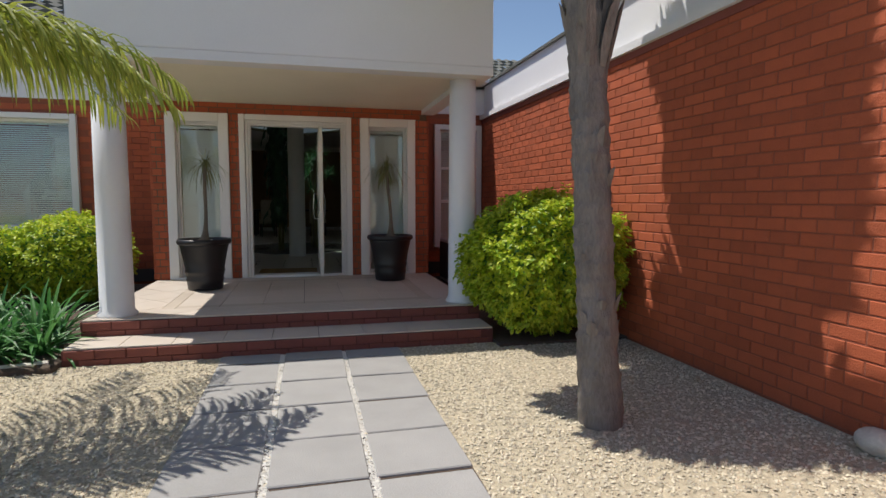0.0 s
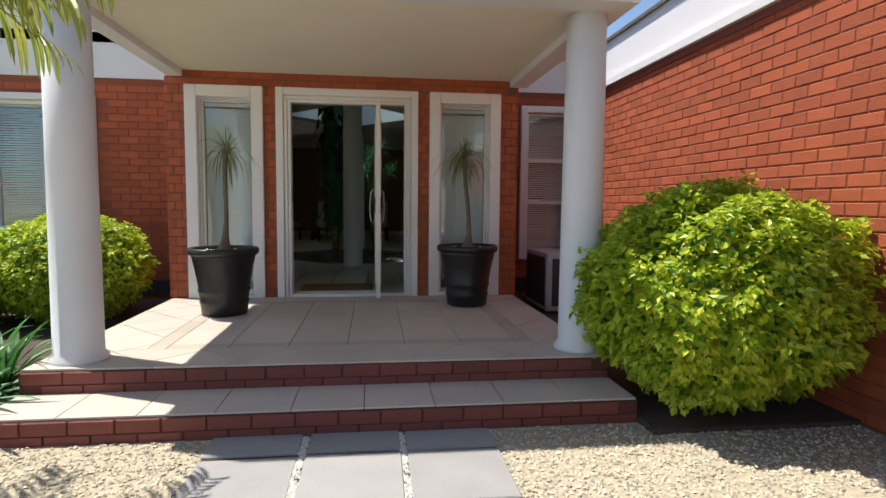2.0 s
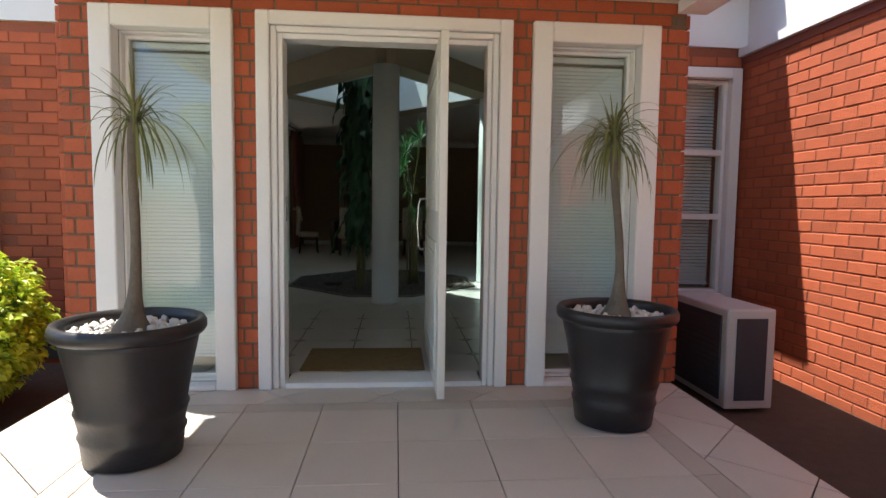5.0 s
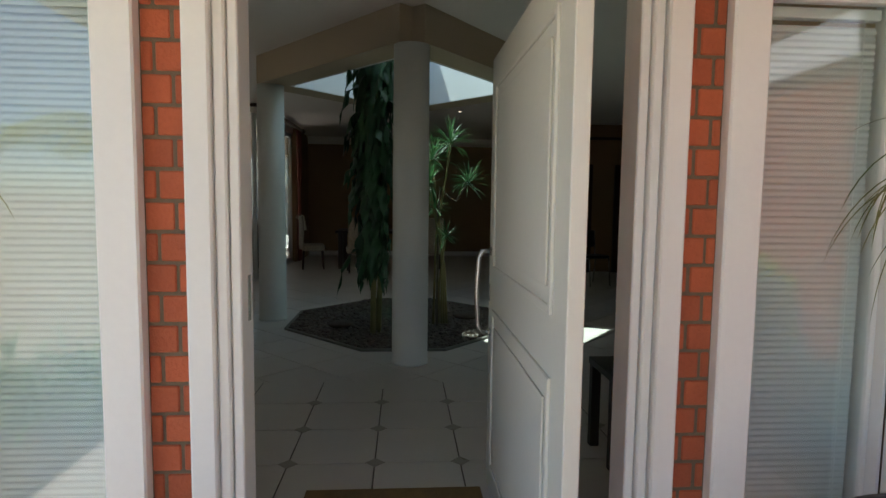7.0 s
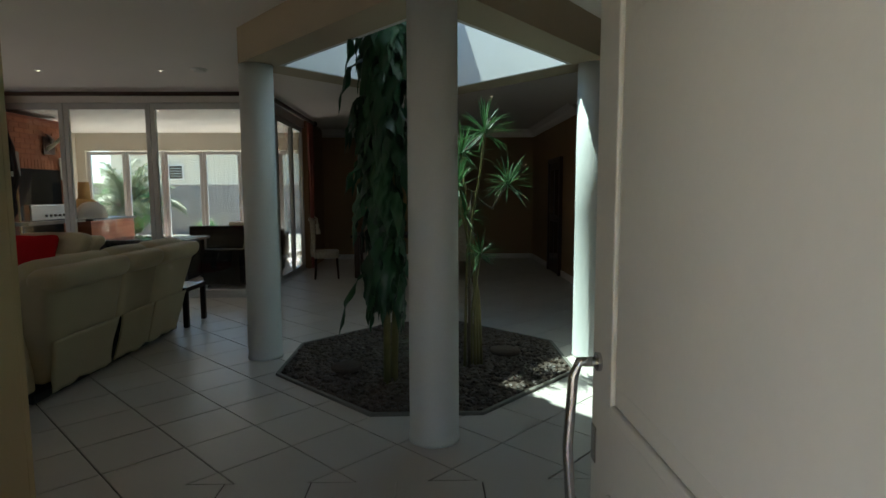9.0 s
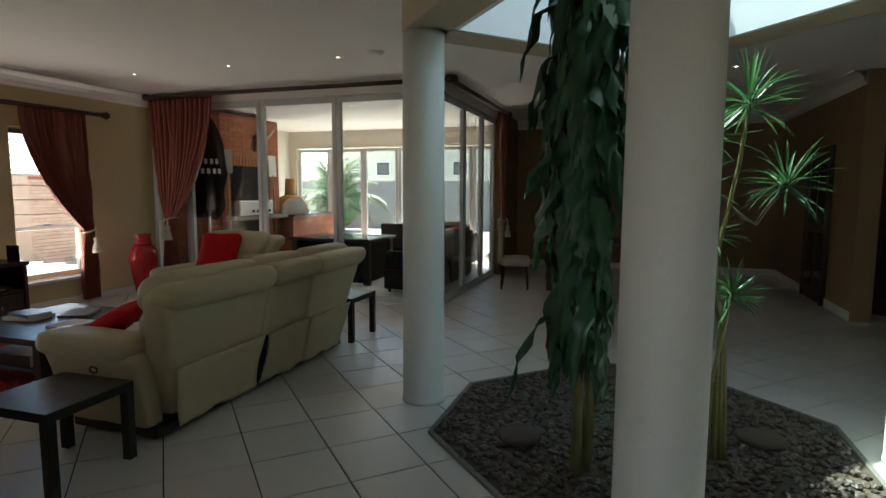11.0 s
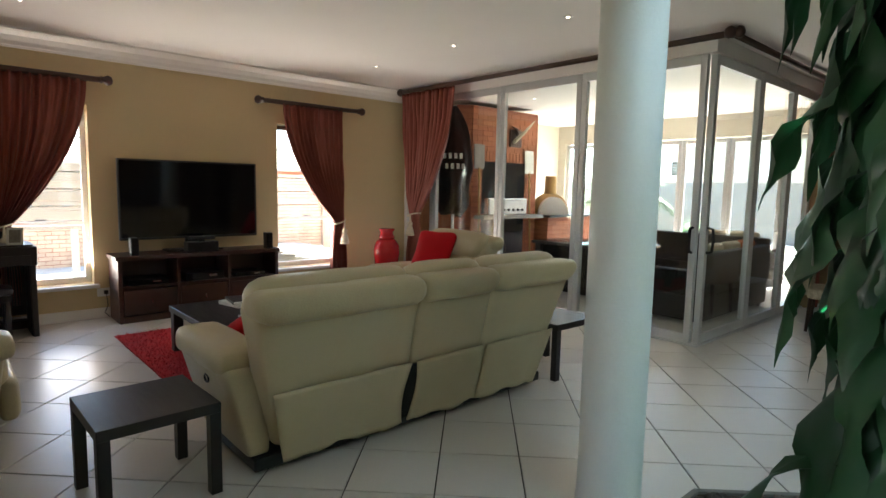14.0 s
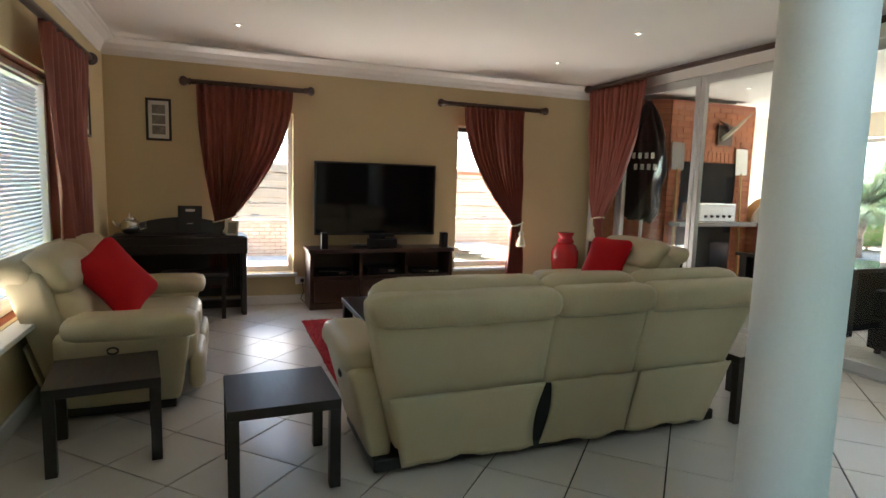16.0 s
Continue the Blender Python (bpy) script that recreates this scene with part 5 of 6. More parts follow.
part("apron", box(-0.15, 0.15, 0.02, 0.64, 0.37, 0.43), M["black"], st)
for x in (-0.13, 0.13):
    for y in (0.05, 0.61):
        part("leg", box(x - 0.022, x + 0.022, y - 0.022, y + 0.022, 0, 0.38, 0.003, 1), M["black"], st)
tp = thing("silver_teapot", (0, 0, 0), "small polished silver pot on the piano", "teapot")
part("body", lathe([(0.03, 0), (0.05, 0.01), (0.07, 0.04), (0.065, 0.08), (0.04, 0.10)], 24), M["steel"], tp, smooth=True)
part("lid", lathe([(0.042, 0.10), (0.03, 0.12), (0.01, 0.13), (0.012, 0.145), (0.004, 0.15)], 20), M["steel"], tp, smooth=True)
part("handle", tube([(0, 0.06, 0.08), (0, 0.10, 0.09), (0, 0.10, 0.04), (0, 0.065, 0.03)], 0.006, 6), M["steel"], tp)
tp.matrix_basis = pose(-6.90, 2.02, 0.875) @ Matrix.Scale(1.45, 4)
part("spout", tube([(0, -0.06, 0.04), (0, -0.09, 0.06), (0, -0.11, 0.09)], [0.014, 0.01, 0.007], 8), M["steel"], tp)
pf = thing("photo_frame", (-6.64, 3.02, 0.875), "small silver photo frame on the piano end", "photo frame", rz=70)
part("frame", ring(-0.065, 0.065, 0.0, 0.16, 0.02, -0.006, 0.006, 0.002), M["paper"], pf, at=pose(0, 0, 0, -12, 0, 0))
part("print", box(-0.052, 0.052, -0.002, 0.001, 0.013, 0.147), M["picture"], pf, at=pose(0, 0, 0, -12, 0, 0))
part("strut", box(-0.02, 0.02, 0.03, 0.034, 0.0, 0.11), M["plastic"], pf, at=pose(0, 0.035, 0, 20, 0, 0))


def picture(loc, rz, w, h, label, n=3):
    p = thing("framed_picture", loc, label, "picture", "framed photographs", rz=rz)
    part("frame", ring(-w / 2, w / 2, 0, h, 0.025, -0.022, 0.0, 0.004), M["black"], p)
    part("mount", box(-w / 2 + 0.025, w / 2 - 0.025, -0.008, -0.002, 0.025, h - 0.025), M["paper"], p)
    ih = (h - 0.12) / n
    for i in range(n):
        part("print", box(-w / 2 + 0.06, w / 2 - 0.06, -0.011, -0.0085, 0.06 + i * ih + 0.008, 0.06 + (i + 1) * ih - 0.008), M["picture"], p)


picture((LX, 2.30, 1.87), 90, 0.25, 0.45, "black framed triple photograph on the beige wall")
picture((-6.22, 1.78, 1.83), 180, 0.25, 0.46, "black framed photographs beside the window")

# ---- ceiling fittings ----
def downlight(x, y, lab="small white recessed ceiling spotlight, lit"):
    d = thing("downlight", (x, y, CEIL), lab, "downlight", "recessed ceiling spotlights")
    part("trim_ring", lathe([(0.019, 0.0), (0.038, -0.002), (0.041, -0.006), (0.036, -0.009), (0.02, -0.006)], 24), M["frame"], d, smooth=True)
    part("bulb", lathe([(0.016, -0.001), (0.014, -0.007), (0.006, -0.0095)], 16), M["lamp"], d)


for x, y in ((-3.09, 6.46), (-4.47, 6.46), (-5.87, 6.50), (-5.91, 3.09), (-4.47, 3.09), (-4.6, 9.6), (-6.0, 9.6), (-3.4, 9.8), (-4.6, 11.6), (0.9, 8.2)):
    downlight(x, y)
sd = thing("smoke_detector", (-2.62, 6.38, CEIL), "round white smoke detector on the ceiling", "smoke detector")
part("base", lathe([(0.085, 0.0), (0.085, -0.012), (0.07, -0.014)], 28), M["frame"], sd, smooth=True)
part("cover", lathe([(0.068, -0.013), (0.062, -0.03), (0.04, -0.042), (0.01, -0.044)], 28), M["frame"], sd, smooth=True)

# ---- planter under the light well ----
HX, HY = 1.24, 1.36
OCT = [(CX - 0.38, CY - HY), (CX + 0.38, CY - HY), (CX + HX, CY - 0.47), (CX + HX, CY + 0.47), (CX + 0.38, CY + HY), (CX - 0.38, CY + HY), (CX - HX, CY + 0.47), (CX - HX, CY - 0.47)]
plb = thing("indoor_planter", (0, 0, 0), "octagonal floor planter filled with dark pebbles", "planter")
part("soil", prism([(CX + (x - CX) * 0.985, CY + (y - CY) * 0.985) for x, y in OCT], -0.05, 0.008), M["soil"], plb)
for i in range(8):
    (xa, ya), (xb, yb) = OCT[i], OCT[(i + 1) % 8]
    L = math.hypot(xb - xa, yb - ya)
    part("edging", box(0, L, -0.004, 0.028, -0.01, 0.022, 0.003, 1), M["edging"], plb, at=pose(xa, ya, 0, 0, 0, math.degrees(math.atan2(yb - ya, xb - xa))))


def in_oct(x, y):
    u, v = abs(x - CX), abs(y - CY)
    return u < HX - 0.05 and v < HY - 0.05 and (u - 0.38) / (HX - 0.38) + (v - 0.47) / (HY - 0.47) < 0.94


stones("pebble_bed", 5200, (CX - HX, CX + HX, CY - HY, CY + HY), 0.012, (0.018, 0.038), M["dark_pebble"], "dark rounded river pebbles", 6, in_oct, 0.55, plb)
for x, y, r_ in ((0.66, 4.78, 0.14), (-0.72, 4.35, 0.13)):
    bm = lathe([(r_ * 0.96, 0.0), (r_, 0.01), (r_ * 0.98, 0.03), (r_ * 0.9, 0.036)], 20)
    for v in bm.verts:
        v.co += Vector(noise.noise_vector(v.co * 9 + Vector((x, y, 0)))) * 0.012
    part("stepping_disc", bm, M["log"], None, "round slice of log among the pebbles", True, at=pose(x, y, 0.03), category="log slice", group="log slices in the planter")

# broad-leaved dracaena
rr = random.Random(21)
dc = thing("dracaena", (-0.36, 4.06, 0.0), "tall dracaena with long drooping dark green leaves", "indoor plant")
for k, (dx, dy, h) in enumerate(((0.0, -0.02, 2.5), (0.05, 0.06, 2.9))):
    part("stem", tube([(dx, dy, 0.0), (dx * 1.5 + 0.01, dy, h * 0.4), (dx * 0.8 - 0.02, dy * 1.2, h * 0.75), (dx, dy, h)], [0.03, 0.026, 0.022, 0.015], 10), M["stem"], dc, smooth=True)
def broad_leaf(bm, base, a, e, length, width, droop, curl):
    """A long strap leaf: folded rib, wavy edges, a pointed tip; it arches out and then hangs."""
    d = Vector((math.cos(a) * math.cos(e), math.sin(a) * math.cos(e), math.sin(e)))
    side = Vector((-math.sin(a), math.cos(a), 0))
    p, rows, n = Vector(base), [], 13
    ph = rr.uniform(0, 6)
    for i in range(n + 1):
        s = i / n
        w = width * (0.30 + 0.70 * math.sin(math.pi * min(1, 0.06 + s * 0.9)) ** 0.8) * (1 - max(0, s - 0.7) / 0.3 * 0.93)
        tw = side + d.cross(side) * (curl * s)
        tw.normalize()
        nrm = tw.cross(d).normalized()
        q = [p + tw * (w * f) + nrm * (w * (0.34 * abs(f) + 0.3 * math.sin(ph + 17 * s + 5 * f) * abs(f) * 2)) for f in (0.5, 0.25, 0.0, -0.25, -0.5)]
        rows.append([bm.verts.new(v) for v in q])
        p = p + d * (length / n)
        d = (d + Vector((0, 0, -1)) * droop / n * (1.5 - s) + Vector((rr.uniform(-1, 1), rr.uniform(-1, 1), 0)) * 0.02).normalized()
    for r0, r1 in zip(rows, rows[1:]):
        for k in range(4):
            bm.faces.new((r0[k], r0[k + 1], r1[k + 1], r1[k]))


WHORLS = [(0.86, 11, 0.54), (0.98, 12, 0.58), (1.10, 11, 0.62), (1.24, 9, 0.56), (1.37, 9, 0.56), (1.50, 10, 0.55), (1.64, 11, 0.56), (1.78, 12, 0.6), (1.92, 12, 0.62), (2.06, 13, 0.64), (2.20, 13, 0.66), (2.34, 13, 0.66), (2.48, 13, 0.64), (2.62, 12, 0.62), (2.74, 10, 0.6), (2.86, 9, 0.55)]
for z, count, length in WHORLS:
    bm = bmesh.new()
    for i in range(count + 4):
        a = i * 6.283 / (count + 4) + rr.uniform(-0.35, 0.35)
        broad_leaf(bm, (rr.uniform(-0.03, 0.03), rr.uniform(-0.03, 0.03), z + rr.uniform(-0.05, 0.06)), a, rr.uniform(0.0, 1.0), length * rr.uniform(0.65, 1.05), rr.uniform(0.07, 0.115), rr.uniform(3.4, 7.5) if z > 1.4 else rr.uniform(5.0, 9.0), rr.uniform(-0.9, 0.9))
    part("leaf_whorl", bm, M["drac"], dc, smooth=True)

bm = bmesh.new()
broad_leaf(bm, (-0.10, -0.08, 0.90), -2.5, -0.15, 0.62, 0.07, 2.6, 0.5)
part("hanging_leaf", bm, M["drac"], dc, smooth=True)

# spiky dragon trees
dg = thing("dragon_tree", (0.33, 4.42, 0.0), "thin-stemmed dragon tree with spiky green rosettes", "indoor plant")
HEADS = (((0.10, -0.05, 1.98), 0.30), ((0.30, 0.0, 1.56), 0.26), ((0.06, -0.1, 0.98), 0.2), ((-0.08, 0.1, 1.80), 0.28), ((-0.12, -0.08, 1.55), 0.26), ((-0.05, 0.05, 1.28), 0.22))
for i, (p, r_) in enumerate(HEADS):
    if i == 1:
        pts = [(-0.02, 0, 0.0), (-0.02, 0, 1.2), (0.0, 0, 1.5), (0.1, 0.0, 1.40), (0.17, 0.0, 1.36), (0.24, 0, 1.48), p]
    else:
        pts = [(0.03 * i - 0.06, 0.02 * (i % 3), 0.0), (0.02 * i - 0.04, 0.0, p[2] * 0.5), (p[0] * 0.7, p[1] * 0.7, p[2] * 0.85), p]
    part("stem", tube(pts, [0.013] + [0.010] * (len(pts) - 2) + [0.009], 8), M["stem"] if i != 1 else M["pony"], dg, smooth=True)
    bm = bmesh.new()
    for k in range(52):
        a, e = rr.uniform(0, 6.283), rr.uniform(-0.7, 1.45)
        leaf_strip(bm, Vector(p) + Vector((0, 0, rr.uniform(-0.03, 0.03))), (math.cos(a) * math.cos(e), math.sin(a) * math.cos(e), math.sin(e)), r_ * rr.uniform(0.8, 1.1), 0.0115, rr.uniform(0.1, 0.9), 4, 0.22, tipw=0.0)
    part("rosette", bm, M["spike"], dg)

# green spotlight among the pebbles
gs = thing("garden_spotlight", (-0.12, 5.55, 0.0), "small green-lit spotlight on a spike in the planter", "spotlight")
part("spike", tube([(0, 0, 0.0), (0, 0, 0.19)], 0.008, 8), M["plastic"], gs)
aim = Matrix.Translation((0, 0, 0.22)) @ Vector((-0.2, -1.0, 0.4)).to_track_quat("Z", "Y").to_matrix().to_4x4()
part("housing", lathe([(0.02, -0.08), (0.035, -0.07), (0.064, 0.0), (0.068, 0.01), (0.060, 0.012), (0.058, 0.0)], 24, cap=False), M["plastic"], gs, smooth=True, at=aim)
part("lens", lathe([(0.058, 0.0), (0.04, 0.008), (0.01, 0.012)], 20), M["green_lamp"], gs, "glowing green lens", at=aim)
gl = new("spotlight_beam", bpy.data.lights.new("spotlight_beam", "SPOT"))
gl.data.color, gl.data.energy, gl.data.spot_size, gl.data.shadow_soft_size = (0.05, 1.0, 0.30), 1.6, 0.7, 0.03
gl.matrix_world = look((-0.13, 5.49, 0.255), (-0.30, 4.1, 0.85))

# ---- hall: console, mirror, dark doors, dining ----
cn = thing("console_table", (0.98, 1.05, 0.0), "low dark wooden console table by the entrance", "console table")
part("tabletop", box(0, 0.7, 0, 0.36, 0.46, 0.5, 0.004, 1), M["black"], cn)
for x in (0.03, 0.67):
    for y in (0.03, 0.33):
        part("leg", box(x - 0.025, x + 0.025, y - 0.025, y + 0.025, 0, 0.46, 0.003, 1), M["black"], cn)
part("apron", box(0.05, 0.65, 0.02, 0.04, 0.39, 0.46), M["black"], cn)
mi = thing("wall_mirror", (1.598, 2.1, 0.78), "tall mirror in a dark wooden frame", "mirror", rz=-90)
part("frame", ring(-0.2, 0.2, 0.0, 0.95, 0.05, -0.03, 0.0, 0.006), M["wood"], mi)
part("glass", box(-0.15, 0.15, -0.012, -0.006, 0.05, 0.9), M["steel"], mi)


def dark_door(x, y, rz, label):
    d = thing("panelled_door", (x, y, 0.0), label, "door", rz=rz)
    part("door_frame", ring(-0.5, 0.5, 0.0, 2.12, 0.08, -0.06, 0.0, 0.005, foot=0), M["wood"], d)
    part("leaf", box(-0.418, 0.418, -0.035, -0.003, 0.005, 2.038, 0.003, 1), M["wood"], d)
    for z0, z1 in ((0.2, 0.95), (1.08, 1.9)):
        for s in (-1, 1):
            part("pane", box(s * 0.2 - 0.15, s * 0.2 + 0.15, -0.042, -0.036, z0, z1), M["screen"], d, "dark glass pane")
    part("handle", tube([(0.34, -0.036, 1.0), (0.34, -0.075, 1.0), (0.24, -0.075, 1.0)], 0.009, 8), M["steel"], d)


dark_door(3.15, 9.398, 0, "dark wooden glazed door in the hall")
dark_door(4.6, 9.398, 0, "dark wooden glazed door beside another")
dark_door(2.328, 10.2, 90 + 180, "dark wooden door in the brown dining wall")
rod((2.6, 9.3, 2.62), (5.9, 9.3, 2.62), "dark wooden pelmet rod above the hall doors", False)


def dining_chair(x, y, rz, lab):
    c = thing("dining_chair", (x, y, 0.0), lab, "chair", "dining chairs", rz=rz)
    b = rounded(-0.22, 0.22, 0.16, 0.25, 0.40, 1.05, 0.035, 0.01, 2, 5)
    for v in b.verts:
        v.co.y += 0.10 * max(0, v.co.z - 0.45) + 0.03 * math.sin(v.co.z * 5)
    part("backrest", b, M["chair_cloth"], c, "patterned brown upholstery", True)
    part("seat", rounded(-0.23, 0.23, -0.22, 0.22, 0.36, 0.49, 0.035, 0.015, 1), M["chair_cloth"], c, smooth=True)
    for i in range(4):
        part("motif", lathe([(0.035, -0.004), (0.035, 0.0)], 12), M["wood"], c, "dark round motif", at=pose(-0.15 + i * 0.1, -0.236, 0.425, 90, 0, 0))
    for sx in (-1, 1):
        for sy in (-1, 1):
            part("leg", tube([(sx * 0.19, sy * 0.18, 0.37), (sx * 0.2, sy * 0.2, 0.0)], [0.022, 0.016], 8), M["wood"], c)


dining_chair(-1.85, 9.75, 100, "high-backed brown-patterned dining chair with dark motifs")
dining_chair(-0.9, 9.2, 190, "brown-patterned upholstered dining chair by the table")
dining_chair(0.5, 9.2, 175, "brown-patterned upholstered chair at the dining table")
dt = thing("dining_table", (-0.3, 10.1, 0.0), "dark wooden dining table in the shade", "dining table")
part("tabletop", box(-1.1, 1.1, -0.5, 0.5, 0.71, 0.76, 0.008), M["wood"], dt)
for sx in (-1, 1):
    for sy in (-1, 1):
        part("leg", box(sx * 1.0 - 0.045, sx * 1.0 + 0.045, sy * 0.42 - 0.045, sy * 0.42 + 0.045, 0, 0.71, 0.006), M["wood"], dt)
for x, y, a in ((3.1, 7.6, 20), (3.7, 7.3, -40)):
    c = thing("chrome_chair", (x, y, 0), "chrome tube chair with a dark seat", "chair", "chrome chairs", rz=a)
    part("seat", rounded(-0.2, 0.2, -0.2, 0.2, 0.45, 0.50, 0.02, 0.005, 1), M["plastic"], c, smooth=True)
    part("backrest", rounded(-0.19, 0.19, 0.2, 0.23, 0.62, 0.9, 0.014, 0.003, 2), M["plastic"], c, smooth=True)
    for s in (-1, 1):
        part("side_tube", tube([(s * 0.2, -0.22, 0.0), (s * 0.2, -0.17, 0.45), (s * 0.2, 0.19, 0.45), (s * 0.2, 0.22, 0.9)], 0.011, 8), M["steel"], c, smooth=True)
        part("rear_leg", tube([(s * 0.2, 0.22, 0.0), (s * 0.2, 0.16, 0.45)], 0.011, 8), M["steel"], c, smooth=True)

# ---- patio room ----
def brick_mass(name, x0, x1, y0, y1, z0, z1, faces, label, hole=None, stock="brick_in"):
    """A brickwork block: a mortar core with real bricks standing proud on the named faces."""
    t = thing(name, (0, 0, 0), label, "brickwork")
    part("mortar_core", box(x0 + 0.006, x1 - 0.006, y0 + 0.006, y1 - 0.006, z0, z1), M["mortar"], t)
    vs, fs = [], []
    L, H, J = 0.22, 0.073, 0.011
    for f in faces:
        length = (y1 - y0) if f in "ew" else (x1 - x0)
        rows = int((z1 - z0) / (H + J))
        for r_ in range(rows):
            u = -((r_ % 2) * (L + J) / 2)
            while u < length:
                a, b = max(0, u), min(length, u + L)
                z = z0 + r_ * (H + J)
                runs = [(a, b)]
                if hole and f == "e" and hole[2] < z + H / 2 < hole[3]:
                    runs = [(a, min(b, hole[0])), (max(a, hole[1]), b)]
                for a, b in runs:
                    if b - a < 0.03:
                        continue
                    e = R.uniform(0.0, 0.004)
                    if f == "e":
                        q = (x1 - 0.03, x1 + e, y0 + a, y0 + b)
                    elif f == "s":
                        q = (x0 + a, x0 + b, y0 - e, y0 + 0.03)
                    else:
                        q = (x0 - e, x0 + 0.03, y0 + a, y0 + b)
                    n = len(vs)
                    vs += [(q[i], q[2 + j], z + k * H) for k in (0, 1) for j in (0, 1) for i in (0, 1)]
                    fs += [tuple(n + k for k in face) for face in ((0, 2, 3, 1), (4, 5, 7, 6), (0, 1, 5, 4), (2, 6, 7, 3), (0, 4, 6, 2), (1, 3, 7, 5))]
                u += L + J
    me = bpy.data.meshes.new("bricks")
    me.from_pydata(vs, [], fs)
    me.materials.append(M[stock])
    part("bricks", me, None, t, "orange-brown face bricks" if stock == "brick_in" else "pale tan bricks", kind="stuff")
    return t


ch = brick_mass("braai_chimney", -8.18, -6.8, 9.06, 10.71, 0.0, 2.82, "es", "tall brick barbecue fireplace with a dark opening", (0.24, 1.33, 0.05, 2.10))
ck = brick_mass("brick_cheek", -0.24, 0.0, -1.12, -0.01, 0.0, 2.82, "e", "slanted brick cheek beside the barbecue")
ck.matrix_basis = pose(-6.81, 9.06, 0, 0, 0, -45)
for i in range(13):
    part("arch_brick", box(-6.83, -6.798, 9.302 + i * 0.0838, 9.375 + i * 0.0838, 1.935, 2.095, 0.003, 1), M["brick_in"], ch)
# Both openings are flush black panels; their inner shade is only colour.
part("firebox", box(-6.83, -6.803, 9.30, 10.39, 1.06, 1.93, 0.002, 1), M["canvas"], ch, "flush black panel standing in for the shaded firebox opening")
part("lower_recess", box(-6.83, -6.803, 9.30, 10.39, 0.06, 0.97, 0.003, 1), M["canvas"], ch, "flush black panel standing in for the shaded lower opening")
gb = thing("gas_barbecue", (-6.79, 9.34, 1.035), "stainless gas barbecue with black knobs", "barbecue")
part("body", box(-0.006, 0.12, 0.0, 0.98, 0.0, 0.29, 0.012), M["steel"], gb)
part("front_panel", box(0.12, 0.13, 0.02, 0.96, 0.02, 0.27, 0.003, 1), M["frame"], gb)
for i in range(5):
    part("knob", lathe([(0.022, 0), (0.022, 0.02), (0.016, 0.03)], 12), M["plastic"], gb, at=pose(0.13, 0.36 + i * 0.12, 0.09, 0, 90, 0))
part("shelf_slab", box(-6.796, -6.56, 9.12, 10.66, 0.975, 1.035, 0.006), M["vibra"], ch, "grey concrete shelf")
cb = brick_mass("brick_counter", -7.6, -6.5, 10.72, 12.3, 0.0, 0.98, "es", "low brick counter beside the barbecue")
part("counter_top", box(-7.62, -6.46, 10.73, 12.34, 0.98, 1.02, 0.008), M["black"], None, "dark counter slab on the brick base", category="counter")
ov = thing("pizza_oven", (-7.0, 11.4, 1.02), "clay domed pizza oven with a white arched mouth", "oven", rz=-42)
b = bmesh.new()
bmesh.ops.create_uvsphere(b, u_segments=24, v_segments=14, radius=0.37)
for v in b.verts:
    v.co.z = max(0, v.co.z) * 1.1
part("dome", b, M["terracotta"], ov, smooth=True)
part("flue", lathe([(0.13, 0.3), (0.11, 0.45), (0.10, 0.72)], 18), M["terracotta"], ov, smooth=True)
b = bmesh.new()
outer = [(math.cos(a) * 0.27, math.sin(a) * 0.33) for a in [math.pi * i / 14 for i in range(15)]]
for k, (x0_, x1_) in enumerate(((0.24, 0.43),)):
    f0 = [b.verts.new((x0_, p[0], p[1])) for p in outer]
    f1 = [b.verts.new((x1_, p[0], p[1])) for p in outer]
    b.faces.new(f0[::-1])
    b.faces.new(f1)
    for i in range(15):
        j = (i + 1) % 15
        b.faces.new((f0[i], f0[j], f1[j], f1[i]))
part("mouth_arch", b, M["paper"], ov, "white arched mouth")
part("oven_door", lathe([(0.17, 0), (0.17, 0.012)], 20), M["frame"], ov, at=pose(0.43, 0, 0.16, 0, 90, 0))
# horn, mask and notice on the brick
hn = thing("wall_horn", (-6.79, 10.13, 2.40), "curved pale animal horn mounted on brick", "horn trophy")
part("horn", tube([(0.02, -0.12, -0.12), (0.10, -0.08, -0.05), (0.14, 0.04, 0.06), (0.15, 0.18, 0.18), (0.13, 0.32, 0.28)], [0.035, 0.034, 0.028, 0.02, 0.006], 10), M["cream"], hn, smooth=True)
part("horn", tube([(0.02, 0.0, 0.0), (0.08, -0.1, 0.1), (0.1, -0.25, 0.14)], [0.035, 0.03, 0.008], 10), M["wood"], hn, smooth=True)
part("plaque", box(0.0, 0.03, -0.2, 0.1, -0.2, 0.1, 0.01), M["wood"], hn)
def peel(y, zb, lab, blade, lean):
    """A long-handled oven peel leaning on the brick."""
    p = thing("pizza_peel", (-6.70, y, 0.0), lab, "pizza peel", "peels leaning on the brickwork")
    q = pose(0, 0, 0, lean, -2.0, 0)
    part("handle", tube([(0, 0, 0.0), (0, 0, zb + 0.03)], 0.016, 8), M["terracotta"], p, "brown wooden handle", True, at=q)
    b = rounded(-0.008, 0.008, -0.12, 0.12, zb, zb + 0.40, 0.007, 0.0, 1, 4)
    part("blade", b, M[blade], p, at=q)


peel(9.17, 1.80, "weathered grey oven peel with a wooden handle", "vibra", -0.6)
peel(10.50, 1.76, "white oven peel with a long wooden handle", "paper", 1.2)
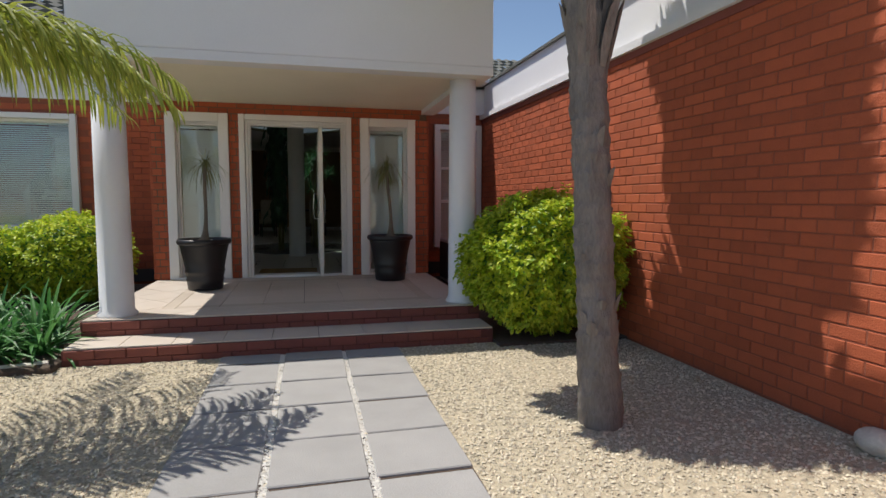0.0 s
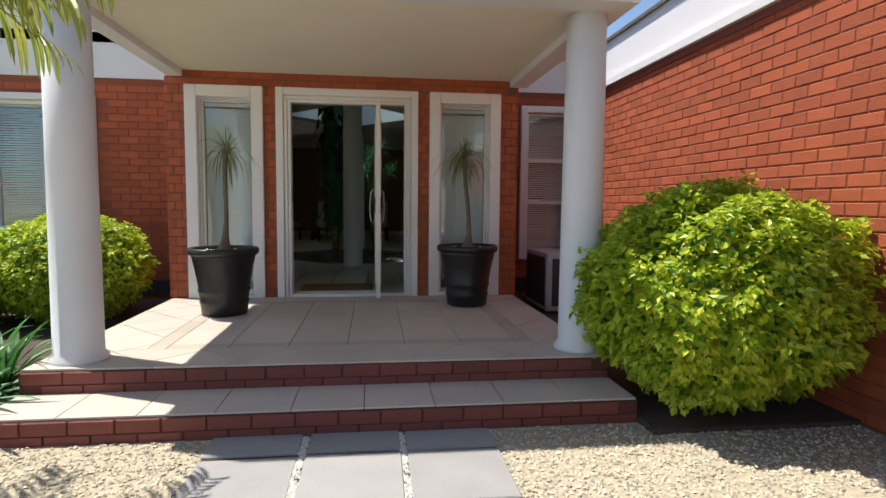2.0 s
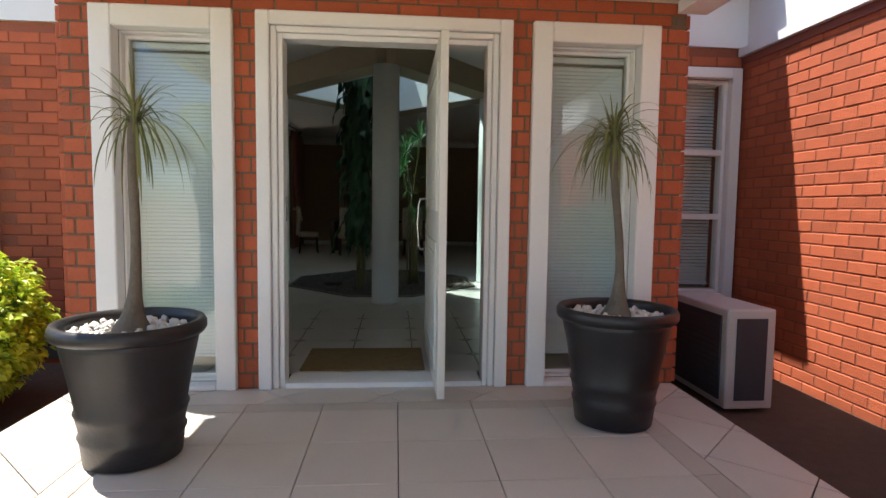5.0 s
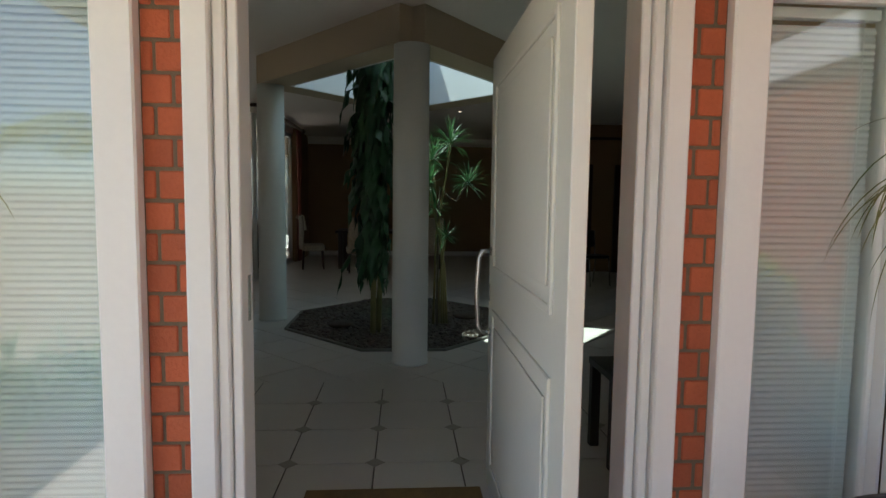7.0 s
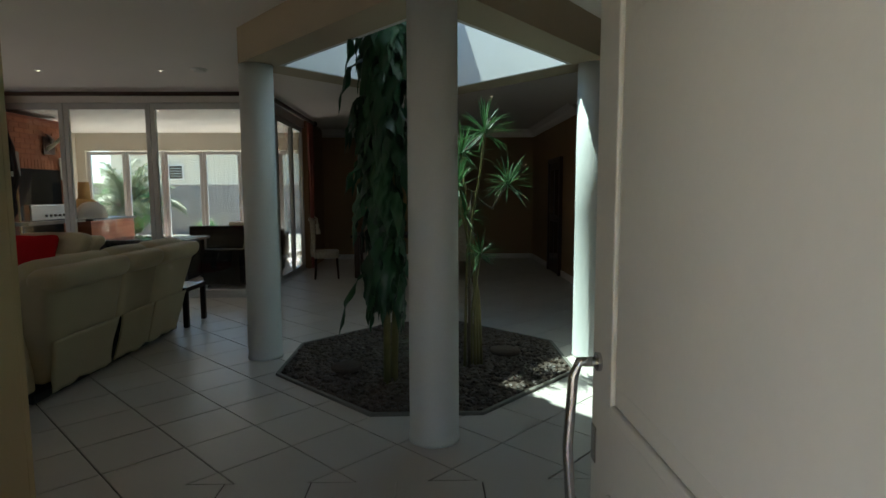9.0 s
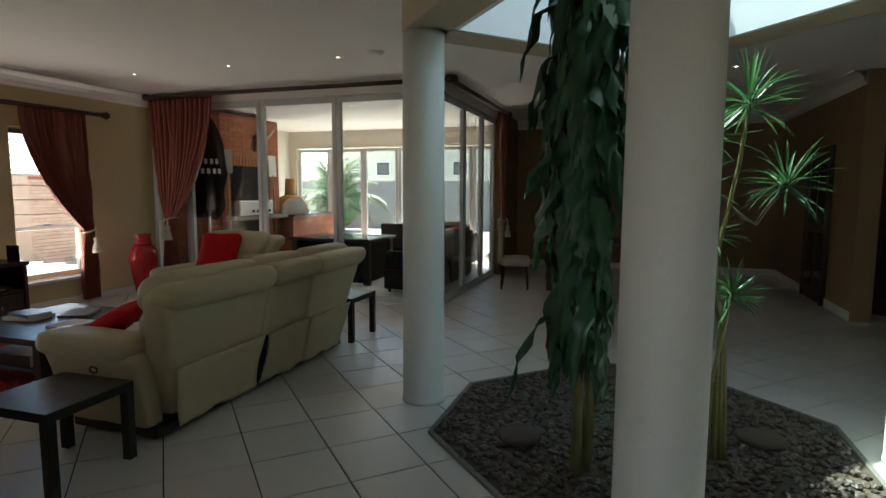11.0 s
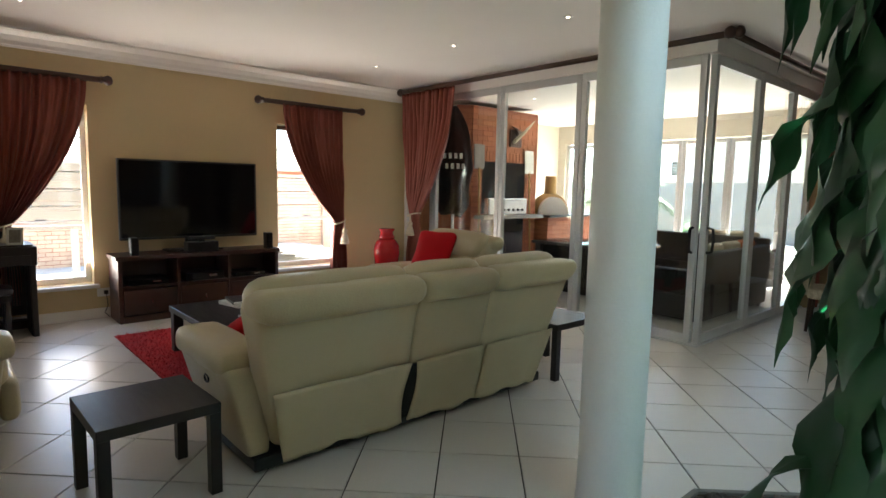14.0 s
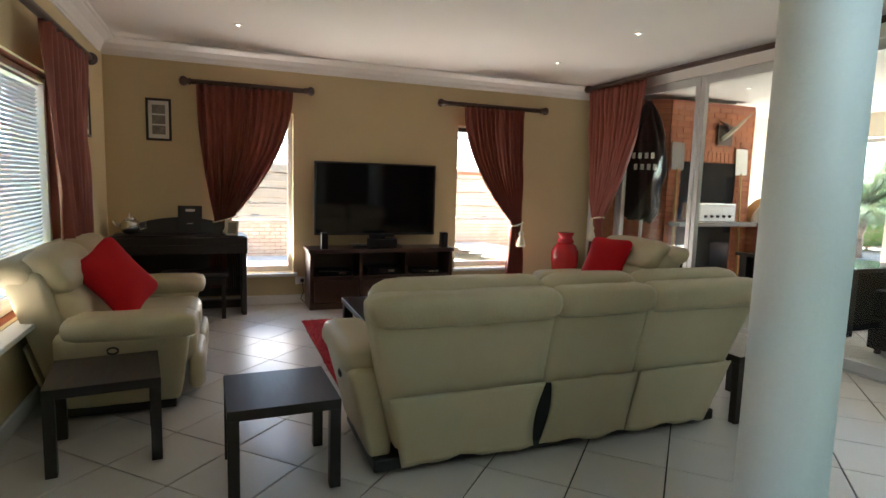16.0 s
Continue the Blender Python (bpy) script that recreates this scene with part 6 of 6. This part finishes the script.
# folded parasol
pr = thing("folded_parasol", (-6.42, 8.3, 0.0), "folded black parasol with white lettering marks", "parasol")
b = lathe([(0.05, 1.15), (0.15, 1.12), (0.21, 1.2), (0.215, 1.3), (0.21, 1.45), (0.225, 1.6), (0.245, 1.75), (0.25, 1.9), (0.235, 2.05), (0.205, 2.2), (0.15, 2.4), (0.10, 2.55), (0.03, 2.68)], 56)
for v in b.verts:
    a = math.atan2(v.co.y, v.co.x)
    k = 1 + 0.17 * math.sin(a * 8 + 1.5 * v.co.z) + 0.42 * noise.noise((math.cos(a) * 2, math.sin(a) * 2, v.co.z * 3))
    v.co.x *= k
    v.co.y *= k
    v.co.z += 0.16 * noise.noise((math.cos(a) * 3, math.sin(a) * 3, 5)) * (v.co.z < 1.35)
part("canopy", b, M["canvas"], pr, "folded black canopy", True)
part("pole", tube([(0, 0, 0.05), (0, 0, 2.7)], 0.022, 12), M["alu"], pr)
part("base", lathe([(0.26, 0), (0.26, 0.04), (0.2, 0.06), (0.04, 0.08)], 24), M["rock"], pr)
for z, angs in ((1.90, (-66, -52, -38, -25)), (1.755, (-60, -46, -32, -19))):
    for a in angs:
        c_, s_ = math.cos(math.radians(a)), math.sin(math.radians(a))
        b = box(-0.022, 0.022, -0.004, 0.0, 0, 0.075)
        part("lettering_mark", b, M["paper"], pr, "white lettering mark", at=pose(0.335 * c_, 0.335 * s_, z, 0, 0, a + 90))
# wicker furniture
def wicker_sofa(x, y, rz, w, lab, cols):
    s = thing("wicker_sofa", (x, y, 0.0), lab, "outdoor sofa", "wicker seats", rz=rz)
    part("base", box(0, w, 0.0, 0.8, 0.05, 0.34, 0.02), M["wicker"], s)
    part("backrest", box(0, w, 0.7, 0.82, 0.345, 0.82, 0.025), M["wicker"], s)
    for a in (0.0, w - 0.13):
        part("arm", box(a, a + 0.13, 0.02, 0.69, 0.345, 0.62, 0.02), M["wicker"], s)
    for a in (0.05, w - 0.09):
        for b_ in (0.05, 0.72):
            part("foot", box(a, a + 0.04, b_, b_ + 0.04, 0, 0.05), M["plastic"], s)
    n = max(1, int((w - 0.26) / 0.6))
    cw = (w - 0.28) / n
    for i in range(n):
        part("seat_pad", rounded(0.14 + i * cw, 0.13 + (i + 1) * cw, 0.03, 0.68, 0.345, 0.46, 0.04, 0.012, i), M["cream"], s, smooth=True)
    for i, c in enumerate(cols):
        part("scatter_cushion", rounded(-0.22, 0.22, -0.06, 0.06, -0.2, 0.2, 0.055, 0.03, i), M[c], None, ("cream" if c == "cream" else "orange") + " cushion on the wicker sofa", True, category="cushion",
             at=pose(x, y, 0, 0, 0, rz) @ pose(0.4 + i * 0.5, 0.60, 0.70, -18, 0, 0))


wicker_sofa(-3.62, 10.7, -90, 2.0, "long black wicker sofa with cream cushions", ("orange", "cream", "cream"))
wicker_sofa(-3.2, 12.6, 180, 1.9, "black wicker sofa before the folding doors", ("cream", "cream"))
pt = thing("patio_table", (-4.75, 9.55, 0.0), "dark wooden patio table with a glass top", "table")
part("tabletop", box(-0.75, 0.75, -0.5, 0.5, 0.70, 0.74, 0.005), M["black"], pt)
part("glass_top", box(-0.73, 0.73, -0.48, 0.48, 0.741, 0.748), M["glass"], pt)
for sx in (-1, 1):
    for sy in (-1, 1):
        part("leg", box(sx * 0.65 - 0.05, sx * 0.65 + 0.05, sy * 0.42 - 0.05, sy * 0.42 + 0.05, 0, 0.70, 0.006), M["black"], pt)
part("base", box(-0.62, 0.62, -0.40, 0.40, 0.03, 0.70, 0.01), M["wicker"], pt, "black woven base")
# folding doors
xs = [-8.0 + i * (5.35 / 6) for i in range(7)]
for i in range(6):
    d = thing("folding_door", (0, 0, 0), "white aluminium folding glass door, closed", "glass door", "folding doors to the garden")
    part("door_frame", ring(xs[i] + 0.005, xs[i + 1] - 0.005, 0.02, 2.48, 0.075, 13.26, 13.32, 0.004, foot=0.1), M["alu"], d)
    part("pane", box(xs[i] + 0.08, xs[i + 1] - 0.08, 13.287, 13.293, 0.12, 2.405), M["glass"], d).visible_shadow = False

# ---- garden and yard beyond the windows ----
part("patio_paving", box(-14, 2, 13.45, 22.0, GZ - 0.05, GZ + 0.25), M["bright"], None, "pale sunlit paving behind the house", kind="structure")
part("yard_paving", box(-13.5, -7.36, -3, 7.88, GZ - 0.02, GZ + 0.02), M["bright"], None, "pale paving of the side yard", kind="structure")
bw = brick_mass("boundary_wall", -13.7, -13.5, -3.0, 14.0, GZ, 1.80, "e", "pale tan brick boundary wall across the side yard", None, "yard_brick")
part("coping", box(-13.76, -13.44, -3.0, 14.0, 1.80, 1.86, 0.01, 1), M["vibra"], bw)
for k in range(7):
    part("pier", box(-13.5, -13.40, -2.4 + k * 2.5, -2.03 + k * 2.5, GZ, 1.80, 0.01, 1), M["yard_brick"], bw)
fn = thing("slat_screen", (-11.2, 1.2, GZ), "weathered grey-brown wooden slat screen in the side yard", "screen")
for k in range(3):
    part("post", box(-0.05, 0.05, -0.05, 0.05, 0, 2.05, 0.008, 1), M["vibra"], fn, at=pose(-0.075, k * 1.5, 0))
PM = mesh_of("slat", box(-0.015, 0.015, -0.1, 3.1, 0, 0.15, 0.005, 1), mat("grey_brown_slats", (0.24, 0.20, 0.175), 0.85, var=0.25, scale=4, fine=50, bump=0.3, rand=0.2, stretch=(1, 0.2, 6)))
for r_ in range(7):
    part("slat", PM, None, fn, at=pose(0, 0, 0.95 + r_ * 0.157))
gf = thing("garden_wall", (0, 21.5, GZ), "grey plastered garden boundary wall", "wall")
part("wall", box(-14, 4, 0, 0.2, 0, 2.1), M["vibra"], gf)
part("coping", box(-14, 4, -0.04, 0.24, 2.1, 2.16, 0.01, 1), M["rock"], gf)
hs = thing("neighbour_house", (-6, 27, GZ), "cream neighbouring house with small barred windows", "house")
part("wall", box(-9, 9, 0, 7, 0, 4.2), M["house"], hs)
part("roof", prism([(-9.6, -0.6), (9.6, -0.6), (9.6, 7.6), (-9.6, 7.6)], 4.2, 4.45), M["roof"], hs)
for x in (-6, -2, 2.5, 6):
    w = part("window", box(x - 0.34, x + 0.34, -0.03, -0.005, 2.5, 3.1), M["screen"], hs)
    part("frame", ring(x - 0.40, x + 0.40, 2.44, 3.16, 0.06, -0.06, -0.032, 0), M["frame"], w)
    for k in range(4):
        part("bar", box(x - 0.34, x + 0.34, -0.05, -0.035, 2.61 + k * 0.12, 2.625 + k * 0.12), M["frame"], w)
palm(-9.5, 17.6, 1.3, 0.16, 30, 31, "bushy garden palm with arching grey-green fronds", 1.75, 1.5, elev=(0.0, 1.35), width=0.03, leaves="garden")
bush("garden_shrub", -6.75, 17.0, 0.42, 0.4, 0.80, 1500, 12, "small low grey-green shrub on the paving", "garden")
bush("garden_shrub", -10.6, 19.8, 1.0, 0.8, 2.3, 4000, 13, "tall grey-green shrub by the garden wall", "garden")

# ---- floor tiles ----
P = 0.4425
TILE = mesh_of("tile", box(-0.2172, 0.2172, -0.2172, 0.2172, -0.01, 0.0, 0.002, 1), M["tile"])
fl = bpy.data.objects["floor"]
fe = bpy.data.objects["floor_entry"]


def clipped(poly, x0, x1, y0, y1):
    for axis, lim, keep in ((0, x0, 1), (0, x1, -1), (1, y0, 1), (1, y1, -1)):
        out = []
        for k in range(len(poly)):
            a, b = poly[k], poly[(k + 1) % len(poly)]
            ia, ib = (a[axis] - lim) * keep >= 0, (b[axis] - lim) * keep >= 0
            if ia:
                out.append(a)
            if ia != ib:
                t = (lim - a[axis]) / (b[axis] - a[axis])
                out.append((a[0] + t * (b[0] - a[0]), a[1] + t * (b[1] - a[1])))
        poly = out
        if len(poly) < 3:
            return []
    return poly


def quad_pieces(name, cells, parent, material, half, rz, top=0.0, bev=0.002):
    """Tiles too far off to pick apart, as one mesh of thin bevelled slabs."""
    vs, fs = [], []
    c, s = math.cos(radians(rz)), math.sin(radians(rz))
    for x, y in cells:
        n = len(vs)
        for h, z in ((half, top - 0.01), (half, top - bev), (half - bev, top)):
            vs += [(x + c * a * h - s * b * h, y + s * a * h + c * b * h, z) for a, b in ((-1, -1), (1, -1), (1, 1), (-1, 1))]
        for k in (0, 4):
            fs += [(n + k + i, n + k + (i + 1) % 4, n + k + 4 + (i + 1) % 4, n + k + 4 + i) for i in range(4)]
        fs.append((n + 8, n + 9, n + 10, n + 11))
    me = bpy.data.meshes.new(name)
    me.from_pydata(vs, [], fs)
    me.materials.append(material)
    return part(name, me, None, parent, kind="stuff")


def indoors(x, y):
    if y > 8.0:
        return (-8.2 < x < 2.4 or (y < 9.4 and x < 6)) and y < 13.2
    return -7.15 < x < 6.0 and y > 1.75


near, far, cut = [], [], []
for i in range(-40, 41):
    for j in range(-40, 41):
        x = -3.35 + (i + j) * P / math.sqrt(2)
        y = 2.66 + (i - j) * P / math.sqrt(2)
        edge = P / math.sqrt(2) - 0.006
        diamond = [(x - edge, y), (x, y - edge), (x + edge, y), (x, y + edge)]
        if -1.9 < x < 2.0 and 2.2 < y < 2.42:
            cut.append(clipped(diamond, -1.9, 2.0, 2.54, 9.0))
        elif -7.1 < x < 6.0 and not -1.75 < x < 1.85 and 1.48 < y <= 1.75:
            cut.append(clipped(diamond, -7.1, 6.0, 1.79, 9.0))
        elif -7.4 < x <= -7.15 and 1.75 < y < 7.9:
            cut.append(clipped(diamond, -7.09, 0.0, 1.79, 7.9))
        if not indoors(x, y) or (-1.75 < x < 1.85 and y < 2.42):
            continue
        if all(in_oct(x + a, y + b) for a, b in ((0.31, 0), (-0.31, 0), (0, 0.31), (0, -0.31))):
            continue
        (near if (-6.0 < x < 1.0 and 2.0 < y < 8.3) else far).append((x, y))
for x, y in near[:300]:
    part("tile", TILE, None, fl, at=pose(x, y, R.uniform(-0.0006, 0.0006), 0, 0, 45))
quad_pieces("tiles_far", far + near[300:], fl, M["tile"], 0.2172, 45)
for q in cut:
    if q:
        part("cut_tile", prism(q, -0.01, 0.0), M["tile"], fl)
part("entry_grout", box(-1.5, 1.6, 0.31, 2.535, -0.004, -0.001), mat("pale_grout", (0.15, 0.13, 0.11), 0.9, var=0.2), None, kind="structure")
for i in range(8):
    for j in range(6):
        x, y = -1.30 + i * P - 0.005, 2.31 - j * P
        if -1.6 < x < 1.75 and 0.25 < y:
            part("tile", TILE, None, fe, at=pose(x, y, 0.004))
for i in range(7):
    for j in range(5):
        part("insert_tile", box(-0.035, 0.035, -0.035, 0.035, -0.004, 0.0062), M["insert"], fe, "small dark diamond insert", at=pose(-1.525 + i * P, 2.09 - j * P, 0, 0, 0, 45))

# ---- porch tiles and risers ----
PT = mesh_of("porch_tile", box(-0.198, 0.198, -0.198, 0.198, -0.012, 0.0, 0.002, 1), M["porch_tile"])
for i in range(6):
    for j in range(4):
        part("tile", PT, None, porch, at=pose(-0.87 + i * 0.4, -0.55 - j * 0.4, R.uniform(-0.0006, 0.0006)))
brown = mat("brown_border_tile", (0.50, 0.43, 0.355), 0.45, var=0.08, rand=0.12)
BT = mesh_of("border_tile", box(-0.198, 0.198, -0.058, 0.058, -0.012, 0.0, 0.002, 1), brown)
BC = mesh_of("border_corner", box(-0.058, 0.058, -0.058, 0.058, -0.012, 0.0, 0.002, 1), brown)
for y in (-2.01, -0.29):
    for i in range(6):
        part("border_tile", BT, None, porch, at=pose(-0.87 + i * 0.4, y, 0))
    for x in (-1.13, 1.39):
        part("border_tile", BC, None, porch, at=pose(x, y, 0))
for j in range(4):
    for x in (-1.13, 1.39):
        part("border_tile", BT, None, porch, at=pose(x, -0.55 - j * 0.4, 0, 0, 0, 90))


for x0, x1, y0, y1 in ((-1.715, 1.825, -2.495, -2.072), (-1.715, -1.192, -2.068, -0.232), (1.452, 1.825, -2.068, -0.232), (-1.715, 1.825, -0.228, 0.04)):
    for i in range(-8, 9):
        for j in range(-8, 9):
            cx, cy = 0.055 + (i + j) * 0.285, -2.12 + (i - j) * 0.285
            q = clipped([(cx + a * 0.283, cy + b * 0.283) for a, b in ((-0.99, 0), (0, -0.99), (0.99, 0), (0, 0.99))], x0, x1, y0, y1)
            if q:
                bm = prism(q, -0.012, 0.0)
                part("tile", bm, M["porch_tile"], porch)
for i in range(9):
    part("tile", box(-0.195, 0.195, -0.2, 0.2, -0.012, 0.0, 0.002, 1), M["porch_tile"], step, at=pose(-1.52 + i * 0.3945, -2.715, -0.14))
damp = mat("riser_mortar", (0.12, 0.038, 0.03), 0.9, var=0.2)
part("riser_mortar", box(-1.722, 1.832, -2.508, -2.501, -0.138, -0.014), damp, porch)
part("riser_mortar", box(-1.722, 1.832, -2.928, -2.921, GZ, -0.154), damp, step)
RB = mesh_of("riser_brick", box(-0.11, 0.11, -0.012, 0.012, -0.036, 0.036, 0.004, 1), M["riser"])
for row, (y, zt) in enumerate(((-2.505, -0.016), (-2.925, -0.156))):
    for k in range(2):
        for i in range(16):
            x = -1.60 + i * 0.229 + k * 0.11
            if x < 1.75:
                part("brick", RB, None, porch if row == 0 else step, at=pose(x, y, zt - 0.036 - k * 0.075, R.uniform(-1, 1)))
for i in range(9):
    part("brick", RB, None, porch, at=pose(1.835, -2.38 + i * 0.229, -0.05, 0, 0, 90))
    part("brick", RB, None, porch, at=pose(-1.725, -2.38 + i * 0.229, -0.05, 0, 0, 90))

# ---- brickwork of the front ----
wf = bpy.data.objects["wall_front"]
BM_ = {}


def brick(w, h=0.079, t=0.03, m="brick"):
    key = (round(w, 3), h, t, m)
    if key not in BM_:
        BM_[key] = mesh_of("brick", box(-w / 2, w / 2, -t, 0.0, -h / 2, h / 2, 0.004, 1), M[m])
    return BM_[key]


PB = 0.0895
for col, (a, b) in enumerate(((-1.72, -1.556), (-0.794, -0.674), (0.783, 0.897), (1.665, 1.83))):
    for r_ in range(24):
        z = r_ * PB + 0.045
        w = b - a
        cut = w * (0.72 if (r_ + col) % 2 else 0.30)
        for u0, u1 in ((a, a + cut - 0.005), (a + cut + 0.005, b)):
            if u1 - u0 > 0.02:
                part("brick", brick(u1 - u0), None, wf, at=pose((u0 + u1) / 2, 0.048 - R.uniform(0.006, 0.011), z, 0, 0, 180))
for r_ in range(2):
    x = -1.72 + r_ * 0.11
    while x < 1.72:
        w = min(0.22, 1.83 - x)
        part("brick", brick(w, 0.062), None, wf, at=pose(x + w / 2, 0.040, 2.188 + r_ * 0.072, 0, 0, 180))
        x += 0.231
for side, x, rz in (("w", -1.722, -90), ("e", 1.832, 90)):
    for r_ in range(25):
        y = 0.06
        if r_ % 2:
            part("brick", brick(0.106), None, wf, at=pose(x, y + 0.053, r_ * PB + 0.045, 0, 0, rz))
            y += 0.116
        while y < 1.4:
            part("brick", brick(0.222), None, wf, at=pose(x, y + 0.11, r_ * PB + 0.045, 0, 0, rz))
            y += 0.232


def wall_bricks(name, parent, n0, n1, rows, z0, place, L=0.222, H=0.075, J=0.010, t=0.02, near=None, hole=None, shift=0.0):
    """Bricks of a long wall: those the path passes nearest as objects, the rest joined. place(u, z) gives a pose."""
    vs, fs = [], []
    count = 0
    me = mesh_of("brick", box(-L / 2, L / 2, -t, 0.0, -H / 2, H / 2, 0.004, 1), M["brick"])
    for r_ in range(rows):
        u = n0 - (r_ % 2) * (L + J) / 2
        while u < n1:
            a, b = max(u, n0), min(u + L, n1)
            z = z0 + r_ * (H + J) + H / 2
            if b - a > 0.04 and not (hole and hole((a + b) / 2, z)):
                if b - a > L - 1e-6 and near and near((a + b) / 2, z) and count < 300:
                    part("brick", me, None, parent, at=place((a + b) / 2, z) @ pose(0, R.uniform(-0.002, 0.002), 0))
                    count += 1
                else:
                    m = place((a + b) / 2, z)
                    n = len(vs)
                    w, e = (b - a) / 2, R.uniform(-0.002, 0.002)
                    for y_, q in ((-t, 0.0), (e - 0.004, 0.0), (e, 0.004)):
                        vs += [(m @ Vector((sx * (w - q), y_, sz * (H / 2 - q))))[:] for sx, sz in ((-1, -1), (-1, 1), (1, 1), (1, -1))]
                    for k in (0, 4):
                        fs += [(n + k + i, n + k + (i + 1) % 4, n + k + 4 + (i + 1) % 4, n + k + 4 + i) for i in range(4)]
                    fs.append((n + 8, n + 9, n + 10, n + 11))
            u += L + J
    if vs:
        m2 = bpy.data.meshes.new(name)
        m2.from_pydata(vs, [], fs)
        m2.materials.append(M["brick_far"])
        part(name, m2, None, parent, kind="stuff")


wall_bricks("bricks_wing", bpy.data.objects["wall_wing"], -1.5, 9.5, 31, GZ + 0.02, lambda u, z: pose(3.112, -u, z, 0, 0, 90), near=lambda u, z: 0.2 < u < 4.6 and z > 0.9)
wall_bricks("bricks_south_west", bpy.data.objects["wall_south_west"], -7.2, -1.72, 30, GZ + 0.02, lambda u, z: pose(u, 1.522, z, 0, 0, 180), 0.222, 0.079, hole=lambda u, z: -5.45 < u < -2.98 and 0.5 < z < 2.3)
wall_bricks("bricks_south_east", bpy.data.objects["wall_south_east"], 1.84, 3.11, 30, GZ + 0.02, lambda u, z: pose(u, 1.522, z, 0, 0, 180), 0.222, 0.079, hole=lambda u, z: 2.18 < u < 3.14 and 0.2 < z < 2.34)
# Dark strip standing in for the shadow the ledge casts on the bricks.
part("wing_shadow_course", box(3.10, 3.13, -9.5, 1.5, 2.335, 2.398), M["riser"], None, "dark red strip painted as the shadow under the ledge", kind="structure")
